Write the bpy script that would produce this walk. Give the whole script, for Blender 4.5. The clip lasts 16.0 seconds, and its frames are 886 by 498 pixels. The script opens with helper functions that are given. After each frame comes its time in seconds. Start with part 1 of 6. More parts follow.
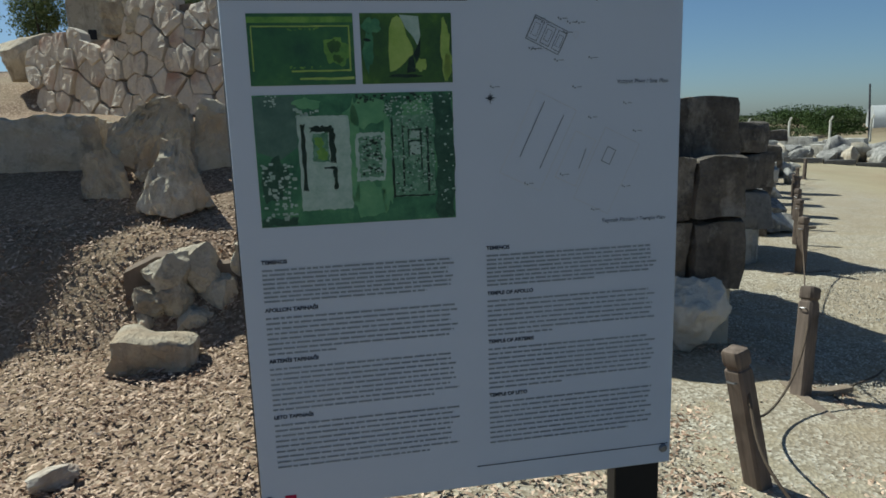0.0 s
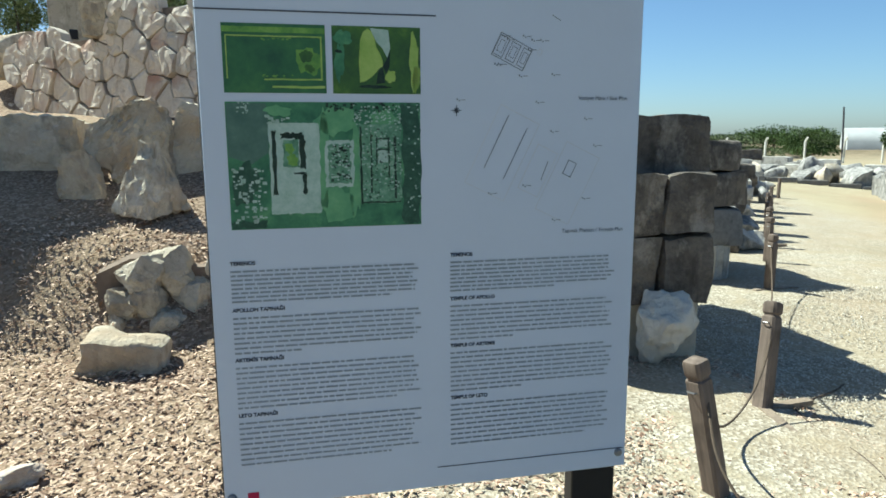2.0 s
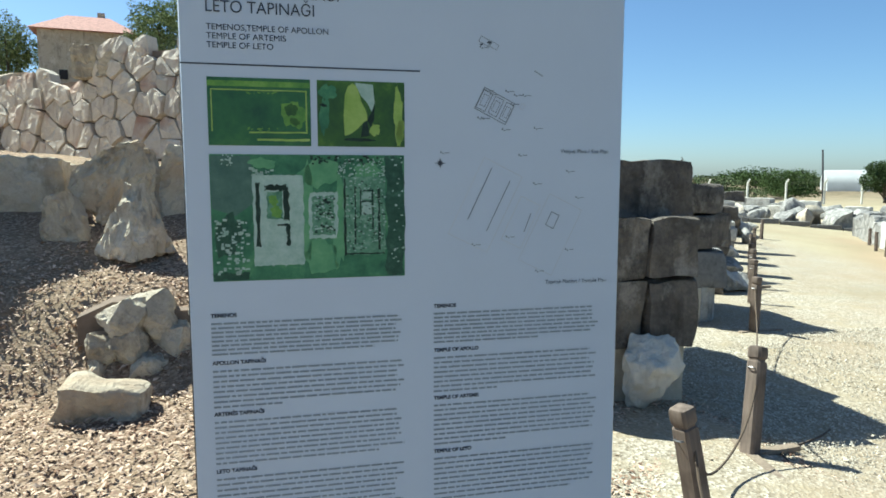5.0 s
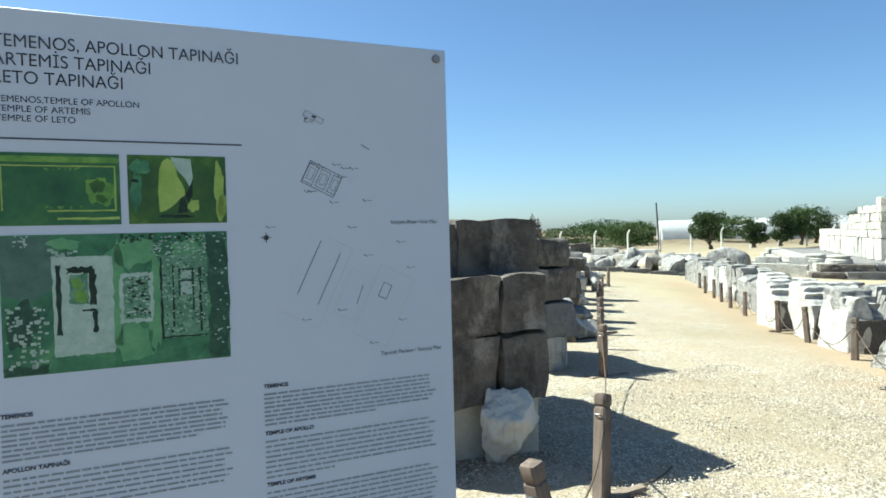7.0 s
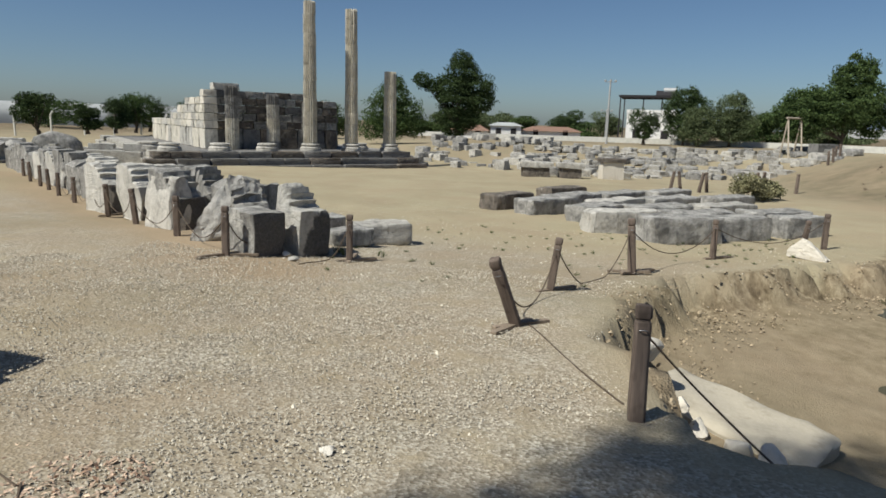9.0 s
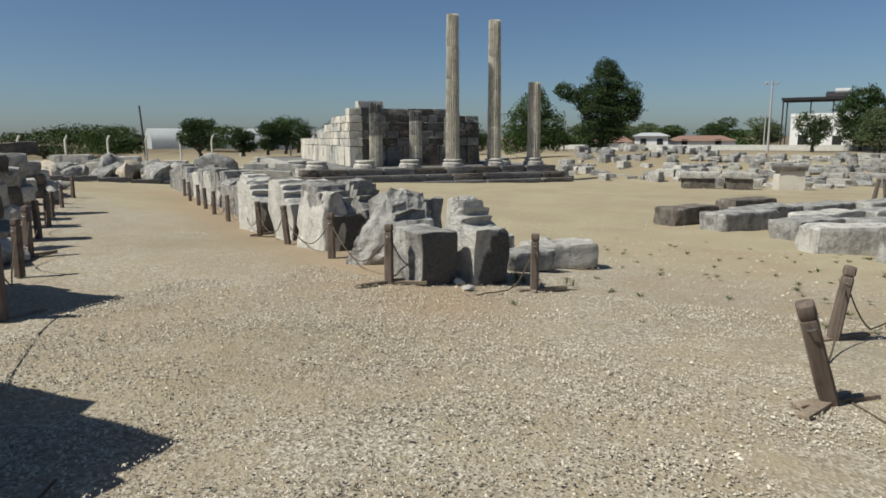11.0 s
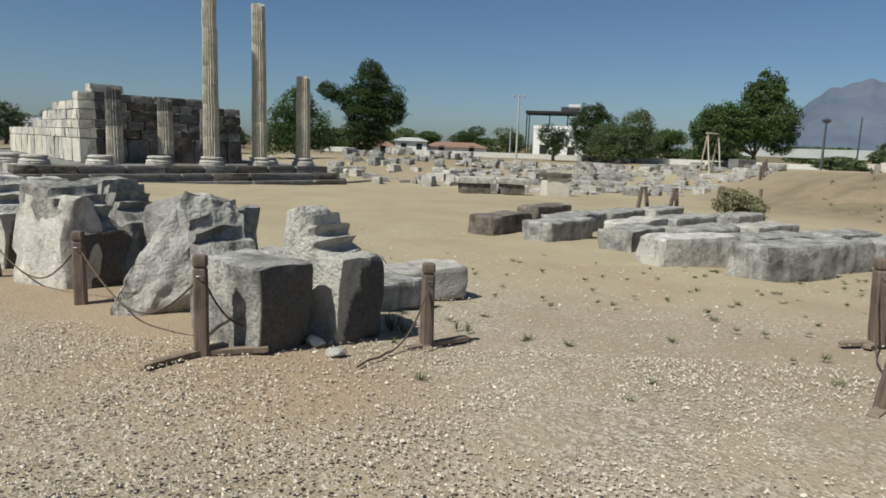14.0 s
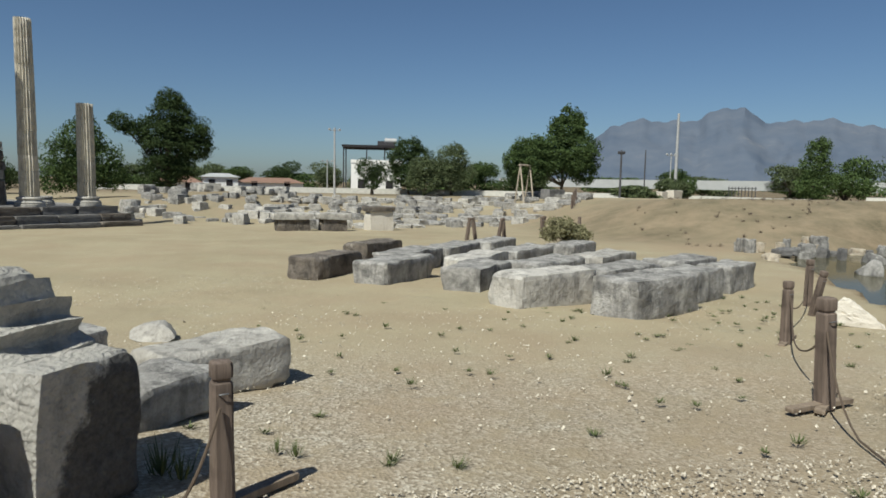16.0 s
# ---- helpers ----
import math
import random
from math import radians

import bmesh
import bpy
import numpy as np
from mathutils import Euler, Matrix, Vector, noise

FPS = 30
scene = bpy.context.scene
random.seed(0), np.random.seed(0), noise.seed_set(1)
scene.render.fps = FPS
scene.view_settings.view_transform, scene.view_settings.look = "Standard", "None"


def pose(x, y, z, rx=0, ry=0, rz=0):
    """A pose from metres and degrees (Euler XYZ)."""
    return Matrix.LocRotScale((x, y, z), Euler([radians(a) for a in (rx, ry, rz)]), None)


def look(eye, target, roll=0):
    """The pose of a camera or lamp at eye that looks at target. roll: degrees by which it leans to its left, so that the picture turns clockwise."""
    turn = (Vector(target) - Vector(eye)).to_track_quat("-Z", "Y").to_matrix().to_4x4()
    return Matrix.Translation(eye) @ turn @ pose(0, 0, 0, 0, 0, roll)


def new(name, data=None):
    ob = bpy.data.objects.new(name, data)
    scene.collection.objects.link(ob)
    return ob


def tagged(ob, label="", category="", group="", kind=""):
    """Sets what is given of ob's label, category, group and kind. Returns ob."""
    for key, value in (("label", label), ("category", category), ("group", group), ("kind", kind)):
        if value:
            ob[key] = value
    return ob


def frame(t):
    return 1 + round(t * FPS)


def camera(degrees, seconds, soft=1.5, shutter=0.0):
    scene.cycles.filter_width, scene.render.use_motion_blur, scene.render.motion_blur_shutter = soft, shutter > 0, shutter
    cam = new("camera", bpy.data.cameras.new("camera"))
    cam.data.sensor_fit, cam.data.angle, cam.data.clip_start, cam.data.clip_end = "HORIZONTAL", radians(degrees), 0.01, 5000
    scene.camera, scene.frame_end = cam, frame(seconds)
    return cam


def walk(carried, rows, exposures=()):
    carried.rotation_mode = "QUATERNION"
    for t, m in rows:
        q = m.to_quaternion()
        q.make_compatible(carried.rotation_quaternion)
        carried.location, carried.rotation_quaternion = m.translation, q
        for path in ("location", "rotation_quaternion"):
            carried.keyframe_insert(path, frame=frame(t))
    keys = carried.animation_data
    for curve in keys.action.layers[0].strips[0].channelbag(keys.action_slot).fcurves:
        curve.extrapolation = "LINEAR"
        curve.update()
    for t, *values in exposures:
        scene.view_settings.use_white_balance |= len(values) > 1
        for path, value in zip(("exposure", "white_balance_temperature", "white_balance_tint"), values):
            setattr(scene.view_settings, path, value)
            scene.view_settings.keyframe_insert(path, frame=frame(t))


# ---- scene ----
cam = camera(67.4, 16.0, 1.7)
PATH = [
    (0, (0.034, -0.017, 1.505), (0.415, 1.914, 1.147), -1.9),
    (0.5, (0.049, -0.052, 1.499), (0.466, 1.865, 1.111), -0.2),
    (1, (0.061, -0.068, 1.503), (0.511, 1.839, 1.104), 0.6),
    (1.5, (0.066, -0.075, 1.501), (0.515, 1.84, 1.136), 0.3),
    (2, (0.063, -0.087, 1.504), (0.503, 1.836, 1.175), -0.3),
    (2.5, (0.067, -0.102, 1.506), (0.512, 1.825, 1.206), -0.6),
    (3, (0.065, -0.101, 1.51), (0.519, 1.823, 1.21), -1.1),
    (5.3, (0.076, -0.084, 1.539), (0.559, 1.849, 1.369), -0.1),
    (5.5, (0.077, -0.084, 1.54), (0.551, 1.856, 1.427), -3.0),
    (6, (0.08, -0.091, 1.557), (0.571, 1.847, 1.595), -2.8),
    (6.5, (0.104, -0.083, 1.554), (0.634, 1.845, 1.605), -2.6),
    (7, (0.17, -0.102, 1.578), (1.034, 1.702, 1.53), -1.5),
    (7.5, (0.213, -0.085, 1.54), (1.723, 1.211, 1.344), -0.5),
    (8, (0.259, -0.081, 1.524), (2.07, 0.715, 1.23), 0.7),
    (8.5, (0.448, -0.096, 1.456), (2.346, 0.413, 1.083), 1.8),
    (9, (0.672, -0.004, 1.399), (2.597, 0.387, 1.024), 1.6),
    (9.5, (1.006, 0.243, 1.319), (2.897, 0.783, 0.952), 0.5),
    (10, (1.431, 0.471, 1.275), (3.274, 1.188, 0.979), -0.4),
    (10.2, (1.593, 0.596, 1.253), (3.413, 1.362, 0.936), -0.6),
    (12.3, (3.025, 2.142, 1.08), (4.842, 2.891, 0.714), 0.3),
    (12.5, (3.14, 2.263, 1.066), (4.987, 2.941, 0.709), 0.8),
    (13, (3.53, 2.577, 1.034), (5.447, 3.039, 0.696), 1.8),
    (13.5, (4.013, 2.756, 1.014), (5.955, 3.088, 0.673), 1.6),
    (13.9, (4.402, 2.883, 0.995), (6.374, 2.991, 0.682), 1.9),
    (14, (4.512, 2.915, 0.992), (6.486, 2.977, 0.678), 2.0),
    (14.5, (5.01, 3.005, 0.969), (6.99, 2.917, 0.7), 2.6),
    (15, (5.552, 3.008, 0.933), (7.498, 2.603, 0.711), 3.2),
    (15.5, (6.042, 2.985, 0.893), (7.936, 2.37, 0.71), 2.7),
    (16, (6.59, 2.911, 0.862), (8.525, 2.443, 0.666), 1.1),
]
walk(cam, [(t, look(eye, target, roll)) for t, eye, target, roll in PATH],
     [(0, 0.16, 6300, -2), (0.5, 0.87, 6250, -6), (1.2, 1.11, 6250, -6), (5.3, 1.22, 6200, -5), (6.8, 1.34, 6200, -5), (7.6, 0.88, 6350, 0), (8.4, 0.25, 6550, 6), (9.2, 0.05, 6650, 6), (16, 0.05, 6600, 4)])

# ---- world, sun, exposure ----
SUN_EL, SHADOW_DIR = 51.5, (0.713, -0.701)
world = bpy.data.worlds.new("world")
scene.world = world
world.use_nodes = True
wn = world.node_tree
sky = wn.nodes.new("ShaderNodeTexSky")
sky.sky_type, sky.sun_disc = "NISHITA", False
sky.sun_elevation, sky.sun_rotation = radians(SUN_EL), math.atan2(-SHADOW_DIR[0], -SHADOW_DIR[1])
sky.air_density, sky.dust_density, sky.ozone_density, sky.altitude = 0.82, 0.8, 6.6, 0
wn.links.new(sky.outputs[0], wn.nodes["Background"].inputs[0])
wn.nodes["Background"].inputs[1].default_value = 0.071
sun = new("sun", bpy.data.lights.new("sun", "SUN"))
sun.data.energy, sun.data.angle, sun.data.color = 5.0, radians(0.53), (1.0, 0.975, 0.93)
sun.matrix_world = look((0, 0, 0), (SHADOW_DIR[0], SHADOW_DIR[1], -math.tan(radians(SUN_EL))))

# ---- materials ----


def material(name, rough=0.85, metal=0.0):
    m = bpy.data.materials.new(name)
    m.use_nodes = True
    b = m.node_tree.nodes["Principled BSDF"]
    b.inputs["Roughness"].default_value, b.inputs["Metallic"].default_value = rough, metal
    b.inputs["Specular IOR Level"].default_value = 0.25
    return m, m.node_tree, b


def coords(nt, shift=True):
    """Object coordinates, moved by the object's random number so that repeats differ."""
    tc = nt.nodes.new("ShaderNodeTexCoord")
    if not shift:
        return tc.outputs["Object"]
    info = nt.nodes.new("ShaderNodeObjectInfo")
    mul = nt.nodes.new("ShaderNodeMath")
    mul.operation = "MULTIPLY"
    mul.inputs[1].default_value = 57.0
    nt.links.new(info.outputs["Random"], mul.inputs[0])
    add = nt.nodes.new("ShaderNodeVectorMath")
    nt.links.new(tc.outputs["Object"], add.inputs[0])
    nt.links.new(mul.outputs[0], add.inputs[1])
    return add.outputs[0]


def noise_tex(nt, vec, scale, detail=6.0, rough=0.6, stretch=None):
    n = nt.nodes.new("ShaderNodeTexNoise")
    n.inputs["Scale"].default_value, n.inputs["Detail"].default_value, n.inputs["Roughness"].default_value = scale, detail, rough
    if stretch:
        mp = nt.nodes.new("ShaderNodeMapping")
        mp.inputs["Scale"].default_value = stretch
        nt.links.new(vec, mp.inputs[0])
        vec = mp.outputs[0]
    nt.links.new(vec, n.inputs["Vector"])
    return n.outputs["Fac"]


def voronoi(nt, vec, scale, feature="F1", out="Distance"):
    n = nt.nodes.new("ShaderNodeTexVoronoi")
    n.feature = feature
    n.inputs["Scale"].default_value = scale
    nt.links.new(vec, n.inputs["Vector"])
    return n.outputs[out]


def ramp(nt, fac, stops):
    r = nt.nodes.new("ShaderNodeValToRGB")
    els = r.color_ramp.elements
    while len(els) < len(stops):
        els.new(0.5)
    for e, (p, c) in zip(els, stops):
        e.position = p
        e.color = (*c, 1) if len(c) == 3 else c
    nt.links.new(fac, r.inputs[0])
    return r.outputs[0]


def span(nt, fac, lo, hi):
    r = nt.nodes.new("ShaderNodeMapRange")
    r.inputs[1].default_value, r.inputs[2].default_value = lo, hi
    nt.links.new(fac, r.inputs[0])
    return r.outputs[0]


def blend(nt, fac, a, b, mode="MIX"):
    m = nt.nodes.new("ShaderNodeMix")
    m.data_type, m.blend_type = "RGBA", mode
    for sock, v in ((m.inputs[0], fac), (m.inputs[6], a), (m.inputs[7], b)):
        if isinstance(v, (int, float)):
            sock.default_value = v
        elif isinstance(v, tuple):
            sock.default_value = (*v, 1)
        else:
            nt.links.new(v, sock)
    return m.outputs[2]


def bump(nt, bsdf, height, strength, distance=0.02, prev=None):
    b = nt.nodes.new("ShaderNodeBump")
    b.inputs["Strength"].default_value, b.inputs["Distance"].default_value = strength, distance
    nt.links.new(height, b.inputs["Height"])
    if prev is not None:
        nt.links.new(prev, b.inputs["Normal"])
    nt.links.new(b.outputs[0], bsdf.inputs["Normal"])
    return b.outputs[0]


def stone(name, lo, hi, patch, patch_amount=0.5, warm=None, scale=1.0, relief=0.6, bleached=None, crust_shade=None):
    """Weathered limestone: two-scale mottling, dark lichen patches, vertical streaks and pits."""
    m, nt, b = material(name, 0.92)
    v = coords(nt)
    fine = noise_tex(nt, v, 22 * scale, 8, 0.7)
    broad = noise_tex(nt, v, 2.2 * scale, 5, 0.6)
    mid = noise_tex(nt, v, 3.6 * scale, 7, 0.68)
    col = ramp(nt, fine, [(0.3, lo), (0.7, hi)])
    col = blend(nt, span(nt, broad, 0.35, 0.7), col, tuple(0.5 * (p + q) for p, q in zip(lo, hi)))
    edge = patch_amount
    col = blend(nt, span(nt, mid, 0.62 - 0.3 * edge, 0.92 - 0.3 * edge), col, patch)
    streak = noise_tex(nt, v, 3.5 * scale, 4, 0.6, (1.6, 1.6, 0.25))
    col = blend(nt, span(nt, streak, 0.55, 0.75), col, tuple(0.75 * p + 0.2 * q for p, q in zip(patch, lo)))
    if warm:
        col = blend(nt, span(nt, noise_tex(nt, v, 1.3 * scale, 3), 0.55, 0.72), col, warm)
    if bleached:
        spots = noise_tex(nt, v, 2.6 * scale, 8, 0.72, (1.0, 1.0, 0.7))
        col = blend(nt, span(nt, spots, 0.54, 0.65), col, bleached)
    # pitted skin and the front's shade, both put into the colour
    if crust_shade:
        at = nt.nodes.new("ShaderNodeAttribute")
        at.attribute_name = "crust_shade"
        add = nt.nodes.new("ShaderNodeMath")
        add.operation = "MULTIPLY_ADD"
        nt.links.new(noise_tex(nt, v, 5.0, 7, 0.7), add.inputs[0])
        add.inputs[1].default_value = 1.6
        nt.links.new(at.outputs["Fac"], add.inputs[2])
        skin = ramp(nt, noise_tex(nt, v, 30, 6, 0.7), [(0.3, crust_shade), (0.75, tuple(2.3 * c for c in crust_shade))])
        col = blend(nt, span(nt, add.outputs[0], 0.78, 0.98), col, skin)
    info = nt.nodes.new("ShaderNodeObjectInfo")
    tone = span(nt, info.outputs["Random"], -0.6, 1.1)
    col = blend(nt, 0.35, col, tone, "MULTIPLY")
    nt.links.new(col, b.inputs["Base Color"])
    p = bump(nt, b, noise_tex(nt, v, 7 * scale, 8, 0.68), relief, 0.042)
    bump(nt, b, voronoi(nt, v, 34 * scale), relief * 0.5, 0.012, p)
    return m


grey_stone = stone("grey_limestone", (0.20, 0.192, 0.178), (0.53, 0.51, 0.47), (0.075, 0.074, 0.07), 0.62, relief=1.0, bleached=(0.50, 0.485, 0.445))
pale_stone = stone("pale_limestone", (0.36, 0.34, 0.30), (0.64, 0.61, 0.55), (0.12, 0.116, 0.108), 0.45, relief=0.8, bleached=(0.68, 0.65, 0.58))
# also stands in for shade on the temple front and bench supports
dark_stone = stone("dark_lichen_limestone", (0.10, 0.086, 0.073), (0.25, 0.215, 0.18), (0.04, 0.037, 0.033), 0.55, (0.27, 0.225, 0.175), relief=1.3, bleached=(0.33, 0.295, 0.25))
shaded_crust_stone = stone("limestone_crust_and_shade", (0.45, 0.43, 0.385), (0.72, 0.69, 0.62), (0.16, 0.155, 0.145), 0.34, relief=1.5, bleached=(0.70, 0.67, 0.61), crust_shade=(0.088, 0.084, 0.078))
grey_shaded_crust = stone("grey_limestone_crust_and_shade", (0.17, 0.163, 0.152), (0.50, 0.48, 0.44), (0.075, 0.074, 0.07), 0.6, relief=1.0, bleached=(0.56, 0.54, 0.49), crust_shade=(0.078, 0.074, 0.069))
grey_pale = stone("streaked_grey_limestone", (0.36, 0.345, 0.315), (0.66, 0.635, 0.585), (0.15, 0.146, 0.135), 0.36, relief=0.9, bleached=(0.70, 0.675, 0.62))
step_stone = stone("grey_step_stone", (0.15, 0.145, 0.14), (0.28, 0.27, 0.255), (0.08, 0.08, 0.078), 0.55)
warm_stone = stone("warm_rubble_stone", (0.52, 0.445, 0.36), (0.74, 0.665, 0.565), (0.36, 0.27, 0.21), 0.2, (0.42, 0.25, 0.18), relief=0.7)
column_stone = stone("column_limestone", (0.47, 0.435, 0.36), (0.74, 0.69, 0.585), (0.23, 0.21, 0.175), 0.4, relief=0.7, bleached=(0.76, 0.72, 0.63))
concrete = stone("pale_concrete", (0.44, 0.39, 0.30), (0.55, 0.495, 0.395), (0.36, 0.31, 0.235), 0.3, relief=0.3)
white_rock = stone("white_limestone_rock", (0.60, 0.55, 0.46), (0.76, 0.71, 0.62), (0.42, 0.36, 0.28), 0.2, relief=0.6)
boulder_stone = stone("boulder_limestone", (0.46, 0.39, 0.29), (0.70, 0.62, 0.49), (0.22, 0.175, 0.135), 0.36, (0.50, 0.38, 0.26), relief=1.1, bleached=(0.72, 0.65, 0.53))


def wood(name, lo, hi):
    m, nt, b = material(name, 0.8)
    v = coords(nt)
    g = noise_tex(nt, v, 9, 7, 0.65, (5, 5, 0.35))
    col = ramp(nt, g, [(0.3, lo), (0.7, hi)])
    col = blend(nt, span(nt, noise_tex(nt, v, 4, 3), 0.5, 0.75), col, tuple(0.6 * c for c in lo))
    nt.links.new(col, b.inputs["Base Color"])
    bump(nt, b, g, 0.5, 0.006)
    return m


post_wood = wood("weathered_brown_wood", (0.095, 0.072, 0.058), (0.20, 0.155, 0.125))
plank_wood = wood("grey_plank_wood", (0.17, 0.13, 0.095), (0.3, 0.24, 0.18))
trunk_wood = wood("bark", (0.05, 0.04, 0.03), (0.13, 0.105, 0.08))


def plain(name, colour, rough=0.8, metal=0.0, vary=0.15, scale=3.0):
    m, nt, b = material(name, rough, metal)
    v = coords(nt)
    n = noise_tex(nt, v, scale, 6, 0.65)
    col = ramp(nt, n, [(0.3, tuple(c * (1 - vary) for c in colour)), (0.7, tuple(min(1, c * (1 + vary)) for c in colour))])
    nt.links.new(col, b.inputs["Base Color"])
    bump(nt, b, noise_tex(nt, v, scale * 8, 5), 0.1, 0.01)
    return m


rope_mat = plain("brown_rope", (0.10, 0.075, 0.055), 0.9, scale=60)
black_steel = plain("black_painted_steel", (0.012, 0.012, 0.013), 0.45)
white_metal = plain("white_sign_panel", (0.475, 0.53, 0.62), 0.5, vary=0.03, scale=1.5)
panel_edge = plain("dark_panel_edge", (0.05, 0.05, 0.055), 0.6)
ink = plain("dark_grey_print", (0.055, 0.065, 0.085), 0.7)
ink_soft = plain("faded_grey_print", (0.19, 0.21, 0.235), 0.7)
ink_faint = plain("very_faded_print", (0.46, 0.48, 0.51), 0.7)
ink_body = plain("small_print", (0.235, 0.265, 0.30), 0.7)
red_ink = plain("red_emblem_print", (0.35, 0.01, 0.06), 0.6)
steel = plain("dull_steel", (0.25, 0.25, 0.25), 0.4, 0.7)
galvanised = plain("galvanised_pole", (0.42, 0.42, 0.41), 0.5, 0.2)
dark_pole = plain("dark_pole", (0.07, 0.07, 0.075), 0.6)
white_paint = plain("white_wall_paint", (0.78, 0.77, 0.74), 0.8, vary=0.05)
mural_grey = plain("grey_mural_paint", (0.22, 0.22, 0.21), 0.8)
brown_roof = plain("brown_roof_tiles", (0.24, 0.15, 0.11), 0.85)
red_roof = plain("red_roof_tiles", (0.40, 0.215, 0.175), 0.85, vary=0.3, scale=8)
dark_canopy = plain("dark_canopy", (0.03, 0.028, 0.03), 0.8)
poly_sheet = plain("greenhouse_sheet", (0.40, 0.41, 0.40), 0.55, vary=0.1, scale=0.6)
lime_wall = plain("lime_washed_wall", (0.56, 0.55, 0.50), 0.9, vary=0.12)
swing_wood = plain("pale_swing_timber", (0.42, 0.36, 0.28), 0.85)
hay = plain("dry_grass", (0.36, 0.29, 0.16), 0.9, vary=0.35, scale=20)


def leaf(name, lo, hi):
    m, nt, b = material(name, 0.85)
    b.inputs["Specular IOR Level"].default_value = 0.12
    g = nt.nodes.new("ShaderNodeNewGeometry")
    col = ramp(nt, g.outputs["Random Per Island"], [(0.0, lo), (0.6, hi), (1.0, tuple(1.35 * c for c in hi))])
    nt.links.new(col, b.inputs["Base Color"])
    b.inputs["Transmission Weight"].default_value = 0.0
    return m


leaf_dark = leaf("dark_leaves", (0.018, 0.030, 0.012), (0.05, 0.075, 0.028))
leaf_olive = leaf("olive_leaves", (0.04, 0.055, 0.026), (0.10, 0.125, 0.06))
leaf_bright = leaf("mid_green_leaves", (0.025, 0.045, 0.016), (0.07, 0.105, 0.036))
leaf_light = leaf("light_green_leaves", (0.07, 0.10, 0.04), (0.19, 0.23, 0.10))
leaf_reed = leaf("dusty_reeds", (0.10, 0.10, 0.05), (0.21, 0.20, 0.115))
leaf_dry = leaf("dry_twigs", (0.10, 0.075, 0.06), (0.19, 0.15, 0.12))
weed_leaf = leaf("small_weeds", (0.05, 0.07, 0.03), (0.13, 0.15, 0.06))
chip_mat = leaf("dry_leaf_litter", (0.17, 0.095, 0.06), (0.54, 0.40, 0.295))
pebble_mat = leaf("pale_pebbles", (0.26, 0.225, 0.17), (0.465, 0.42, 0.34))


def photo_print(name, lo, hi, other, scale):
    m, nt, b = material(name, 0.5)
    v = coords(nt)
    n = noise_tex(nt, v, scale, 8, 0.7)
    col = ramp(nt, n, [(0.32, lo), (0.55, hi), (0.75, other)])
    nt.links.new(col, b.inputs["Base Color"])
    return m


photo_a = photo_print("green_relief_photo", (0.02, 0.075, 0.045), (0.04, 0.13, 0.055), (0.08, 0.20, 0.06), 9)
photo_b = photo_print("green_stone_photo", (0.02, 0.06, 0.03), (0.05, 0.12, 0.03), (0.14, 0.25, 0.04), 9)
photo_c = photo_print("green_aerial_photo", (0.025, 0.10, 0.06), (0.06, 0.19, 0.095), (0.13, 0.31, 0.14), 16)
photo_light = photo_print("faded_plan_print", (0.24, 0.36, 0.29), (0.35, 0.46, 0.40), (0.44, 0.54, 0.49), 30)
photo_mid = photo_print("green_plan_print", (0.05, 0.14, 0.09), (0.13, 0.27, 0.17), (0.30, 0.42, 0.34), 45)
photo_dark = photo_print("dark_plan_print", (0.006, 0.016, 0.012), (0.015, 0.035, 0.025), (0.03, 0.06, 0.05), 20)
photo_lime = photo_print("lime_green_print", (0.08, 0.20, 0.05), (0.15, 0.30, 0.06), (0.24, 0.38, 0.10), 30)
photo_teal = photo_print("grey_teal_print", (0.05, 0.11, 0.085), (0.075, 0.145, 0.115), (0.11, 0.19, 0.15), 22)
photo_pale_green = photo_print("pale_green_print", (0.08, 0.24, 0.12), (0.13, 0.31, 0.15), (0.20, 0.38, 0.20), 18)
photo_deep = photo_print("deep_green_print", (0.012, 0.045, 0.03), (0.03, 0.085, 0.055), (0.08, 0.17, 0.11), 38)
photo_yellow = photo_print("yellow_rock_print", (0.20, 0.33, 0.06), (0.31, 0.43, 0.11), (0.38, 0.49, 0.18), 12)

# ---- mesh helpers ----
RNG = np.random.default_rng(7)


def mesh_of(name, bm, mat, smooth=True, sharp=38):
    me = bpy.data.meshes.new(name)
    bm.to_mesh(me)
    bm.free()
    me.materials.append(mat)
    if smooth:
        me.shade_smooth()
        me.set_sharp_from_angle(angle=radians(sharp))
    return me


def raw_mesh(name, verts, faces, mat, smooth=False):
    me = bpy.data.meshes.new(name)
    me.from_pydata([tuple(map(float, v)) for v in verts], [], [tuple(map(int, f)) for f in faces])
    me.materials.append(mat)
    if smooth:
        me.shade_smooth()
        me.set_sharp_from_angle(angle=radians(40))
    return me


def part(name, data, mat, parent, label="", m=None, smooth=True):
    me = mesh_of(name, data, mat, smooth) if isinstance(data, bmesh.types.BMesh) else data
    ob = new(name, me)
    ob.parent = parent
    if m is not None:
        ob.matrix_basis = m
    return tagged(ob, label)


def thing(name, label, category, m, group="", kind=""):
    ob = new(name)
    ob.empty_display_size = 0.2
    ob.matrix_basis = m
    return tagged(ob, label, category, group, kind)


def solo(name, data, mat, label, category, m, group="", kind="", smooth=True):
    me = mesh_of(name, data, mat, smooth) if isinstance(data, bmesh.types.BMesh) else data
    ob = new(name, me)
    ob.matrix_basis = m
    return tagged(ob, label, category, group, kind)


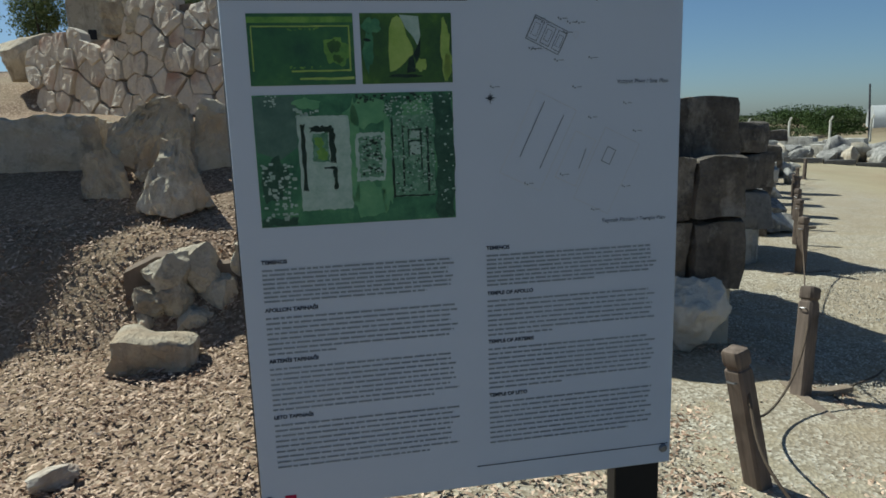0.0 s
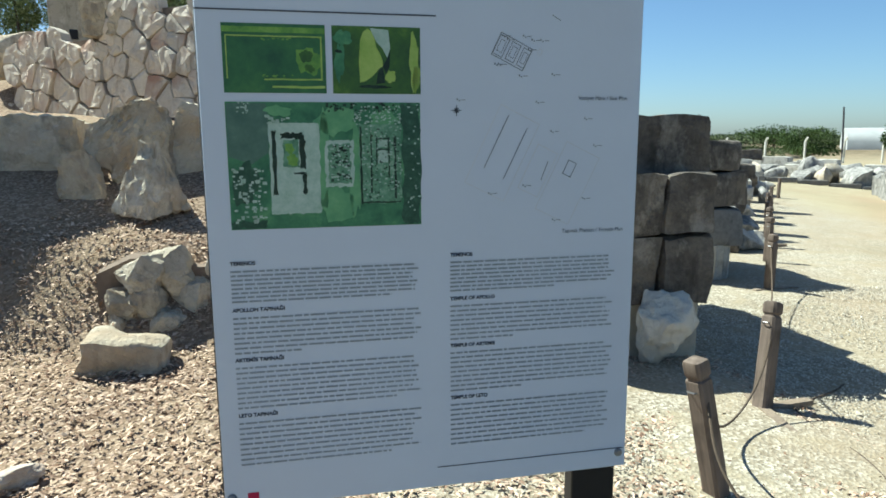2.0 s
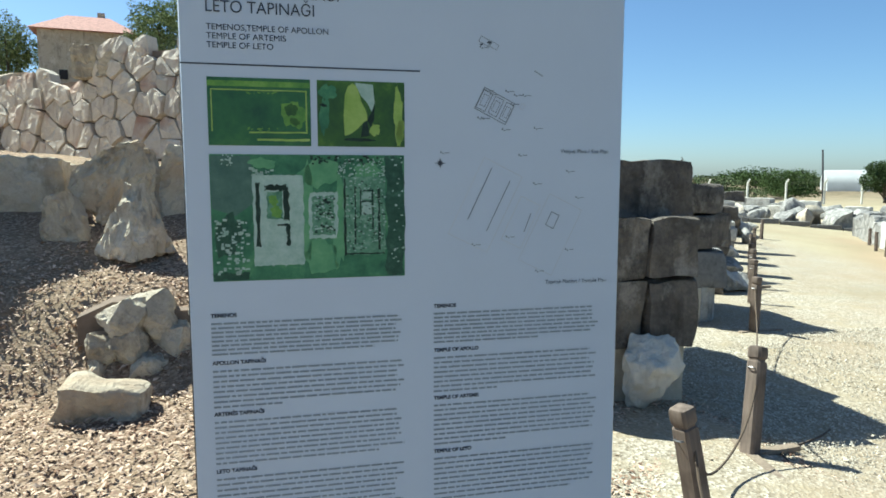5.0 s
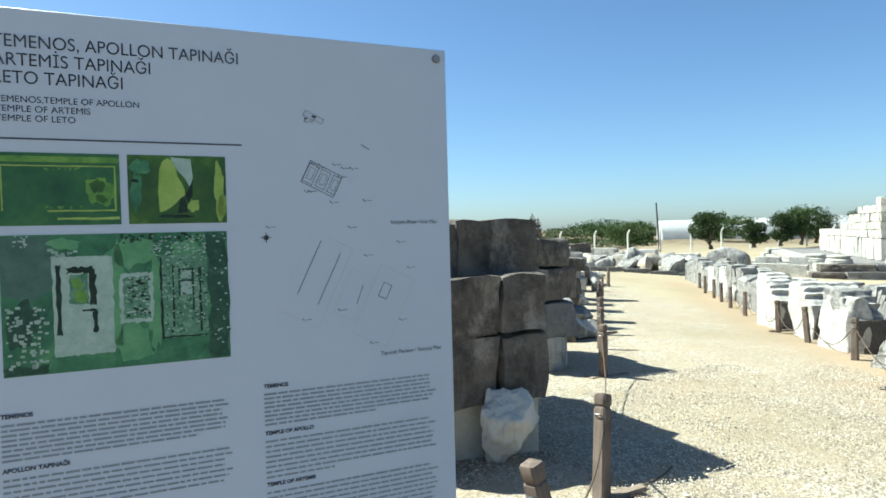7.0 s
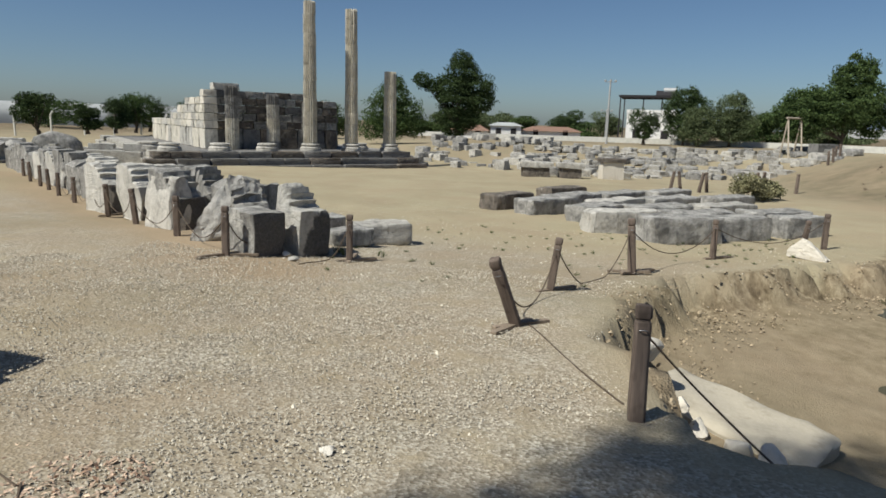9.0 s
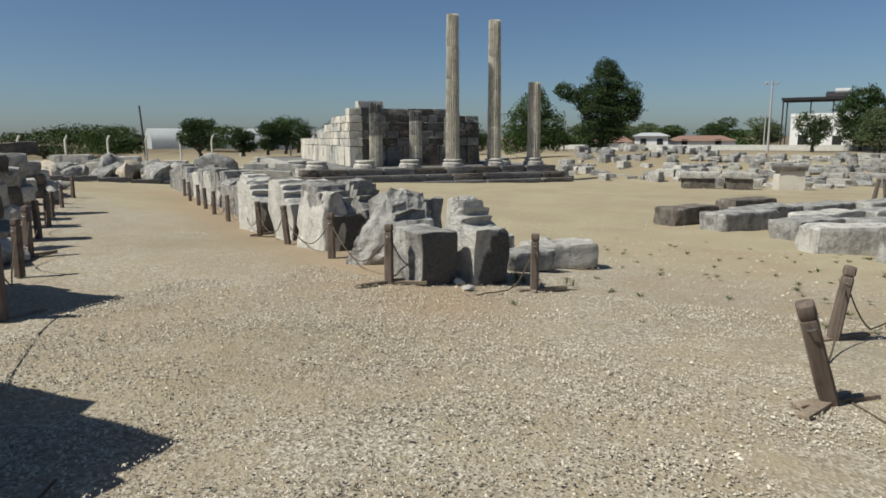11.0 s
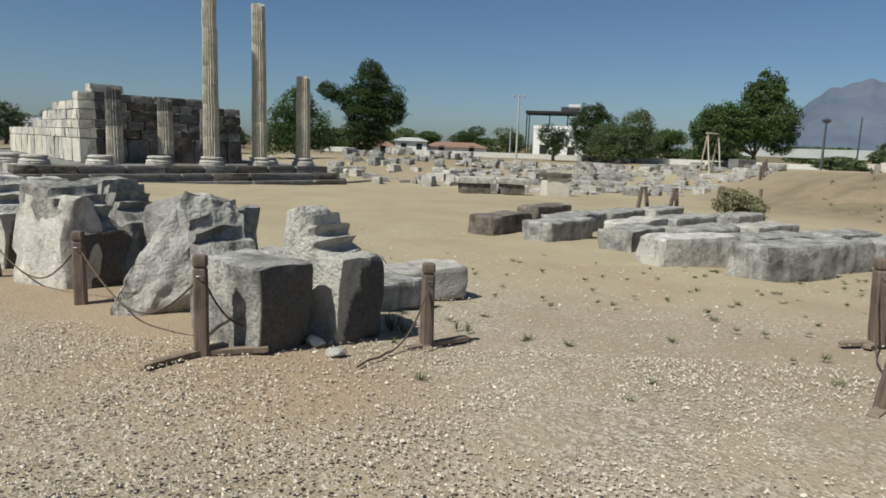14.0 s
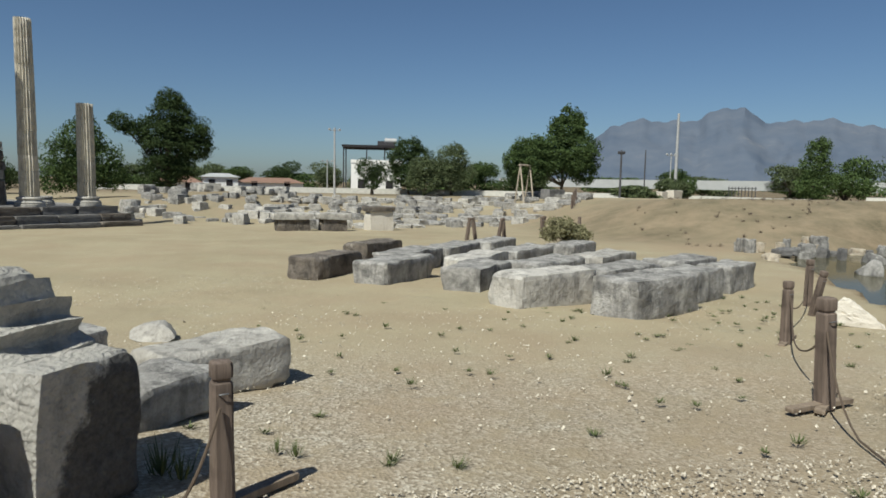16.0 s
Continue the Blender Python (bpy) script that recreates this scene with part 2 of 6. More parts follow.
def box(w, d, h, bevel=0.0, at=(0, 0, 0)):
    """A box that stands on z = at[2], centred on at[0], at[1]."""
    bm = bmesh.new()
    bmesh.ops.create_cube(bm, size=1)
    for v in bm.verts:
        v.co = Vector((v.co.x * w + at[0], v.co.y * d + at[1], (v.co.z + 0.5) * h + at[2]))
    if bevel:
        bmesh.ops.bevel(bm, geom=bm.edges[:], offset=bevel, segments=1, affect="EDGES")
    return bm


def worn_block(w, d, h, seed, rough=0.03, cuts=4, chip=0.5):
    """A squared stone with broken corners, uneven faces and worn edges, standing on z = 0."""
    bm = bmesh.new()
    bmesh.ops.create_cube(bm, size=1)
    bmesh.ops.subdivide_edges(bm, edges=bm.edges[:], cuts=cuts, use_grid_fill=True)
    o = Vector((seed * 3.7, seed * 1.3, seed * 2.1))
    s = min(w, d, h)
    for v in bm.verts:
        c = v.co.copy()
        p = Vector((c.x * w, c.y * d, c.z * h))
        near = sorted((abs(c.x), abs(c.y), abs(c.z)))
        if near[1] > 0.46:
            k = chip * max(0, noise.noise(p * 1.7 / max(s, 0.3) + o) + 0.35) * (1.6 if near[0] > 0.46 else 1.0)
            p *= 1 - 0.16 * k
        n = noise.noise_vector(p * 2.2 + o) * rough + noise.noise_vector(p * 6 + o) * rough * 0.45
        v.co = p + n
        v.co.z += h / 2
    return bm


def boulder(w, d, h, seed, rough=0.22, sub=4, flat=0.3):
    """A broken rock, angular through planes cut off it, standing on z = 0."""
    bm = bmesh.new()
    bmesh.ops.create_icosphere(bm, subdivisions=sub, radius=0.5)
    r = random.Random(seed)
    cuts = []
    for i in range(17):
        n = Vector((r.gauss(0, 1), r.gauss(0, 1), r.gauss(0, 0.8))).normalized()
        cuts.append((n, r.uniform(0.22, 0.40)))
    o = Vector((seed * 2.3, seed, seed * 0.7))
    for v in bm.verts:
        c = v.co.copy()
        for n, k in cuts:
            e = c.dot(n) - k
            if e > 0:
                c -= n * e * 0.97
        c += noise.noise_vector(c * 5 + o) * rough * 0.10 + noise.noise_vector(c * 11 + o) * rough * 0.07
        c *= 1 - rough * 0.22 * (0.5 - abs(noise.noise(c * 6.5 + o))) - rough * 0.12 * abs(noise.noise(c * 17 + o))
        c.z = max(c.z, -flat)
        v.co = Vector((c.x * w * 1.5, c.y * d * 1.5, (c.z + flat) * h / (flat + 0.33)))
    return bm


def hewn(corners, seed, rough=0.03, cuts=9, pits=0.0):
    """A broken rock spanned between a few corners, its faces split, pitted and worn."""
    bm = bmesh.new()
    for c in corners:
        bm.verts.new(c)
    out = bmesh.ops.convex_hull(bm, input=bm.verts[:])
    spare = {g for g in out["geom_interior"] + out["geom_unused"] if isinstance(g, bmesh.types.BMVert)}
    bmesh.ops.delete(bm, geom=list(spare), context="VERTS")
    bmesh.ops.subdivide_edges(bm, edges=bm.edges[:], cuts=cuts, use_grid_fill=True)
    bm.normal_update()
    o = Vector((seed * 1.9, seed * 0.7, seed * 1.1))
    mid = sum((v.co for v in bm.verts), Vector()) / len(bm.verts)
    moved = []
    for v in bm.verts:
        p = v.co
        e = v.normal * (noise.noise(p * 3 + o) * rough + noise.noise(p * 8 + o) * rough * 0.9 + noise.noise(p * 19 + o) * rough * 0.7 + noise.noise(p * 37 + o) * rough * 0.4)
        if pits:
            e -= v.normal * pits * max(0, noise.noise(Vector((p.x * 26, p.y * 26, p.z * 8)) + o))
        moved.append(p + e - (p - mid) * 0.02)
    for v, p in zip(bm.verts, moved):
        v.co = p
    return bm


def lathe(profile, n=32, flutes=0, depth=0.05, cap=True):
    """A turned body from (radius, z) pairs; flutes cuts grooves down its side."""
    bm = bmesh.new()
    rings = []
    for r, z in profile:
        ring = []
        for i in range(n):
            a = 2 * math.pi * i / n
            k = 1 - depth * abs(math.sin(a * flutes / 2)) ** 0.7 if flutes else 1
            ring.append(bm.verts.new((r * k * math.cos(a), r * k * math.sin(a), z)))
        rings.append(ring)
    for p, q in zip(rings, rings[1:]):
        for i in range(n):
            bm.faces.new((p[i], p[(i + 1) % n], q[(i + 1) % n], q[i]))
    if cap:
        bm.faces.new(rings[-1])
        bm.faces.new(rings[0][::-1])
    return bm


def tube(points, radius, n=6):
    """A rope or pole along points."""
    bm = bmesh.new()
    pts = [Vector(p) for p in points]
    rings = []
    for i, p in enumerate(pts):
        t = (pts[min(i + 1, len(pts) - 1)] - pts[max(i - 1, 0)]).normalized()
        side = t.cross(Vector((0, 0, 1))) if abs(t.z) < 0.95 else t.cross(Vector((1, 0, 0)))
        side.normalize()
        up = side.cross(t)
        r = radius[i] if isinstance(radius, (list, tuple)) else radius
        rings.append([bm.verts.new(p + side * r * math.cos(2 * math.pi * k / n) + up * r * math.sin(2 * math.pi * k / n)) for k in range(n)])
    for p, q in zip(rings, rings[1:]):
        for k in range(n):
            bm.faces.new((p[k], p[(k + 1) % n], q[(k + 1) % n], q[k]))
    bm.faces.new(rings[0][::-1])
    bm.faces.new(rings[-1])
    return bm


# ---- the ground ----
GX = (-60, 0, 3, 5, 8.7, 12, 16.4, 21, 38, 44, 50, 64, 90, 4000)
GZ = (-0.05, -0.08, -0.28, -0.42, -0.56, -0.74, -0.94, -1.02, -1.45, -1.7, -1.6, -0.75, -0.5, -0.5)
PIT = np.array([(4.4, -1.0), (5.4, -0.62), (6.4, -0.42), (8.5, -0.55), (10.4, -1.55), (11.9, -3.3), (13.3, -5.0), (15.6, -6.6), (19.5, -9.0),
                (23.0, -10.6), (25.5, -14.5), (28.5, -21.0), (30, -28), (22, -34), (6, -24), (2.5, -9), (3.2, -3)])
WATER = -1.3


def smooth(a):
    a = np.clip(a, 0, 1)
    return a * a * (3 - 2 * a)


def inside(x, y, poly):
    """Distance to the polygon's edge, positive inside it."""
    x, y = np.asarray(x, float), np.asarray(y, float)
    d = np.full(x.shape, 1e9)
    odd = np.zeros(x.shape, bool)
    for (x0, y0), (x1, y1) in zip(poly, np.roll(poly, -1, axis=0)):
        t = np.clip(((x - x0) * (x1 - x0) + (y - y0) * (y1 - y0)) / ((x1 - x0) ** 2 + (y1 - y0) ** 2), 0, 1)
        d = np.minimum(d, np.hypot(x - x0 - t * (x1 - x0), y - y0 - t * (y1 - y0)))
        odd ^= ((y0 > y) != (y1 > y)) & (x < (x1 - x0) * (y - y0) / (y1 - y0 + 1e-12) + x0)
    return np.where(odd, d, -d)


def height(x, y):
    x, y = np.asarray(x, float), np.asarray(y, float)
    z = np.interp(x, GX, GZ)
    near = smooth((16 - x) / 6)
    z = z + 0.11 * smooth((y - 2.8) / 2.0) * near * smooth((x - 4) / 3)
    z = z + 0.42 * smooth((y - 0.75 * x - 3) / 9) * smooth((x - 12) / 8)
    # the far bank beyond the water
    s = 0.85 * x - 0.53 * y
    z = z + 1.75 * smooth((s - 29) / 9) * smooth((-y - 5 - 0.12 * x) / 7) * smooth((75 - x) / 30)
    # the spoil mound beside the temple
    z = z + 1.25 * np.exp(-(((x - 58) / 4.5) ** 2 + ((y - 8) / 8.0) ** 2))
    # the leaf-covered bank with the rubble wall
    bank = np.interp(y, (-6, 2.0, 3.2, 4.6, 5.3, 6.0, 8.2, 12, 13.5, 30, 60), (-0.06, -0.07, -0.03, 0.12, 0.70, 0.98, 1.66, 1.95, 2.6, 4.3, 5.2))
    bank = np.maximum(bank, z)
    k = smooth((0.02 - x) / 0.3) * smooth((x + 70) / 20)
    z = z * (1 - k) + bank * k
    # the dug pit with the pond
    d = inside(x, y, PIT)
    wob = 0.16 * np.sin(2.3 * x + 1.1 * y + 2 * np.sin(1.3 * y)) + 0.07 * np.sin(6.1 * x - 4.7 * y + 3 * np.sin(2.1 * x)) + 0.05 * np.sin(13 * x + 9 * y)
    dd = np.maximum(d + wob * smooth((d + 0.6) / 0.6) * smooth((1.6 - d) / 1.2), 0)
    z = z - 0.44 * smooth(dd / 0.24) - 0.11 * np.minimum(dd, 9)
    return z


def gz(x, y):
    return float(height(np.array([x]), np.array([y]))[0])


def grid_axis(lo, hi, fine, far, side):
    a = list(np.arange(lo, hi + 1e-6, fine))
    step = fine
    up, dn = [a[-1]], [a[0]]
    while up[-1] < far:
        step *= 1.16
        up.append(up[-1] + step)
    step = fine
    while dn[-1] > -far:
        step *= 1.16
        dn.append(dn[-1] - step)
    return np.array(dn[:0:-1] + a + up[1:])


def build_ground():
    xs, ys = grid_axis(-3.5, 17, 0.16, 3500, 0), grid_axis(-7, 13, 0.16, 3500, 0)
    X, Y = np.meshgrid(xs, ys, indexing="ij")
    Z = height(X, Y)
    r = np.hypot(X - 4, Y - 2)
    lump = np.zeros(X.shape)
    for i, (f, a) in enumerate(((0.5, 0.035), (1.3, 0.022), (3.1, 0.010), (7.0, 0.006))):
        p, q = RNG.uniform(0, 6, 2)
        lump += a * (np.sin(f * X + 1.7 * np.sin(f * 0.7 * Y + p)) * np.cos(f * Y + 1.3 * np.sin(f * 0.8 * X + q)))
    Z = Z + lump * smooth((70 - r) / 40)
    n, k = X.shape
    idx = np.arange(n * k).reshape(n, k)
    faces = np.stack([idx[:-1, :-1], idx[1:, :-1], idx[1:, 1:], idx[:-1, 1:]], -1).reshape(-1, 4)
    me = bpy.data.meshes.new("ground")
    me.from_pydata(np.stack([X, Y, Z], -1).reshape(-1, 3).tolist(), [], faces.tolist())
    # where litter, reddish earth and bare sand lie
    litter = smooth((0.25 - X) / 0.6) * smooth((Y + 4) / 3)
    row = np.array([(8.2, 3.6), (23, 22.0)])
    t = np.clip(((X - 8.2) * 14.8 + (Y - 3.6) * 18.4) / (14.8 ** 2 + 18.4 ** 2), 0.02, 1)
    off = np.hypot(X - 8.2 - 14.8 * t, Y - 3.6 - 18.4 * t)
    red = 0.9 * smooth((1.6 - off) / 1.3)
    red = np.maximum(red, 0.8 * smooth(1 - np.hypot((X - 26) / 4, (Y + 11) / 3)))
    sand = np.maximum(smooth((inside(X, Y, PIT) + 0.7) / 0.9), smooth((X - 10.5 - 0.3 * Y) / 3))
    far = np.hypot(X, Y)
    green = smooth((far - 66) / 30) + 0.75 * smooth(((0.85 * X - 0.53 * Y) - 27) / 5) * smooth((-Y - 3.5 - 0.12 * X) / 4) * smooth((60 - (0.85 * X - 0.53 * Y)) / 25)
    green = np.clip(green + 0.6 * np.exp(-(((X - 57) / 6) ** 2 + ((Y - 8) / 8.0) ** 2)), 0, 1)
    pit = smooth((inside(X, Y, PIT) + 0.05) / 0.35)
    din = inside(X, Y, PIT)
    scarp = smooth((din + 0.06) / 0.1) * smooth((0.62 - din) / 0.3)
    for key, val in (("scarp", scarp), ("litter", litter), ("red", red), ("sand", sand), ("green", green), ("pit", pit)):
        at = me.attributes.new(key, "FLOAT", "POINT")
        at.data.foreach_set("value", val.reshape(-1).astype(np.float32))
    m, nt, b = material("gravel_and_sandy_earth", 0.95)
    b.inputs["Specular IOR Level"].default_value = 0.1
    v = coords(nt, False)

    def attr(key):
        a = nt.nodes.new("ShaderNodeAttribute")
        a.attribute_name = key
        return a.outputs["Fac"]
    cell = voronoi(nt, v, 52, "F1", "Color")
    bw = nt.nodes.new("ShaderNodeRGBToBW")
    nt.links.new(cell, bw.inputs[0])
    dist = voronoi(nt, v, 52)
    broad = noise_tex(nt, v, 0.55, 6, 0.65)
    mid = noise_tex(nt, v, 3.2, 6, 0.7)
    fine = noise_tex(nt, v, 60, 4, 0.7)
    gravel = ramp(nt, bw.outputs[0], [(0.1, (0.17, 0.145, 0.105)), (0.5, (0.325, 0.287, 0.222)), (0.9, (0.55, 0.508, 0.42))])
    earth = ramp(nt, fine, [(0.3, (0.275, 0.23, 0.155)), (0.7, (0.385, 0.33, 0.23))])
    col = blend(nt, span(nt, mid, 0.48, 0.68), gravel, earth)
    dry = ramp(nt, fine, [(0.3, (0.305, 0.26, 0.17)), (0.7, (0.42, 0.37, 0.25))])
    col = blend(nt, attr("sand"), col, blend(nt, span(nt, mid, 0.58, 0.75), dry, gravel))
    col = blend(nt, attr("red"), col, blend(nt, 0.4, earth, (0.32, 0.20, 0.12)))
    mulch = ramp(nt, bw.outputs[0], [(0.1, (0.10, 0.066, 0.045)), (0.6, (0.25, 0.175, 0.125)), (0.95, (0.44, 0.345, 0.26))])
    col = blend(nt, attr("litter"), col, mulch)
    damp = ramp(nt, mid, [(0.3, (0.16, 0.125, 0.075)), (0.7, (0.33, 0.27, 0.18))])
    col = blend(nt, attr("pit"), col, damp)
    # hollows in the eroded face, their shade painted as dark colour
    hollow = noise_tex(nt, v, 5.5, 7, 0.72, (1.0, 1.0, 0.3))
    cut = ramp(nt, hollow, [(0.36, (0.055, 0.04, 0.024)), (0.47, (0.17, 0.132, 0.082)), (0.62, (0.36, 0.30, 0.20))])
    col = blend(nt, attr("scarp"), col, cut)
    scrub = ramp(nt, noise_tex(nt, v, 0.9, 8, 0.75), [(0.36, (0.05, 0.046, 0.026)), (0.5, (0.125, 0.1, 0.064)), (0.68, (0.23, 0.18, 0.12))])
    col = blend(nt, attr("green"), col, scrub)
    col = blend(nt, span(nt, broad, 0.38, 0.66), col, blend(nt, 0.6, col, (0.31, 0.24, 0.16)))
    col = blend(nt, span(nt, noise_tex(nt, v, 0.17, 7, 0.7), 0.5, 0.68), col, blend(nt, 0.45, col, (0.24, 0.205, 0.13)))
    nt.links.new(col, b.inputs["Base Color"])
    p = bump(nt, b, dist, 0.4, 0.016)
    bump(nt, b, mid, 0.35, 0.06, p)
    me.materials.append(m)
    me.shade_smooth()
    tagged(new("ground", me), "pale gravel and sandy earth with leaf litter, sloping gently", "ground", kind="structure")


build_ground()

# ---- temple ----
FRONT, DEEP = Vector((-0.689, 0.725, 0)), Vector((0.725, 0.689, 0))
TEMPLE = Matrix.Translation((44.0, 12.65, -0.60)) @ Matrix(((FRONT.x, DEEP.x, 0, 0), (FRONT.y, DEEP.y, 0, 0), (0, 0, 1, 0), (0, 0, 0, 1)))
BAY = 2.77
BLOCKS = {}


def shared_block(mat, kind, w, d, h, seed, rough=0.03, cuts=3, chip=0.5):
    key = (mat.name, kind)
    if key not in BLOCKS:
        BLOCKS[key] = mesh_of("block", worn_block(w, d, h, seed, rough, cuts, chip), mat)
    return BLOCKS[key]


def unit_block(mat, k):
    return shared_block(mat, k, 1, 1, 1, 11 + 5 * k, 0.035, 3, 0.5)


def scaled(w, d, h, x, y, z, turn=0.0):
    return Matrix.Translation((x, y, z)) @ Matrix.Rotation(turn, 4, "Z") @ Matrix.Diagonal((w, d, h, 1))


def laid_block(parent, mat, w, d, h, x, y, z, turn=0.0, name="block"):
    r = random.Random(int(x * 917 + y * 331 + z * 77))
    return part(name, unit_block(mat, r.randrange(5)), mat, parent, "", scaled(w, d, h, x, y, z, turn + r.uniform(-0.012, 0.012)))


def column(i, drums, deep=0.0, base=True, radius=0.43, mats=None, label=""):
    m = TEMPLE @ Matrix.Translation((i * BAY, deep, 0.0))
    ob = thing("column", label, "column", m, "temple columns")
    z = 0.0
    if base:
        prof = [(0.66, 0), (0.66, 0.1), (0.62, 0.12), (0.64, 0.18), (0.6, 0.24), (0.52, 0.28), (0.52, 0.33), (0.58, 0.37), (0.56, 0.43), (0.48, 0.46)]
        part("base", lathe(prof, 36), pale_stone, ob, "pale turned column base")
        z = 0.46
    r = random.Random(int(i * 10 + deep))
    for k, h in enumerate(drums):
        top = radius * (1 - 0.018 * k)
        prof = [(top * 0.97, 0.0), (top, 0.025), (top * 0.985, h - 0.03), (top * 0.955, h - 0.006)]
        bm = lathe(prof, 120, 20, 0.21)
        for v in bm.verts:
            n = noise.noise(Vector((v.co.x * 3 + i, v.co.y * 3, (v.co.z + z) * 2.2)))
            if n > 0.28:
                v.co.x, v.co.y = v.co.x * (1 - 0.25 * (n - 0.28)), v.co.y * (1 - 0.25 * (n - 0.28))
            if k == len(drums) - 1 and v.co.z > h - 0.1:
                v.co.z -= 0.12 * max(0, noise.noise(Vector((v.co.x * 4, v.co.y * 4, i))))
        mat = mats[k] if mats else column_stone
        part("drum", bm, mat, ob, "", Matrix.Translation((r.uniform(-0.015, 0.015), r.uniform(-0.015, 0.015), z)))
        z += h - 0.004
    return ob


column(0, [0.74, 1.12, 0.98, 1.02, 0.84], label="broken pale fluted column standing on the temple front")
column(1, [1.24, 0.72, 1.15, 1.05, 0.86, 1.2, 1.15, 0.95], label="tall fluted limestone column without its capital")
column(2, [1.1, 0.86, 0.81, 1.05, 0.91, 1.15, 0.77, 1.05, 0.81], label="tall restored fluted column of pale and grey drums")
for i in (3, 4, 5):
    column(i, [], label="bare pale column base on the temple step")
column(0.55, [], 1.6, label="bare pale column base on the temple floor")
column(5.3, [], 1.9, label="bare pale column base on the temple floor")
half = [pale_stone, column_stone, grey_stone, column_stone, grey_stone]
column(3.55, [0.55, 1.35, 0.8, 0.55, 0.6], 2.0, False, 0.42, [column_stone, column_stone, grey_stone, grey_stone, step_stone], "broken fluted column stump before the temple wall")
column(2.62, [0.5, 0.75, 0.7, 0.85, 0.65], 2.0, False, 0.42, [grey_stone, column_stone, column_stone, pale_stone, step_stone], "fluted column stump with a new pale drum")
column(1.75, [1.2, 0.55, 0.6, 0.7], 2.3, False, 0.4, [grey_stone] * 4, "low grey column stump of rough drums")

# stepped platform
platform = thing("temple_platform", "grey stone temple platform with three long worn steps", "platform", TEMPLE, kind="structure")
for k in range(3):
    x0, x1 = -1.15 - 0.42 * k, 14.9 + 0.42 * k
    yf, top = -0.95 - 0.42 * k, -0.38 * k
    r = random.Random(k)
    x = x0
    while x < x1 - 0.2:
        w = min(r.uniform(1.5, 2.3), x1 - x)
        if not (k == 0 and x < 0.9 and r.random() < 0.4):
            laid_block(platform, step_stone if r.random() < 0.75 else dark_stone, w - 0.03, 1.2, 0.372, x + w / 2, yf + 0.6, top - 0.38, 0, "step_block")
        x += w
    y = yf + 1.2
    while y < 27:
        d = r.uniform(1.4, 2.2)
        laid_block(platform, pale_stone, 1.2, d - 0.03, 0.372, x1 - 0.6, y + d / 2, top - 0.38, 0, "step_block")
        laid_block(platform, grey_stone, 1.2, d - 0.03, 0.372, x0 + 0.6, y + d / 2, top - 0.38, 0, "step_block")
        y += d
part("floor_slab", box(15.6, 27.5, 1.5, 0, (6.9, 14.2, -1.52)), step_stone, platform, "worn stone floor behind the steps")


def course_wall(name, label, mat_fn, x0, y0, x1, y1, courses, thick, top_at):
    """A wall of squared blocks in courses; top_at(s) gives its broken top along it."""
    ob = thing(name, label, "wall", TEMPLE, kind="structure")
    dx, dy = x1 - x0, y1 - y0
    length = math.hypot(dx, dy)
    a = math.atan2(dy, dx)
    z, r = 0.0, random.Random(len(label))
    for c, h in enumerate(courses):
        s = -r.uniform(0, 0.6)
        while s < length:
            w = r.uniform(0.7, 1.5) if c else r.uniform(0.9, 1.3)
            s0, s1 = max(s, 0), min(s + w, length)
            mid = (s0 + s1) / 2
            if s1 - s0 > 0.15 and z + h * 0.6 < top_at(mid):
                o = r.uniform(-0.03, 0.03)
                x, y = x0 + dx * mid / length - math.sin(a) * o, y0 + dy * mid / length + math.cos(a) * o
                laid_block(ob, mat_fn(c, r), s1 - s0 - 0.025, thick, h - 0.02, x, y, z, a)
            s += w
        z += h
    return ob


COURSES = (1.25, 0.48, 0.46, 0.52, 0.45, 0.42)
# sunlit side: its light is put into the choice of paler stones
course_wall("wall_cella_side", "pale squared-block temple wall with a broken stepped top", lambda c, r: r.choice((pale_stone, white_rock, column_stone)),
            11.0, 2.4, 11.0, 22.0, COURSES, 0.8, lambda s: 3.7 if s < 1.3 else 3.1 if s < 5 else 2.75 if s < 8.5 else 2.2 if s < 11 else 1.75)
# shaded front: its shade is put into the choice of darker stones
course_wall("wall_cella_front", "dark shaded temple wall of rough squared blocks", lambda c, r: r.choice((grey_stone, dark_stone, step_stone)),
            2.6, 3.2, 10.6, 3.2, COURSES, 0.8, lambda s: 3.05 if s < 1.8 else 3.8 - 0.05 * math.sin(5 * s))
course_wall("wall_cella_right", "grey temple wall of squared blocks", lambda c, r: r.choice((grey_stone, step_stone)),
            2.6, 3.6, 2.6, 18.0, COURSES, 0.8, lambda s: 2.6 if s < 5 else 1.8)
solo("lintel_block", worn_block(1.6, 0.9, 0.42, 5, 0.015), pale_stone, "clean pale replacement block on top of the temple wall", "block",
     TEMPLE @ Matrix.Translation((9.9, 3.2, 3.58)))

# ---- stone blocks that lie about ----


def crust_shade(bm, top, edge):
    """Weights how surely each front-face point takes the dark pitted crusting and painted shade."""
    key = bm.verts.layers.float.new("crust_shade")
    for v in bm.verts:
        d = min((v.co.x - edge(v.co)) / 0.22, (top - v.co.z) / 0.08, 1.0)
        v[key] = max(-1.0, d) if v.normal.y < -0.35 else -1.0


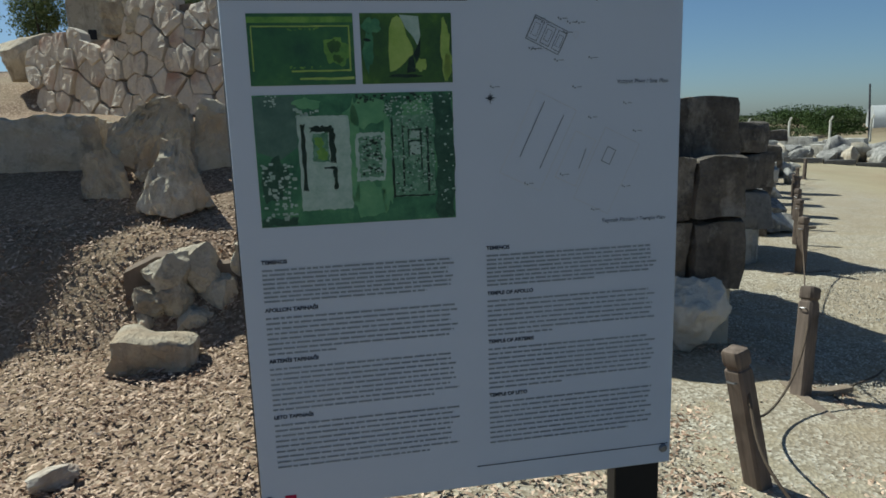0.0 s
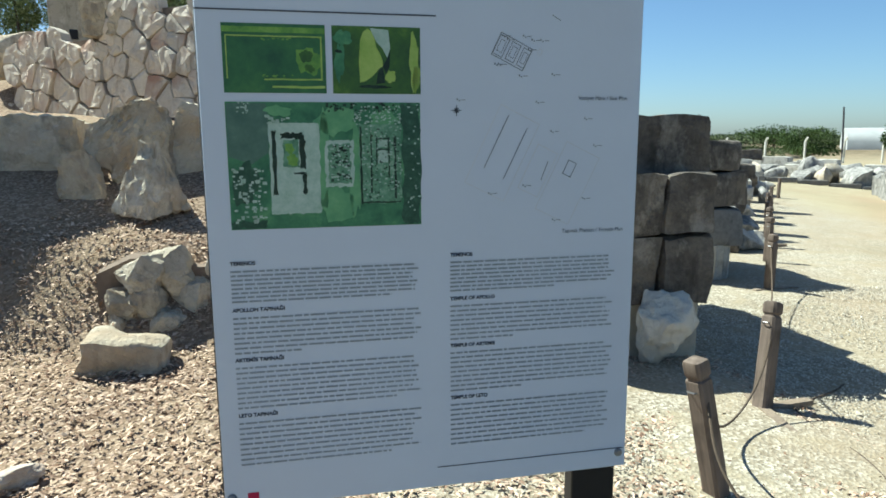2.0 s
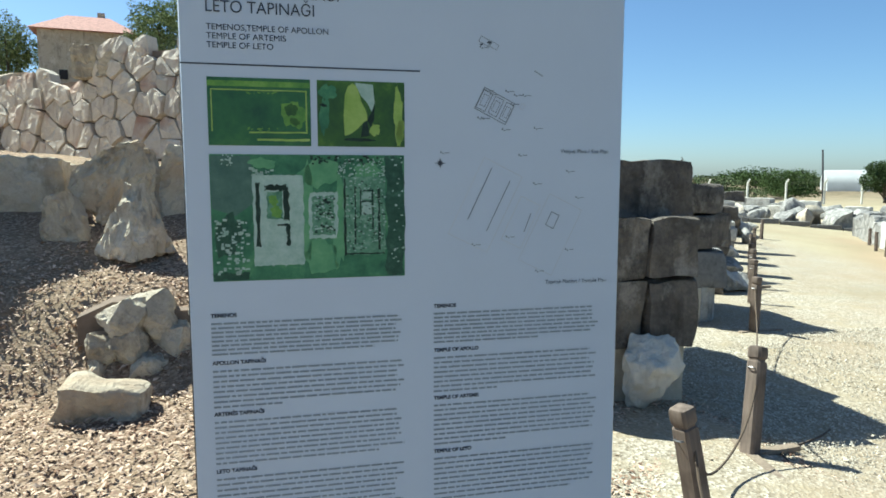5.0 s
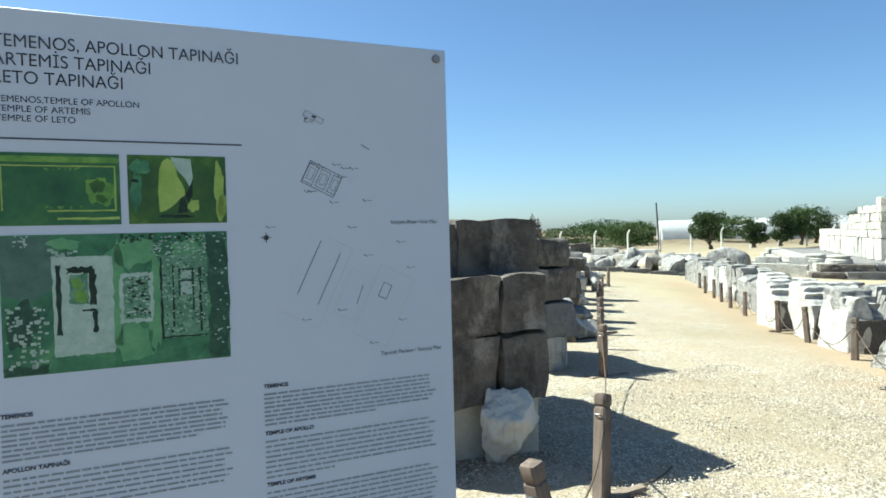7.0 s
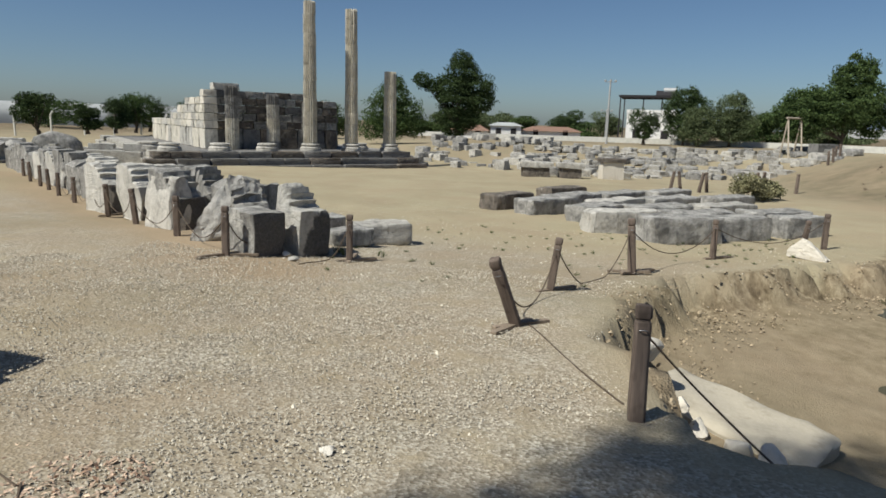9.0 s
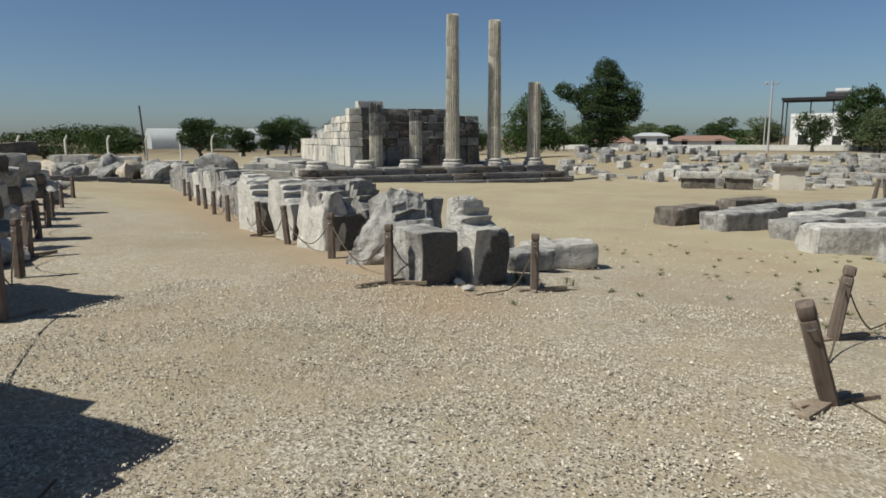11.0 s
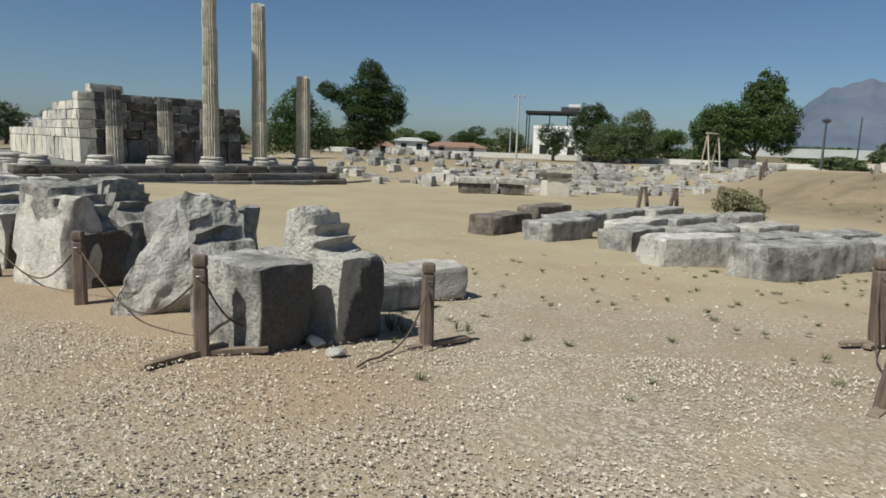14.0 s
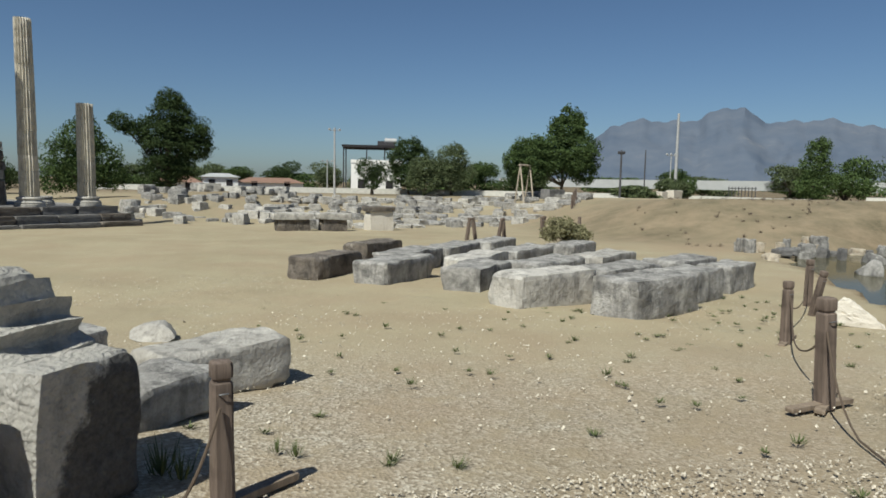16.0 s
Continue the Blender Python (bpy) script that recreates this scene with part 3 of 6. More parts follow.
def fluted_block(seed, w, d, low, high, mat, broken=0.0, ledge=0.1):
    """A squared block whose upper front is the fluted side of a half column, lying on its back."""
    r = random.Random(seed)
    rise = 6
    prof = [(0.0, low * k / rise) for k in range(rise + 1)] + [(ledge * 0.6, low + 0.02)]
    n = r.choice((4, 5))
    R = d * 0.62
    for k in range(n):
        for j in range(4):
            a = math.radians(8 + 74 * (k + j / 4) / n)
            q = R - ((0.0, 0.06, 0.085, 0.065)[j])
            prof.append((ledge + R - q * math.cos(a), low + 0.03 + (high - low) * q * math.sin(a) / R))
    prof += [(ledge + R + 0.1, high), (d, high * 0.97), (d, high * 0.5), (d, 0.0)]
    bm = bmesh.new()
    rows = []
    m = 13
    o = Vector((seed, seed * 1.7, seed * 0.3))
    for i in range(m):
        u = (i / (m - 1) - 0.5) * w
        row = []
        for v, z in prof:
            p = Vector((u, v, z))
            e = noise.noise_vector(p * 2.4 + o) * (0.06 if z < low else 0.03) + noise.noise_vector(p * 7 + o) * (0.032 if z < low else 0.02)
            if i in (0, m - 1):
                k = max(0, noise.noise(p * 2.0 + o * 2) + 0.25)
                e.x -= math.copysign((0.12 if z < low else 0.05) * k, u)
                e.z -= 0.06 * k * (z / high)
            if broken:
                e.z -= broken * max(0, noise.noise(Vector((u * 1.5, v * 1.5, seed)))) * (z / high)
            row.append(bm.verts.new(p + e))
        rows.append(row)
    for p, q in zip(rows, rows[1:]):
        for k in range(len(prof) - 1):
            bm.faces.new((p[k], p[k + 1], q[k + 1], q[k]))
        bm.faces.new((p[-1], p[0], q[0], q[-1]))
    for row, flip in ((rows[0], True), (rows[-1], False)):
        c = bm.verts.new((row[0].co.x, d * 0.55, low * 0.7))
        for k in range(len(row)):
            f = (row[k], row[(k + 1) % len(row)], c)
            bm.faces.new(f if flip else f[::-1])
    bmesh.ops.recalc_face_normals(bm, faces=bm.faces[:])
    bm.normal_update()
    tip = r.uniform(-0.5, 0.05)
    crust_shade(bm, low, lambda p: tip + 0.3 * noise.noise(p * 2 + o))
    return mesh_of("fluted_block", bm, mat, True, 28)


ROW = radians(-32)      # the blocks' fronts look a little away from the sun


def on_ground(x, y, turn=0.0, sink=0.03, tilt=(0, 0)):
    return Matrix.Translation((x, y, gz(x, y) - sink)) @ Matrix.Rotation(turn, 4, "Z") @ Matrix.Rotation(tilt[0], 4, "X") @ Matrix.Rotation(tilt[1], 4, "Y")


FL = [fluted_block(3, 0.58, 1.0, 0.70, 1.12, shaded_crust_stone), fluted_block(8, 0.55, 0.95, 0.62, 1.08, grey_shaded_crust), fluted_block(14, 0.62, 1.05, 0.66, 1.1, shaded_crust_stone),
      fluted_block(21, 0.6, 0.95, 0.55, 1.0, grey_shaded_crust, 0.3), fluted_block(34, 0.5, 0.9, 0.68, 1.15, grey_shaded_crust)]
FLAB = "weathered grey stone block with a fluted half-column side"


def fluted(k, x, y, turn=0.0, label=FLAB, tilt=(0, 0), s=1.0):
    ob = solo("fluted_block", FL[k], None, label, "stone block", on_ground(x, y, ROW + turn, 0.04, tilt), "fluted blocks along the path")
    ob.scale = (s, s, s)
    return ob


# end of the row, where the path bends
bm = worn_block(0.50, 0.72, 0.66, 41, 0.035, 12, 0.45)
bm.normal_update()
crust_shade(bm, 0.70, lambda p: -0.4)
solo("stone_block", bm, grey_shaded_crust, "squared grey block with a dark pitted end face", "stone block",
     on_ground(9.24, 4.47, radians(-29), 0.05, (0.03, 0)), "fluted blocks along the path")
fluted(3, 9.98, 4.85, -0.1, "broken grey block with a crumbling fluted side")


def drum_block(w, d, low, high, seed, setback):
    """A squared block that carries the fluted side of a half column, set back from its dark front."""
    bm = worn_block(w, d, low, seed, 0.03, 13, 0.5)
    bm.normal_update()
    crust_shade(bm, low + 0.02, lambda p: -0.30 + 0.34 * p.z / low)
    o = Vector((seed, 1.3, 0.7))
    flutes, R, rise = 4, d * 0.62, high - low
    prof = [(0.0, -0.1), (0.0, 0.0)]
    for k in range(flutes):
        for j in range(6):
            a = radians(4 + 78 * (k + j / 6) / flutes)
            q = 1 - (0.0, 0.12, 0.19, 0.20, 0.17, 0.08)[j]
            prof.append((R * (1 - q * math.cos(a)), rise * q * math.sin(a)))
    prof += [(R, rise), (d - setback, rise * 0.96), (d - setback, -0.1)]
    n = 15
    rows = []
    for i in range(n):
        t = 2 * i / (n - 1) - 1
        row = []
        for v, z in prof:
            u = t * w * (0.48 - 0.10 * max(z, 0) / rise)
            p = Vector((u, v, z))
            e = noise.noise_vector(p * 5 + o) * 0.014 + noise.noise_vector(p * 14 + o) * 0.006
            back = 0.05 * abs(t) ** 6
            row.append(bm.verts.new((u + e.x, -d / 2 + setback + v + back + e.y, low - 0.015 + z * (1 - 0.08 * abs(t) ** 6) + e.z)))
        rows.append(row)
    for p, q in zip(rows, rows[1:]):
        for k in range(len(prof) - 1):
            bm.faces.new((p[k], p[k + 1], q[k + 1], q[k]))
    for row, flip in ((rows[0], True), (rows[-1], False)):
        c = bm.verts.new((row[0].co.x * 1.01, -d / 2 + setback + R * 0.8, low + rise * 0.3))
        for k in range(len(row)):
            f = (row[k], row[(k + 1) % len(row)], c)
            bm.faces.new(f if flip else f[::-1])
    key = bm.verts.layers.float["crust_shade"]
    for row in rows:
        for v in row:
            v[key] = -1.0
    bmesh.ops.recalc_face_normals(bm, faces=bm.faces[:])
    return bm


solo("fluted_block", drum_block(0.52, 0.60, 0.70, 1.06, 14, 0.2), shaded_crust_stone, "pale block with crisp flutes and a dark pitted front", "stone block", on_ground(9.74, 3.95, radians(-31), 0.05, (0.02, 0)), "fluted blocks along the path")
bm = hewn([(-0.62, 0.0, 0.0), (-0.60, 0.02, 0.16), (-0.36, 0.0, 0.62), (0.02, 0.08, 1.12), (0.3, 0.1, 1.08), (0.5, 0.05, 0.92), (0.55, 0.0, 0.0), (0.1, -0.16, 0.3), (-0.3, 0.5, 0.5), (0.1, 0.55, 1.0), (0.5, 0.5, 0.8), (0.5, 0.5, 0.0), (-0.5, 0.45, 0.0)], 51, 0.028, 13, 0.012)
for v in bm.verts:
    v.co.y += 0.014 * abs(math.sin(15 * v.co.x - 9 * v.co.z))
solo("rough_slab", bm, grey_pale, "rough split slab leaning among the blocks, streaked grey", "stone slab",
     on_ground(9.95, 5.25, radians(-60), 0.08), "fluted blocks along the path")
fluted(1, 10.95, 6.55, 0.05, "dark broken block with a fluted side")
solo("rough_slab", worn_block(0.4, 1.0, 1.0, 57, 0.08, 6, 1.0), pale_stone, "pale rough slab standing on edge", "stone slab", on_ground(11.05, 7.1, ROW, 0.06, (0, 0.12)), "fluted blocks along the path")
fluted(0, 12.25, 8.2)
fluted(2, 13.6, 10.0, 0.04)
solo("rough_slab", worn_block(0.7, 0.9, 0.95, 63, 0.09, 6, 1.1), grey_stone, "crumbling grey block behind the fluted ones", "stone slab", on_ground(11.0, 5.5, ROW + 0.2, 0.06), "fluted blocks along the path")
fluted(4, 12.0, 6.6, 0.1)
fluted(0, 13.4, 8.4, -0.05)
for k in range(14):
    s = 2.0 + 1.25 * k
    x, y = 13.3 + 0.62 * s, 9.4 + 0.78 * s
    r = random.Random(90 + k)
    fluted(r.randrange(5), x + 0.35, y - 0.28, r.uniform(-0.12, 0.12), FLAB, (0, 0), r.uniform(0.9, 1.08))
    if k % 3 != 2:
        fluted(r.randrange(5), x + 1.45, y - 1.15, r.uniform(-0.2, 0.2), FLAB, (0, 0), r.uniform(0.8, 1.0))
solo("flat_block", worn_block(1.05, 0.5, 0.37, 71, 0.04, 9, 0.9), pale_stone, "low pale block with a dark broken end on the sand", "stone block",
     on_ground(11.85, 3.42, radians(-52), 0.03))
solo("flat_block", worn_block(0.75, 0.55, 0.28, 72, 0.05, 7, 1.1), grey_stone, "low broken grey block beside a larger one", "stone block", on_ground(11.0, 3.75, radians(-40), 0.03))
solo("flat_block", worn_block(1.0, 0.6, 0.3, 73, 0.05, 5, 0.9), grey_stone, "low grey block lying behind the fluted ones", "stone block", on_ground(12.6, 4.9, radians(-40), 0.05))
for i, (x, y, w, h) in enumerate(((14.0, 4.2, 0.5, 0.14), (13.2, 5.0, 0.7, 0.25), (13.9, 5.6, 0.6, 0.22), (9.25, 3.98, 0.16, 0.08), (9.05, 3.8, 0.12, 0.06), (3.76, 1.23, 0.10, 0.03), (3.2, 0.9, 0.16, 0.05))):
    solo("loose_stone", boulder(w, w * 0.8, h, 200 + i, 0.3, 3), white_rock if i % 2 else pale_stone, "small pale stone lying on the gravel", "stone", on_ground(x, y, i * 1.3, 0.015), "loose stones")

# slabs grouped beside the pond
SLAB_LABEL = "large weathered grey architrave block lying on the sand"
for i, (x, y, w, d, h, a, mat) in enumerate((
        (20.1, 2.05, 1.7, 0.8, 0.5, -40, dark_stone), (18.9, 0.85, 1.9, 0.8, 0.52, -40, grey_stone), (17.75, -0.45, 1.7, 0.8, 0.52, -40, grey_stone),
        (15.95, -0.95, 1.75, 0.75, 0.58, -66, pale_stone), (14.85, -2.05, 1.75, 0.75, 0.6, -62, grey_stone),
        (20.9, 0.2, 2.1, 0.8, 0.5, -38, grey_stone), (19.7, -1.0, 2.0, 0.8, 0.5, -38, pale_stone), (18.4, -2.0, 2.0, 0.8, 0.52, -52, grey_stone),
        (17.0, -2.75, 1.9, 0.8, 0.55, -60, grey_stone), (15.9, -3.25, 1.7, 0.75, 0.56, -60, grey_stone),
        (22.6, -1.2, 2.2, 0.8, 0.5, -38, grey_stone), (21.4, -2.6, 2.2, 0.8, 0.5, -45, grey_stone), (19.6, -3.8, 2.0, 0.8, 0.52, -50, pale_stone),
        (18.1, -4.7, 1.9, 0.8, 0.55, -58, grey_stone), (17.0, -4.9, 1.3, 0.7, 0.55, -58, grey_stone), (23.9, 0.6, 2.0, 0.8, 0.5, -38, dark_stone), (24.8, -3.0, 2.1, 0.8, 0.5, -40, grey_stone), (23.0, -4.6, 2.0, 0.8, 0.5, -46, grey_stone))):
    solo("architrave_block", worn_block(w * 0.95, d * 0.92, h * 0.96, 300 + i, 0.03, 10, 0.6), mat, SLAB_LABEL, "stone block", on_ground(x, y, radians(a), 0.05), "blocks beside the pond")

# tables of stone and the white plinth before the block field
for i, (x, y, w) in enumerate(((38.3, 2.5, 1.9), (38.6, 0.6, 1.5))):
    t = thing("stone_bench", "heavy stone slab resting on a dark block", "stone bench", on_ground(x, y, radians(-78), 0.05))
    # dark stone puts the slab's shade into the support's colour
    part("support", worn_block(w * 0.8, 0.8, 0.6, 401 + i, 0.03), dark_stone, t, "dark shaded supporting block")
    part("slab", worn_block(w, 1.0, 0.3, 405 + i, 0.03), pale_stone, t, "pale flat slab", Matrix.Translation((0, 0, 0.59)))
t = thing("white_plinth", "pale new plinth carrying a dark stone slab", "plinth", on_ground(39.0, -1.65, radians(-75), 0.05))
part("body", worn_block(1.2, 0.9, 1.0, 411, 0.008), white_rock, t)
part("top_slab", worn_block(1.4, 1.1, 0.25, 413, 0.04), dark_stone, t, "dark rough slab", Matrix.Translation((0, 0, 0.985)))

# the field of numbered blocks beyond
FIELD = [mesh_of("field_block", worn_block(1, 1, 1, 500 + i, 0.05, 4, 0.9), m) for i, m in enumerate((grey_stone, pale_stone, pale_stone, grey_stone))]
r = random.Random(5)
for i in range(9):
    for k in range(35):
        s, t = k * 1.2 + r.uniform(-0.4, 0.4), i * 2.5 + r.uniform(-0.5, 0.5)
        x, y = 41.0 + 0.62 * s * 0.55 + t * 0.92, 1.8 - 0.85 * s + t * 0.22
        if x > 66 or y < -18 - 0.1 * i or r.random() < 0.1:
            continue
        h = r.uniform(0.25, 0.62)
        ob = new("field_block", FIELD[r.randrange(4)])
        ob.matrix_basis = on_ground(x, y, r.uniform(-0.5, 0.5), 0.08) @ Matrix.Diagonal((r.uniform(0.8, 2.0), r.uniform(0.6, 0.95), h, 1))
        tagged(ob, "weathered ancient stone block set out in rows", "stone block", "field of stone blocks")
for i in range(95):
    x, y = r.uniform(46, 60), r.uniform(2, 13)
    ob = new("field_block", FIELD[r.randrange(4)])
    q = r.uniform(0.3, 0.75)
    ob.matrix_basis = on_ground(x, y, r.uniform(0, 3), 0.1) @ Matrix.Diagonal((q * r.uniform(1, 2), q, q * r.uniform(0.7, 1.1), 1))
    tagged(ob, "broken stone block on the rubble beside the temple", "stone block", "temple rubble")
solo("grey_box", box(1.9, 0.9, 0.75, 0.02), step_stone, "plain grey masonry box on the rise", "masonry box", on_ground(54.3, -17.2, radians(-60), 0.05))

# low pale wall of the middle temple, behind the row of blocks
low_wall = thing("wall_low_ruin", "long low pale ruin wall of squared blocks", "wall", Matrix.Identity(4), kind="structure")
r = random.Random(12)
for line in range(2):
    for k in range(15):
        s = 1.35 * k
        x, y = 33.6 - 0.30 * s + 1.2 * line, 24.6 + 0.60 * s + 0.4 * line
        h = r.uniform(0.55, 0.85) + 0.3 * line
        laid_block(low_wall, pale_stone, 1.32, 0.7, h, x, y, gz(x, y) - 0.05, math.atan2(0.6, -0.3))
for k in range(7):
    x, y = 29.5 + 0.3 * k + r.uniform(-0.3, 0.3), 25.5 + 0.45 * k
    solo("upright_block", worn_block(0.55, 0.5, r.uniform(0.9, 1.4), 450 + k, 0.05), pale_stone, "pale upright stone at the end of the path", "stone block", on_ground(x, y, k, 0.05), "upright stones")

# ---- kerb and rock pile at the path's far end ----
kerb = thing("kerb_far", "low dark timber and stone edging across the path", "kerb", Matrix.Identity(4), kind="structure")
for k in range(6):
    x, y = 22.6 + 1.15 * k, 29.1 - 0.78 * k
    laid_block(kerb, step_stone, 1.34, 0.3, 0.24, x, y, gz(x, y) - 0.03, math.atan2(-0.78, 1.15), "kerb_stone")
r = random.Random(8)
for i in range(26):
    x = r.uniform(23.5, 30.5)
    y = 28.9 - 0.68 * (x - 23.5) + r.uniform(0.8, 4.0)
    w = r.uniform(0.9, 2.1)
    solo("pile_rock", boulder(w, w * 0.8, w * r.uniform(0.5, 0.75), 600 + i, 0.3, 3), boulder_stone if i % 4 == 0 else grey_stone, "weathered tan and grey boulder in a heap of rocks", "rock", on_ground(x, y, r.uniform(0, 6), 0.1), "rock pile")

# ---- the ruined wall beside the path ----
near_wall = thing("wall_ruin_near", "ruined stack of large dark blocks on a pale concrete base", "wall", Matrix.Identity(4), kind="structure")
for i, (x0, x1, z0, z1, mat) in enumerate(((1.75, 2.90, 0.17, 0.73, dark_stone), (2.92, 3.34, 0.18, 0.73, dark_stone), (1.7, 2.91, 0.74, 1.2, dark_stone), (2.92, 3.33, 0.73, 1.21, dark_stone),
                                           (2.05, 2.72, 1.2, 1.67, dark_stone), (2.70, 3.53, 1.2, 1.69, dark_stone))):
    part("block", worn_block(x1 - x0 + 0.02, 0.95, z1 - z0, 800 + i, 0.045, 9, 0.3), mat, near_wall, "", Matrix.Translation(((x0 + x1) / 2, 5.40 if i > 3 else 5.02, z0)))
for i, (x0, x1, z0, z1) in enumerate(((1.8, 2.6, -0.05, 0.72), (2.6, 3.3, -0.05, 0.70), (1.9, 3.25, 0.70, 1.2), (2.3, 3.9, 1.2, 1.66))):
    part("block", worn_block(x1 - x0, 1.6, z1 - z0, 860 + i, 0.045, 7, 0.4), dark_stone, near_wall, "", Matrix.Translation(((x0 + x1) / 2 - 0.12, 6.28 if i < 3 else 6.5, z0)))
part("concrete_base", box(1.6, 0.86, 0.62, 0.01, (2.5, 5.06, -0.44)), concrete, near_wall, "smooth pale concrete base")
solo("rough_rock", boulder(0.40, 0.38, 0.58, 61, 0.4, 5, 0.42), white_rock, "rough cream rock leaning against the wall base", "rock", on_ground(2.82, 4.42, 0.6, 0.02))
second = thing("wall_ruin_middle", "ruined stack of dark blocks on a fluted pale drum", "wall", Matrix.Identity(4), kind="structure")
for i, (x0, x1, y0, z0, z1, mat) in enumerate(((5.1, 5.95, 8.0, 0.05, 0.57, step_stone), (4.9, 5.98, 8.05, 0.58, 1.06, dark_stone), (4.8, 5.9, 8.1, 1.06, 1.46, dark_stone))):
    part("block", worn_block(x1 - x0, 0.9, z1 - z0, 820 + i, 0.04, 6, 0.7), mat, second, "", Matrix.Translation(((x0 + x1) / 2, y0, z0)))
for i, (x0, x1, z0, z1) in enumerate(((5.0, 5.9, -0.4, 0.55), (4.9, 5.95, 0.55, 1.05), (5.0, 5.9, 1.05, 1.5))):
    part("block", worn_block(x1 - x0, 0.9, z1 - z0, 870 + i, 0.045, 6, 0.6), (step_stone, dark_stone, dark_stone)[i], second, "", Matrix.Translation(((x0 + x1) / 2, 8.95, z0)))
part("fluted_drum", lathe([(0.42, 0), (0.42, 0.6)], 80, 20, 0.09), pale_stone, second, "pale fluted column drum", Matrix.Translation((5.5, 7.95, -0.52)))
r = random.Random(3)
LEFT = [(7.3, 10.3), (8.9, 12.5), (10.6, 14.6), (12.2, 16.5), (13.8, 18.5), (15.6, 20.6), (17.2, 22.5), (18.8, 24.3)]
for i, (x, y) in enumerate(LEFT):
    st = thing("wall_ruin_stack", "ruined stack of pale and grey blocks beside the path", "wall", on_ground(x, y, ROW, 0.03), kind="structure")
    z = 0.0
    for c in range((2, 3, 4, 3, 4, 2, 3, 2)[i]):
        h = r.uniform(0.34, 0.5)
        w = r.uniform(0.7, 1.1)
        part("block", worn_block(w, r.uniform(0.7, 1.0), h, 840 + 5 * i + c, 0.05, 5, 0.8), r.choice((pale_stone, grey_stone, grey_stone, dark_stone)), st, "", Matrix.Translation((r.uniform(-0.1, 0.1), r.uniform(-0.1, 0.1), z)))
        z += h - 0.02
    if i in (1, 4):
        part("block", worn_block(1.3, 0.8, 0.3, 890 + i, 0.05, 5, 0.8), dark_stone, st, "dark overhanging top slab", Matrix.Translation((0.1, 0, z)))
    for c in range(2):
        xx, yy = x + r.uniform(-0.2, 0.9), y + r.uniform(-1.0, 0.6)
        solo("fallen_stone", boulder(r.uniform(0.4, 0.7), r.uniform(0.4, 0.6), r.uniform(0.25, 0.6), 900 + 3 * i + c, 0.3, 3), r.choice((pale_stone, grey_stone)), "rough stone fallen beside the ruined wall", "rock", on_ground(xx, yy, c, 0.04), "fallen stones")

# ---- posts and ropes ----


def post_meshes():
    """A squared timber with chamfered corners, a groove under its head and a weathered top."""
    prof = [(0.047, 0.0), (0.048, 0.12), (0.047, 0.3), (0.046, 0.45), (0.045, 0.582), (0.043, 0.59), (0.037, 0.596), (0.037, 0.608), (0.044, 0.614), (0.046, 0.625), (0.046, 0.668), (0.041, 0.682), (0.03, 0.688)]
    bm = bmesh.new()
    rings = []
    for q, z in prof:
        c = 0.72
        ring = []
        for x, y in ((1, -c), (1, c), (c, 1), (-c, 1), (-1, c), (-1, -c), (-c, -1), (c, -1)):
            n = noise.noise_vector(Vector((x * 2, y * 2, z * 5)))
            ring.append(bm.verts.new((x * q + 0.003 * n.x, y * q + 0.003 * n.y, z + 0.003 * n.z)))
        rings.append(ring)
    for p, q in zip(rings, rings[1:]):
        for i in range(8):
            bm.faces.new((p[i], p[(i + 1) % 8], q[(i + 1) % 8], q[i]))
    bm.faces.new(rings[-1])
    bm.faces.new(rings[0][::-1])
    return mesh_of("shaft", bm, post_wood, True, 30)


POST = post_meshes()
STAPLE = mesh_of("rope_staple", tube([(-0.047, -0.02, 0.545), (-0.062, -0.018, 0.55), (-0.066, 0.0, 0.552), (-0.062, 0.018, 0.55), (-0.047, 0.02, 0.545)], 0.004, 6), steel)
PLANK = mesh_of("foot_plank", worn_block(0.62, 0.07, 0.035, 77, 0.006, 4, 0.3), plank_wood)
TIES = {}


def post(x, y, tilt=(0, 0), s=1.0, planks=(), turn=0.3, key=None, dz=0.0):
    ob = thing("fence_post", "short weathered brown timber post with a grooved head", "post", on_ground(x, y, turn, 0.02 - dz, tilt), "rope fence posts")
    part("shaft", POST, post_wood, ob).scale = (s, s, s)
    part("rope_staple", STAPLE, steel, ob, "small bent steel rope staple").scale = (s, s, s)
    top = ob.matrix_basis @ Vector((0, 0, 0.55 * s))
    for a, off in planks:
        pl = part("foot_plank", PLANK, plank_wood, None, "", None)
        pl.matrix_basis = on_ground(x + off * math.cos(a), y + off * math.sin(a), a, 0.008)
        tagged(pl, "grey wooden plank lying at the foot of a post", "plank", "foot planks")
    TIES[key] = top
    return ob


for i, (x, y, tx, ty, s) in enumerate(((2.03, 2.54, -0.09, -0.19, 1.06), (3.05, 3.51, -0.13, 0.25, 1.08), (5.79, 6.85, 0, 0.02, 1.05), (7.28, 8.75, 0.03, 0, 1.0), (8.35, 10.1, 0, 0.05, 1.05),
                                       (9.8, 11.9, -0.03, 0.02, 1.0), (11.3, 13.7, 0, 0.03, 1.05), (13.4, 16.4, 0.02, 0, 1.0), (15.8, 19.2, 0, 0, 1.0), (17.9, 21.4, 0, 0.04, 1.1))):
    post(x, y, (tx, ty), s, ((0.1, 0.1), (1.35, -0.1)) if i == 1 else ((0.0, 0.1),) if i in (2, 4) else (), key="l%d" % i)
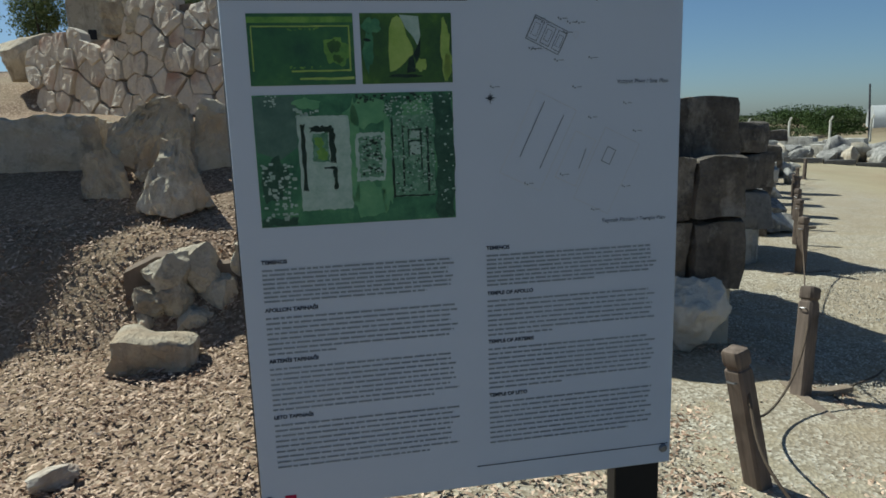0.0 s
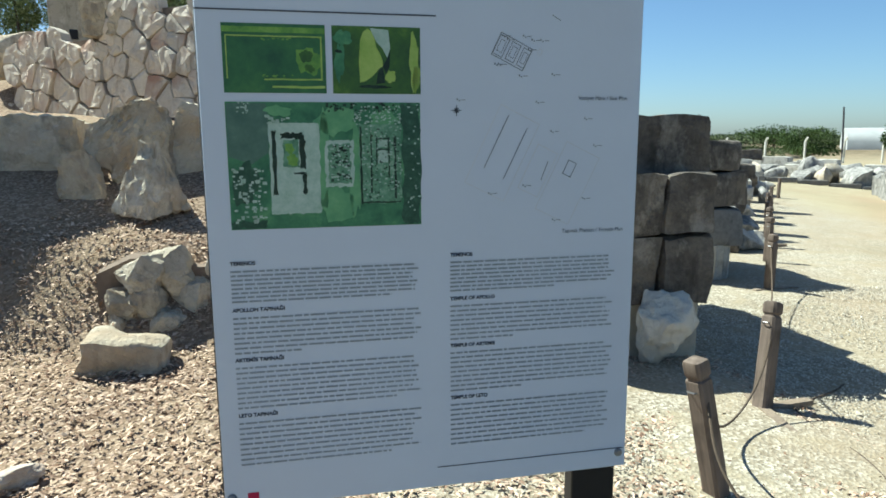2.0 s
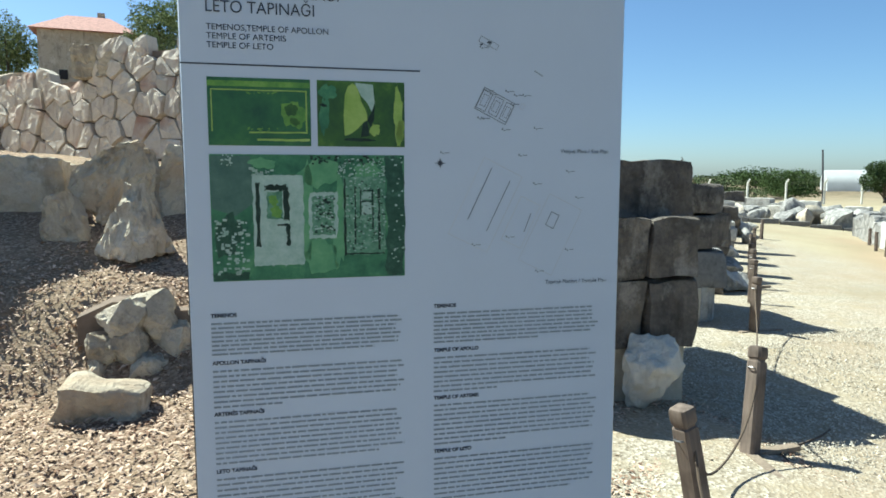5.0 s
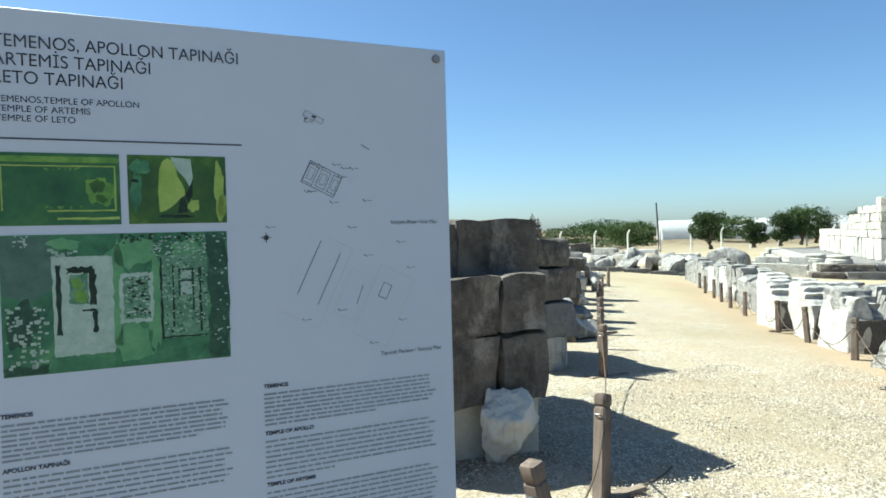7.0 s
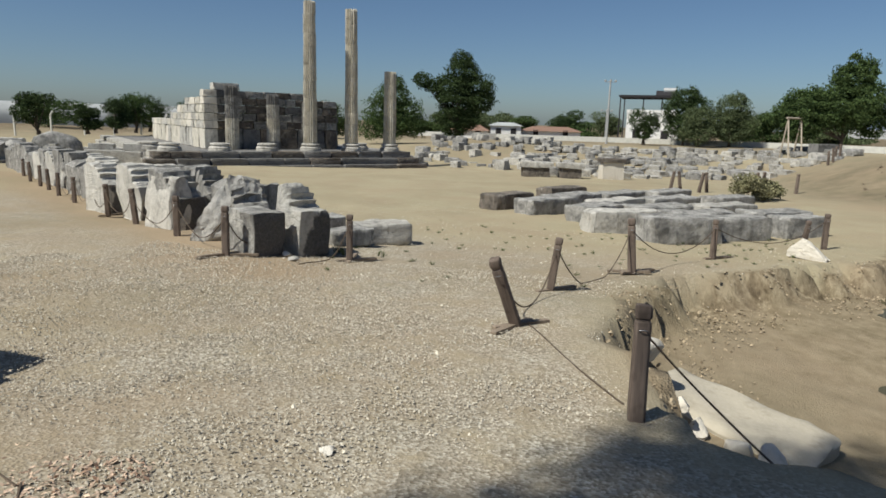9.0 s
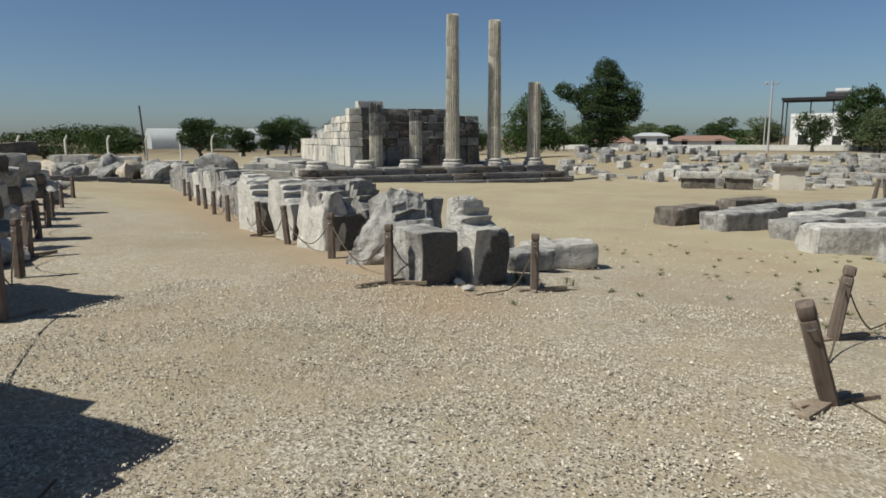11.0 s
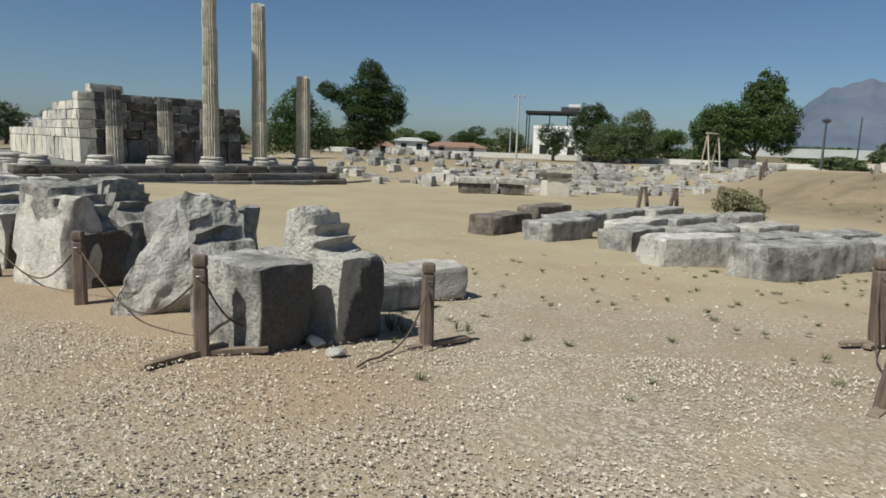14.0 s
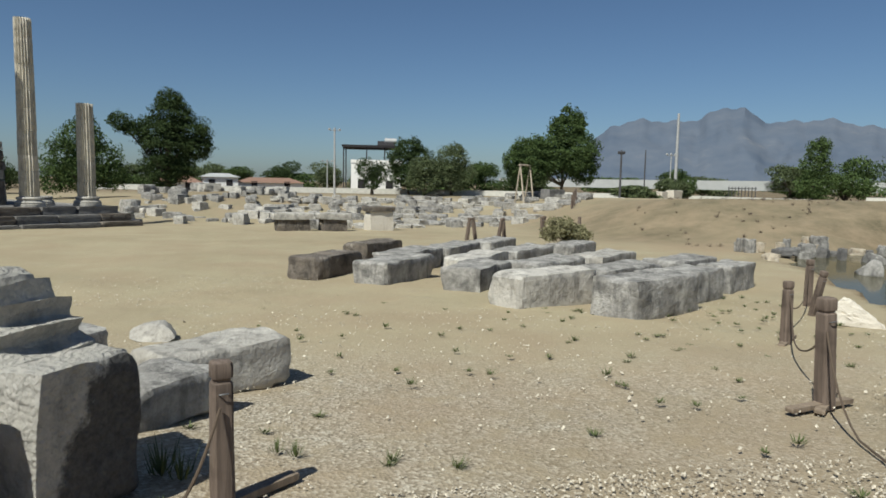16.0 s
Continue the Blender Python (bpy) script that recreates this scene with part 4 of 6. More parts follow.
for i, (x, y, tx, ty, s) in enumerate(((9.6, 3.18, 0.0, 0.0, 1.0), (8.74, 4.64, 0.0, 0.05, 1.0), (10.03, 6.22, 0.0, 0.0, 1.0), (11.45, 8.0, -0.08, 0.0, 1.0), (12.8, 9.65, 0.0, -0.1, 1.0), (13.9, 10.9, 0, -0.05, 1.0),
                                       (15.3, 12.6, 0, 0.0, 1.0), (16.7, 14.3, 0, 0.0, 1.0), (17.9, 15.7, 0, -0.06, 1.0), (19.1, 17.1, 0, 0, 1.0), (20.4, 18.7, 0, -0.05, 1.0), (21.8, 20.3, 0, 0, 1.0))):
    post(x, y, (tx, ty), s, ((0.15, 0.16), (-0.9, 0.1)) if i == 0 else ((-0.6, -0.12), (-1.2, 0.12)) if i == 1 else ((-0.5, 0.1),) if i in (2, 4) else (), key="r%d" % i)
post(6.79, 0.5, (-0.30, -0.30), 1.12, ((-0.9, 0.05), (-0.5, -0.08)), 0.0, "p0")
post(8.54, 0.27, (0.12, -0.02), 0.98, ((-0.8, 0.1),), 0.0, "p1")
post(10.41, -0.82, (-0.08, -0.02), 1.17, ((-0.9, 0.1), (-1.4, -0.05)), 0.0, "p2")
post(4.72, -0.44, (0.0, 0.1), 1.1, (), 0.0, "pd")
post(12.5, -2.3, (0, 0.02), 1.0, ((-0.9, 0.1),), 0.0, "p3")
post(15.0, -4.85, (0, 0.0), 1.05, (), 0.0, "p4")
post(14.2, -4.2, (0.05, -0.2), 0.95, (), 0.0, "p5")
for i, (x, y) in enumerate(((30.6, -3.8), (31.1, -4.3), (30.2, -4.9), (30.6, -5.3), (33.5, -8.0), (34.5, -8.4), (33.0, -9.5), (45.0, -14.6), (46.0, -15.2), (47.0, -15.6), (48.0, -16.2))):
    post(x, y, (random.Random(i).uniform(-0.2, 0.2), random.Random(i + 9).uniform(-0.15, 0.15)), 1.3, key="f%d" % i)


def rope(a, b, sag, radius=0.0075, floor=True, n=16):
    pa, pb = Vector(a), Vector(b)
    pts = []
    for i in range(n + 1):
        t = i / n
        p = pa.lerp(pb, t)
        p.z -= sag * 4 * t * (1 - t)
        p.x += 0.03 * math.sin(7 * t + pa.x)
        if floor:
            p.z = max(p.z, gz(p.x, p.y) + radius)
        pts.append(p)
    solo("rope", tube(pts, radius), rope_mat, "thin dark rope slung between fence posts", "rope", Matrix.Identity(4), "fence ropes")


for k in range(9):
    rope(TIES["l%d" % k], TIES["l%d" % (k + 1)], 0.42)
for k in range(1, 11):
    rope(TIES["r%d" % k], TIES["r%d" % (k + 1)], 0.4)
rope(TIES["r1"], (9.15, 4.2, gz(9.15, 4.2) + 0.3), 0.25)
q = TIES["r0"]
rope(q + Vector((-0.06, 0, -0.06)), (9.25, 3.45, gz(9.25, 3.45) + 0.01), 0.12)
rope((9.25, 3.45, gz(9.25, 3.45) + 0.01), (8.8, 3.6, gz(8.8, 3.6) + 0.01), 0.0)
rope(TIES["p0"], TIES["p1"], 0.5)
rope(TIES["p1"], TIES["p2"], 0.62)
rope(TIES["p2"], TIES["p3"], 0.4)
rope(TIES["p3"], TIES["p4"], 0.35)
rope(Vector((6.85, 0.4, gz(6.85, 0.4) + 0.01)), (4.95, -0.38, gz(4.95, -0.38) + 0.01), 0.3)
rope(TIES["pd"], (4.75, -1.55, gz(4.75, -1.55) + 0.12), 0.06)
rope(TIES["l0"], (1.9, 2.0, gz(1.9, 2.0)), 0.05)
rope((3.3, 3.5, gz(3.3, 3.5) + 0.01), (3.0, 2.4, gz(3.0, 2.4) + 0.01), 0.0)
rope((3.0, 2.4, gz(3.0, 2.4) + 0.01), (2.3, 1.7, gz(2.3, 1.7) + 0.01), 0.0)
rope((3.3, 3.5, gz(3.3, 3.5) + 0.01), (4.1, 3.9, gz(4.1, 3.9) + 0.01), 0.0)

# ---- pond ----
m_water, nt, b = material("green_pond_water", 0.08)
b.inputs["Base Color"].default_value = (0.085, 0.077, 0.045, 1)
b.inputs["Specular IOR Level"].default_value = 0.03
bump(nt, b, noise_tex(nt, coords(nt, False), 5, 4), 0.05, 0.01)
water = raw_mesh("water", [(x, y, WATER) for x, y in PIT], [tuple(range(len(PIT)))[::-1]], m_water)
tagged(new("water", water), "still dark green pond in the dug pit", "water", kind="structure")
r = random.Random(31)
for x, y in ((20.6, -11.9), (23.0, -14.5), (19.5, -13.5)):
    solo("pond_rock", boulder(0.7, 0.45, 0.62, int(x * 7), 0.3, 3), grey_stone, "grey rock standing in the pond", "rock", Matrix.Translation((x, y, WATER - 0.3)), "pond rocks")
solo("triangular_stone", hewn([(-0.36, 0, 0), (0.38, 0, 0), (-0.3, 0, 0.18), (-0.1, 0.06, 0.36), (0.02, 0.05, 0.31), (0.36, 0.06, 0.05), (-0.3, 0.34, 0), (0.3, 0.36, 0), (-0.08, 0.26, 0.3)], 66, 0.02, 9, 0.02), white_rock, "pale pointed stone on the pit's edge", "stone", on_ground(13.35, -4.0, radians(-133), 0.03))
bm = worn_block(1.4, 0.80, 0.32, 95, 0.035, 10, 0.9)
solo("pale_slab", bm, concrete, "pale smooth slab sloping into the pit", "stone slab", Matrix.Translation((6.14, -1.33, -1.16)) @ Matrix.Rotation(radians(55), 4, "Z") @ Matrix.Rotation(-0.12, 4, "Y"))
for i, (x, y, w) in enumerate(((6.1, -0.62, 0.26), (5.9, -0.74, 0.2), (6.28, -0.58, 0.16), (5.72, -1.0, 0.22), (5.5, -1.25, 0.2), (5.36, -1.45, 0.26), (5.2, -1.75, 0.18), (5.62, -0.85, 0.13), (5.05, -1.5, 0.12))):
    solo("pit_stone", boulder(w, w * 0.8, w * 0.7, 700 + i, 0.3, 3), white_rock, "pale broken stone at the head of the slab", "stone", on_ground(x, y, i, 0.02), "loose stones")

# ---- information board ----
board = thing("information_board", "large pale information board on two black steel legs", "sign", Matrix.Translation((-0.15, 1.703, 0)) @ Matrix.Rotation(-0.0158, 4, "Z"))
part("panel", box(1.2, 0.02, 1.634, 0.002, (0.6, 0.012, 0.487)), white_metal, board, "pale grey-white printed panel")
part("edge_trim", box(1.206, 0.014, 1.64, 0.001, (0.6, 0.024, 0.484)), panel_edge, board, "dark backing sheet")
for x in (0.065, 1.11):
    part("leg", box(0.145, 0.06, 2.2, 0.004, (x, 0.062, -0.35)), black_steel, board, "black steel leg")
for x, z in ((0.029, 2.093), (1.169, 2.093), (0.02, 0.522), (1.176, 0.534)):
    part("bolt", lathe([(0.013, 0), (0.013, 0.004), (0.009, 0.009)], 14), steel, board, "round steel fixing bolt", Matrix.Translation((x, 0.002, z)) @ Matrix.Rotation(math.pi / 2, 4, "X"))


def sheet(name, quads, mat, lift, label=""):
    """Flat print on the panel: quads of (u0, z0, u1, z1) or polygons of (u, z) points."""
    if name == "photo_detail" and 1 < len(quads) < 12:
        for q in quads[:-1]:
            sheet(name, [q], mat, lift, label)
        quads = quads[-1:]
    vs, fs = [], []
    for q in quads:
        pts = [(q[0], q[1]), (q[2], q[1]), (q[2], q[3]), (q[0], q[3])] if not isinstance(q[0], tuple) else list(q)
        fs.append(tuple(range(len(vs), len(vs) + len(pts))))
        vs += [(u, 0.002 - lift, z) for u, z in pts]
    return part(name, raw_mesh(name, vs, fs, mat), mat, board, label)


def lettering(text, u, z, size, mat=ink, width=None, bold=0.0):
    cu = bpy.data.curves.new("lettering", "FONT")
    cu.body, cu.size, cu.offset = text, size, bold
    tmp = new("lettering", cu)
    me = bpy.data.meshes.new_from_object(tmp.evaluated_get(bpy.context.evaluated_depsgraph_get()))
    bpy.data.objects.remove(tmp)
    me.materials.clear()
    me.materials.append(mat)
    sx = 1.0
    if width:
        sx = width / max(0.001, max(v.co.x for v in me.vertices))
    part("lettering", me, mat, board, "printed words: " + text, Matrix.Translation((u, 0.0, z)) @ Matrix.Rotation(math.pi / 2, 4, "X") @ Matrix.Diagonal((sx, 1, 1, 1)))


lettering("TEMENOS, APOLLON TAPINAĞI", 0.062, 2.031, 0.042, width=0.54)
lettering("ARTEMİS TAPINAĞI", 0.062, 1.989, 0.042, width=0.33)
lettering("LETO TAPINAĞI", 0.062, 1.948, 0.042, width=0.267)
lettering("TEMENOS,TEMPLE OF APOLLON", 0.064, 1.905, 0.021, width=0.30)
lettering("TEMPLE OF ARTEMIS", 0.064, 1.883, 0.021, width=0.193)
lettering("TEMPLE OF LETO", 0.064, 1.861, 0.021, width=0.161)
lettering("Vaziyet Planı / Site Plan", 1.011, 1.608, 0.016, width=0.148)
lettering("Tapınak Planları / Temple Plan", 0.971, 1.233, 0.016, width=0.19)
sheet("rule_line", [(0.0, 1.8195, 0.605, 1.8235)], ink, 0.001, "thin printed line")
sheet("rule_line", [(0.601, 0.547, 1.192, 0.550)], ink, 0.001, "thin printed line")
sheet("emblem", [(0.062, 0.503, 0.092, 0.533)], red_ink, 0.001, "small red square emblem")
HEADS = [("TEMENOS", "TEMENOS"), ("APOLLON TAPINAĞI", "TEMPLE OF APOLLO"), ("ARTEMİS TAPINAĞI", "TEMPLE OF ARTEMIS"), ("LETO TAPINAĞI", "TEMPLE OF LETO")]
TOPS = [(1.166, 1.073, 8), (1.04, 0.93, 8), (0.902, 0.775, 9), (0.745, 0.61, 9)]
r = random.Random(44)
for col, u0, u1 in ((0, 0.05, 0.556), (1, 0.641, 1.142)):
    for (tr, en), (z1, z0, n) in zip(HEADS, TOPS):
        lettering((tr, en)[col], u0, z1 + 0.011, 0.0145, bold=0.0006)
        bars = []
        for k in range(n):
            z = z1 - (z1 - z0) * (k + 0.5) / n
            end = u1 - r.uniform(0, 0.03) if k < n - 1 else u0 + r.uniform(0.2, 0.9) * (u1 - u0)
            u = u0
            while u < end:
                w = min(r.uniform(0.010, 0.042), end - u)
                bars.append((u, z - 0.0027, u + w, z + 0.0027))
                u += w + 0.0038
        tagged(sheet("text_block", bars, ink_body, 0.001, "block of small printed text lines"), kind="stuff")

# photographs


def blotch(u, z, w, h, seed, n=22, uneven=0.35):
    """An uneven patch about (u, z), as one polygon."""
    g = random.Random(seed)
    p = [g.uniform(0, 6.28) for k in range(3)]
    out = []
    for k in range(n):
        a = 2 * math.pi * k / n
        q = 1 + uneven * (0.5 * math.sin(2 * a + p[0]) + 0.35 * math.sin(5 * a + p[1]) + 0.25 * math.sin(9 * a + p[2]))
        out.append((u + w * q * math.cos(a), z + h * q * math.sin(a)))
    return tuple(out)


def ragged(u0, z0, u1, z1, seed, e=0.004, n=9):
    """A rectangle with torn sides."""
    g = random.Random(seed)
    pts = []
    for (xa, za), (xb, zb) in (((u0, z0), (u1, z0)), ((u1, z0), (u1, z1)), ((u1, z1), (u0, z1)), ((u0, z1), (u0, z0))):
        for k in range(n):
            pts.append((xa + (xb - xa) * k / n + g.uniform(-e, e), za + (zb - za) * k / n + g.uniform(-e, e)))
    return tuple(pts)


def specks(u0, z0, u1, z1, n, seed, lo=0.0015, hi=0.005):
    g = random.Random(seed)
    out = []
    for k in range(n):
        u, z, q = g.uniform(u0, u1), g.uniform(z0, z1), g.uniform(lo, hi)
        out.append((u, z, u + q * g.uniform(0.8, 2.0), z + q))
    return out


sheet("photo", [(0.061, 1.62, 0.315, 1.79)], photo_a, 0.001, "green photograph of a carved relief panel")
sheet("photo_detail", [(0.061, 1.768, 0.315, 1.782)], photo_lime, 0.0014, "pale green band along the photograph's top")
sheet("photo_detail", [ragged(0.069, 1.655, 0.072, 1.76, 1, 0.0006), ragged(0.069, 1.758, 0.306, 1.761, 2, 0.0006), ragged(0.302, 1.655, 0.306, 1.76, 3, 0.0006), ragged(0.16, 1.652, 0.306, 1.656, 4, 0.0008), ragged(0.18, 1.632, 0.312, 1.638, 5, 0.001)], photo_yellow, 0.0016, "pale lines in the photograph")
sheet("photo_detail", [blotch(0.272, 1.70, 0.028, 0.038, 7)], photo_lime, 0.0015, "pale green animal shape in the relief")
sheet("photo_detail", [blotch(0.266, 1.712, 0.014, 0.018, 8), blotch(0.274, 1.682, 0.012, 0.010, 9)], photo_b, 0.0019)
tagged(sheet("photo_detail", specks(0.15, 1.748, 0.225, 1.754, 16, 11, 0.002, 0.004) + specks(0.155, 1.658, 0.23, 1.664, 16, 12, 0.002, 0.004), photo_lime, 0.002, "small pale studs in the photograph"), kind="stuff")
sheet("photo", [(0.332, 1.62, 0.562, 1.79)], photo_b, 0.001, "green photograph of a rock with a carved front")
sheet("photo_detail", [blotch(0.36, 1.76, 0.02, 0.022, 13), blotch(0.35, 1.70, 0.012, 0.05, 14)], photo_c, 0.0013)
sheet("photo_detail", [((0.402, 1.648), (0.416, 1.652), (0.428, 1.66), (0.44, 1.67), (0.452, 1.684), (0.462, 1.69), (0.462, 1.705), (0.455, 1.722), (0.446, 1.738), (0.442, 1.758), (0.434, 1.778), (0.424, 1.784), (0.412, 1.776), (0.404, 1.755), (0.40, 1.70))], photo_yellow, 0.0016, "yellow rock shape")
sheet("photo_detail", [((0.43, 1.786), (0.478, 1.782), (0.482, 1.735), (0.474, 1.712), (0.462, 1.735), (0.446, 1.752))], photo_light, 0.0015, "pale gravelly rock side")
sheet("photo_detail", [((0.474, 1.712), (0.482, 1.73), (0.48, 1.69), (0.47, 1.672), (0.462, 1.69)), ((0.444, 1.645), (0.468, 1.648), (0.462, 1.688), (0.45, 1.68)), blotch(0.44, 1.638, 0.036, 0.005, 16), blotch(0.348, 1.726, 0.009, 0.004, 17)], photo_dark, 0.0021, "dark hollow under the rock")
sheet("photo_detail", [blotch(0.482, 1.664, 0.012, 0.018, 18), blotch(0.545, 1.70, 0.014, 0.065, 19), blotch(0.55, 1.66, 0.012, 0.03, 20)], photo_yellow, 0.0018)
sheet("photo", [(0.06, 1.271, 0.56, 1.598)], photo_c, 0.001, "green aerial photograph of three excavated temples")
sheet("photo_detail", [((0.062, 1.46), (0.062, 1.594), (0.16, 1.594), (0.165, 1.54), (0.162, 1.47), (0.12, 1.44))], photo_teal, 0.0012, "dull grey-green field in the photograph")
sheet("photo_detail", [blotch(0.335, 1.55, 0.045, 0.04, 21), blotch(0.30, 1.44, 0.02, 0.12, 22), blotch(0.385, 1.42, 0.02, 0.11, 23), blotch(0.335, 1.33, 0.05, 0.04, 24), blotch(0.19, 1.575, 0.03, 0.015, 25), blotch(0.46, 1.555, 0.04, 0.02, 26)], photo_pale_green, 0.0013, "light green grass in the photograph")
sheet("photo_detail", [ragged(0.51, 1.275, 0.558, 1.594, 27, 0.005, 14), blotch(0.10, 1.39, 0.03, 0.06, 28), ragged(0.062, 1.274, 0.15, 1.292, 29, 0.004)], photo_deep, 0.0014, "dark strip of trees")
sheet("photo_detail", [ragged(0.164, 1.309, 0.292, 1.545, 30, 0.0025, 16)], photo_light, 0.0017, "pale temple floor from above")
sheet("photo_detail", [ragged(0.171, 1.36, 0.181, 1.525, 31, 0.002), ragged(0.195, 1.505, 0.25, 1.52, 32, 0.003), ragged(0.240, 1.428, 0.255, 1.515, 33, 0.003), ragged(0.247, 1.36, 0.256, 1.412, 34, 0.0025), ragged(0.226, 1.412, 0.256, 1.418, 35, 0.002)], photo_dark, 0.0022, "dark trench along the temple wall")
sheet("photo_detail", [ragged(0.199, 1.43, 0.239, 1.503, 36, 0.003)], photo_mid, 0.0022)
sheet("photo_detail", [blotch(0.222, 1.45, 0.016, 0.014, 37), blotch(0.215, 1.48, 0.013, 0.012, 38)], photo_lime, 0.0025)
sheet("photo_detail", [ragged(0.306, 1.378, 0.38, 1.5, 39, 0.003, 12)], photo_light, 0.0016, "small ruined temple from above")
sheet("photo_detail", [ragged(0.314, 1.388, 0.372, 1.49, 40, 0.003, 12)], photo_mid, 0.0019)
sheet("photo_detail", [ragged(0.396, 1.332, 0.508, 1.54, 41, 0.003, 14)], photo_mid, 0.0016, "long temple from above")
sheet("photo_detail", [ragged(0.397, 1.332, 0.402, 1.535, 42, 0.0015, 14), ragged(0.425, 1.36, 0.428, 1.51, 43, 0.0012), ragged(0.488, 1.345, 0.494, 1.51, 44, 0.0015), ragged(0.44, 1.435, 0.443, 1.505, 45, 0.001), ragged(0.472, 1.40, 0.476, 1.505, 46, 0.001), ragged(0.44, 1.502, 0.476, 1.506, 47, 0.001), ragged(0.44, 1.474, 0.476, 1.478, 48, 0.001), ragged(0.40, 1.333, 0.505, 1.337, 49, 0.0015, 12)], photo_dark, 0.0022, "dark foundation lines of the long temple")
sheet("photo_detail", [ragged(0.445, 1.44, 0.47, 1.472, 50, 0.002), ragged(0.446, 1.482, 0.47, 1.5, 51, 0.002)], photo_light, 0.0024)
tagged(sheet("photo_detail", specks(0.318, 1.392, 0.368, 1.486, 60, 52, 0.002, 0.006) + specks(0.405, 1.34, 0.505, 1.53, 90, 53, 0.0015, 0.004) + specks(0.30, 1.572, 0.50, 1.592, 50, 54, 0.002, 0.006), photo_dark, 0.0026, "dark rubble in the photograph"), kind="stuff")
tagged(sheet("photo_detail", specks(0.066, 1.285, 0.145, 1.43, 85, 55, 0.003, 0.007) + specks(0.40, 1.34, 0.505, 1.535, 150, 56, 0.0015, 0.004) + specks(0.38, 1.54, 0.505, 1.59, 110, 57, 0.0015, 0.004) + specks(0.315, 1.39, 0.37, 1.485, 50, 58, 0.002, 0.005) + specks(0.085, 1.56, 0.115, 1.596, 16, 59, 0.002, 0.005) + specks(0.155, 1.535, 0.21, 1.56, 22, 60, 0.003, 0.007) + specks(0.512, 1.30, 0.556, 1.59, 26, 61, 0.002, 0.006), photo_light, 0.0028, "pale stones in the photograph"), kind="stuff")


def outline(u, z, w, h, a, t):
    """A rectangle's outline turned by a, as four thin quads."""
    c, s = math.cos(a), math.sin(a)

    def P(x, y):
        return (u + c * x - s * y, z + s * x + c * y)
    out = []
    for x0, y0, x1, y1 in ((-w, -h, w, -h + t), (-w, h - t, w, h), (-w, -h, -w + t, h), (w - t, -h, w, h)):
        out.append((P(x0, y0), P(x1, y0), P(x1, y1), P(x0, y1)))
    return out


A = radians(-26)
sheet("plan_drawing", outline(0.785, 1.908, 0.016, 0.009, A, 0.0018) + outline(0.812, 1.897, 0.012, 0.008, A, 0.0015), ink_soft, 0.001, "small printed plan of a building")
sheet("plan_drawing", [blotch(0.798, 1.905, 0.006, 0.004, 71), blotch(0.775, 1.899, 0.004, 0.003, 72)], ink, 0.0012)
sheet("plan_drawing", outline(0.815, 1.735, 0.05, 0.033, A, 0.0022), ink_soft, 0.001, "printed site plan of three temples")
for du, dz, w, h in ((-0.03, 0.0146, 0.015, 0.028), (0.003, -0.0015, 0.014, 0.026), (0.034, -0.0166, 0.013, 0.026)):
    sheet("plan_drawing", outline(0.815 + du, 1.735 + dz, w, h, A, 0.002) + outline(0.815 + du, 1.735 + dz, w * 0.55, h * 0.6, A, 0.0014), ink_soft, 0.0013, "printed temple outline")
sheet("plan_drawing", [((0.93, 1.835), (0.955, 1.821), (0.954, 1.8185), (0.929, 1.8325))], ink_soft, 0.001)
sheet("plan_drawing", outline(0.895, 1.735, 0.006, 0.008, A, 0.0012), ink_faint, 0.001)
sheet("plan_drawing", outline(0.79, 1.462, 0.063, 0.118, A, 0.0015), ink_faint, 0.001, "faint printed plan of temples")
sheet("plan_drawing", outline(0.895, 1.412, 0.033, 0.068, A, 0.0018), ink_faint, 0.001, "faint printed plan of temples")
sheet("plan_drawing", outline(0.985, 1.375, 0.056, 0.105, A, 0.0013), ink_faint, 0.001, "faint printed plan of temples")
sheet("plan_drawing", outline(0.99, 1.417, 0.014, 0.022, A, 0.0022), ink_soft, 0.0014)
c, q = math.cos(A), math.sin(A)
for off, z0, z1, t in ((-0.034, -0.075, 0.085, 0.0026), (0.03, -0.08, 0.075, 0.0026)):
    u0, w0, u1, w1 = 0.80 + c * off - q * z0, 1.475 + q * off + c * z0, 0.80 + c * off - q * z1, 1.475 + q * off + c * z1
    sheet("plan_drawing", [((u0, w0), (u0 + t, w0), (u1 + t, w1), (u1, w1))], ink_soft, 0.0018, "printed wall line")
sheet("plan_drawing", [((0.903, 1.385), (0.9055, 1.385), (0.926, 1.438), (0.9235, 1.438))], ink_soft, 0.0018, "printed wall line")
star = []
for k in range(8):
    a = k * math.pi / 4
    l = 0.017 if k % 2 == 0 else 0.011
    star.append(((0.66 + l * math.cos(a), 1.578 + l * math.sin(a)), (0.66 + 0.003 * math.cos(a + 1.5), 1.578 + 0.003 * math.sin(a + 1.5)), (0.66 - 0.003 * math.cos(a + 1.5), 1.578 - 0.003 * math.sin(a + 1.5))))
sheet("compass_rose", star, ink, 0.001, "printed compass star")
ticks = []
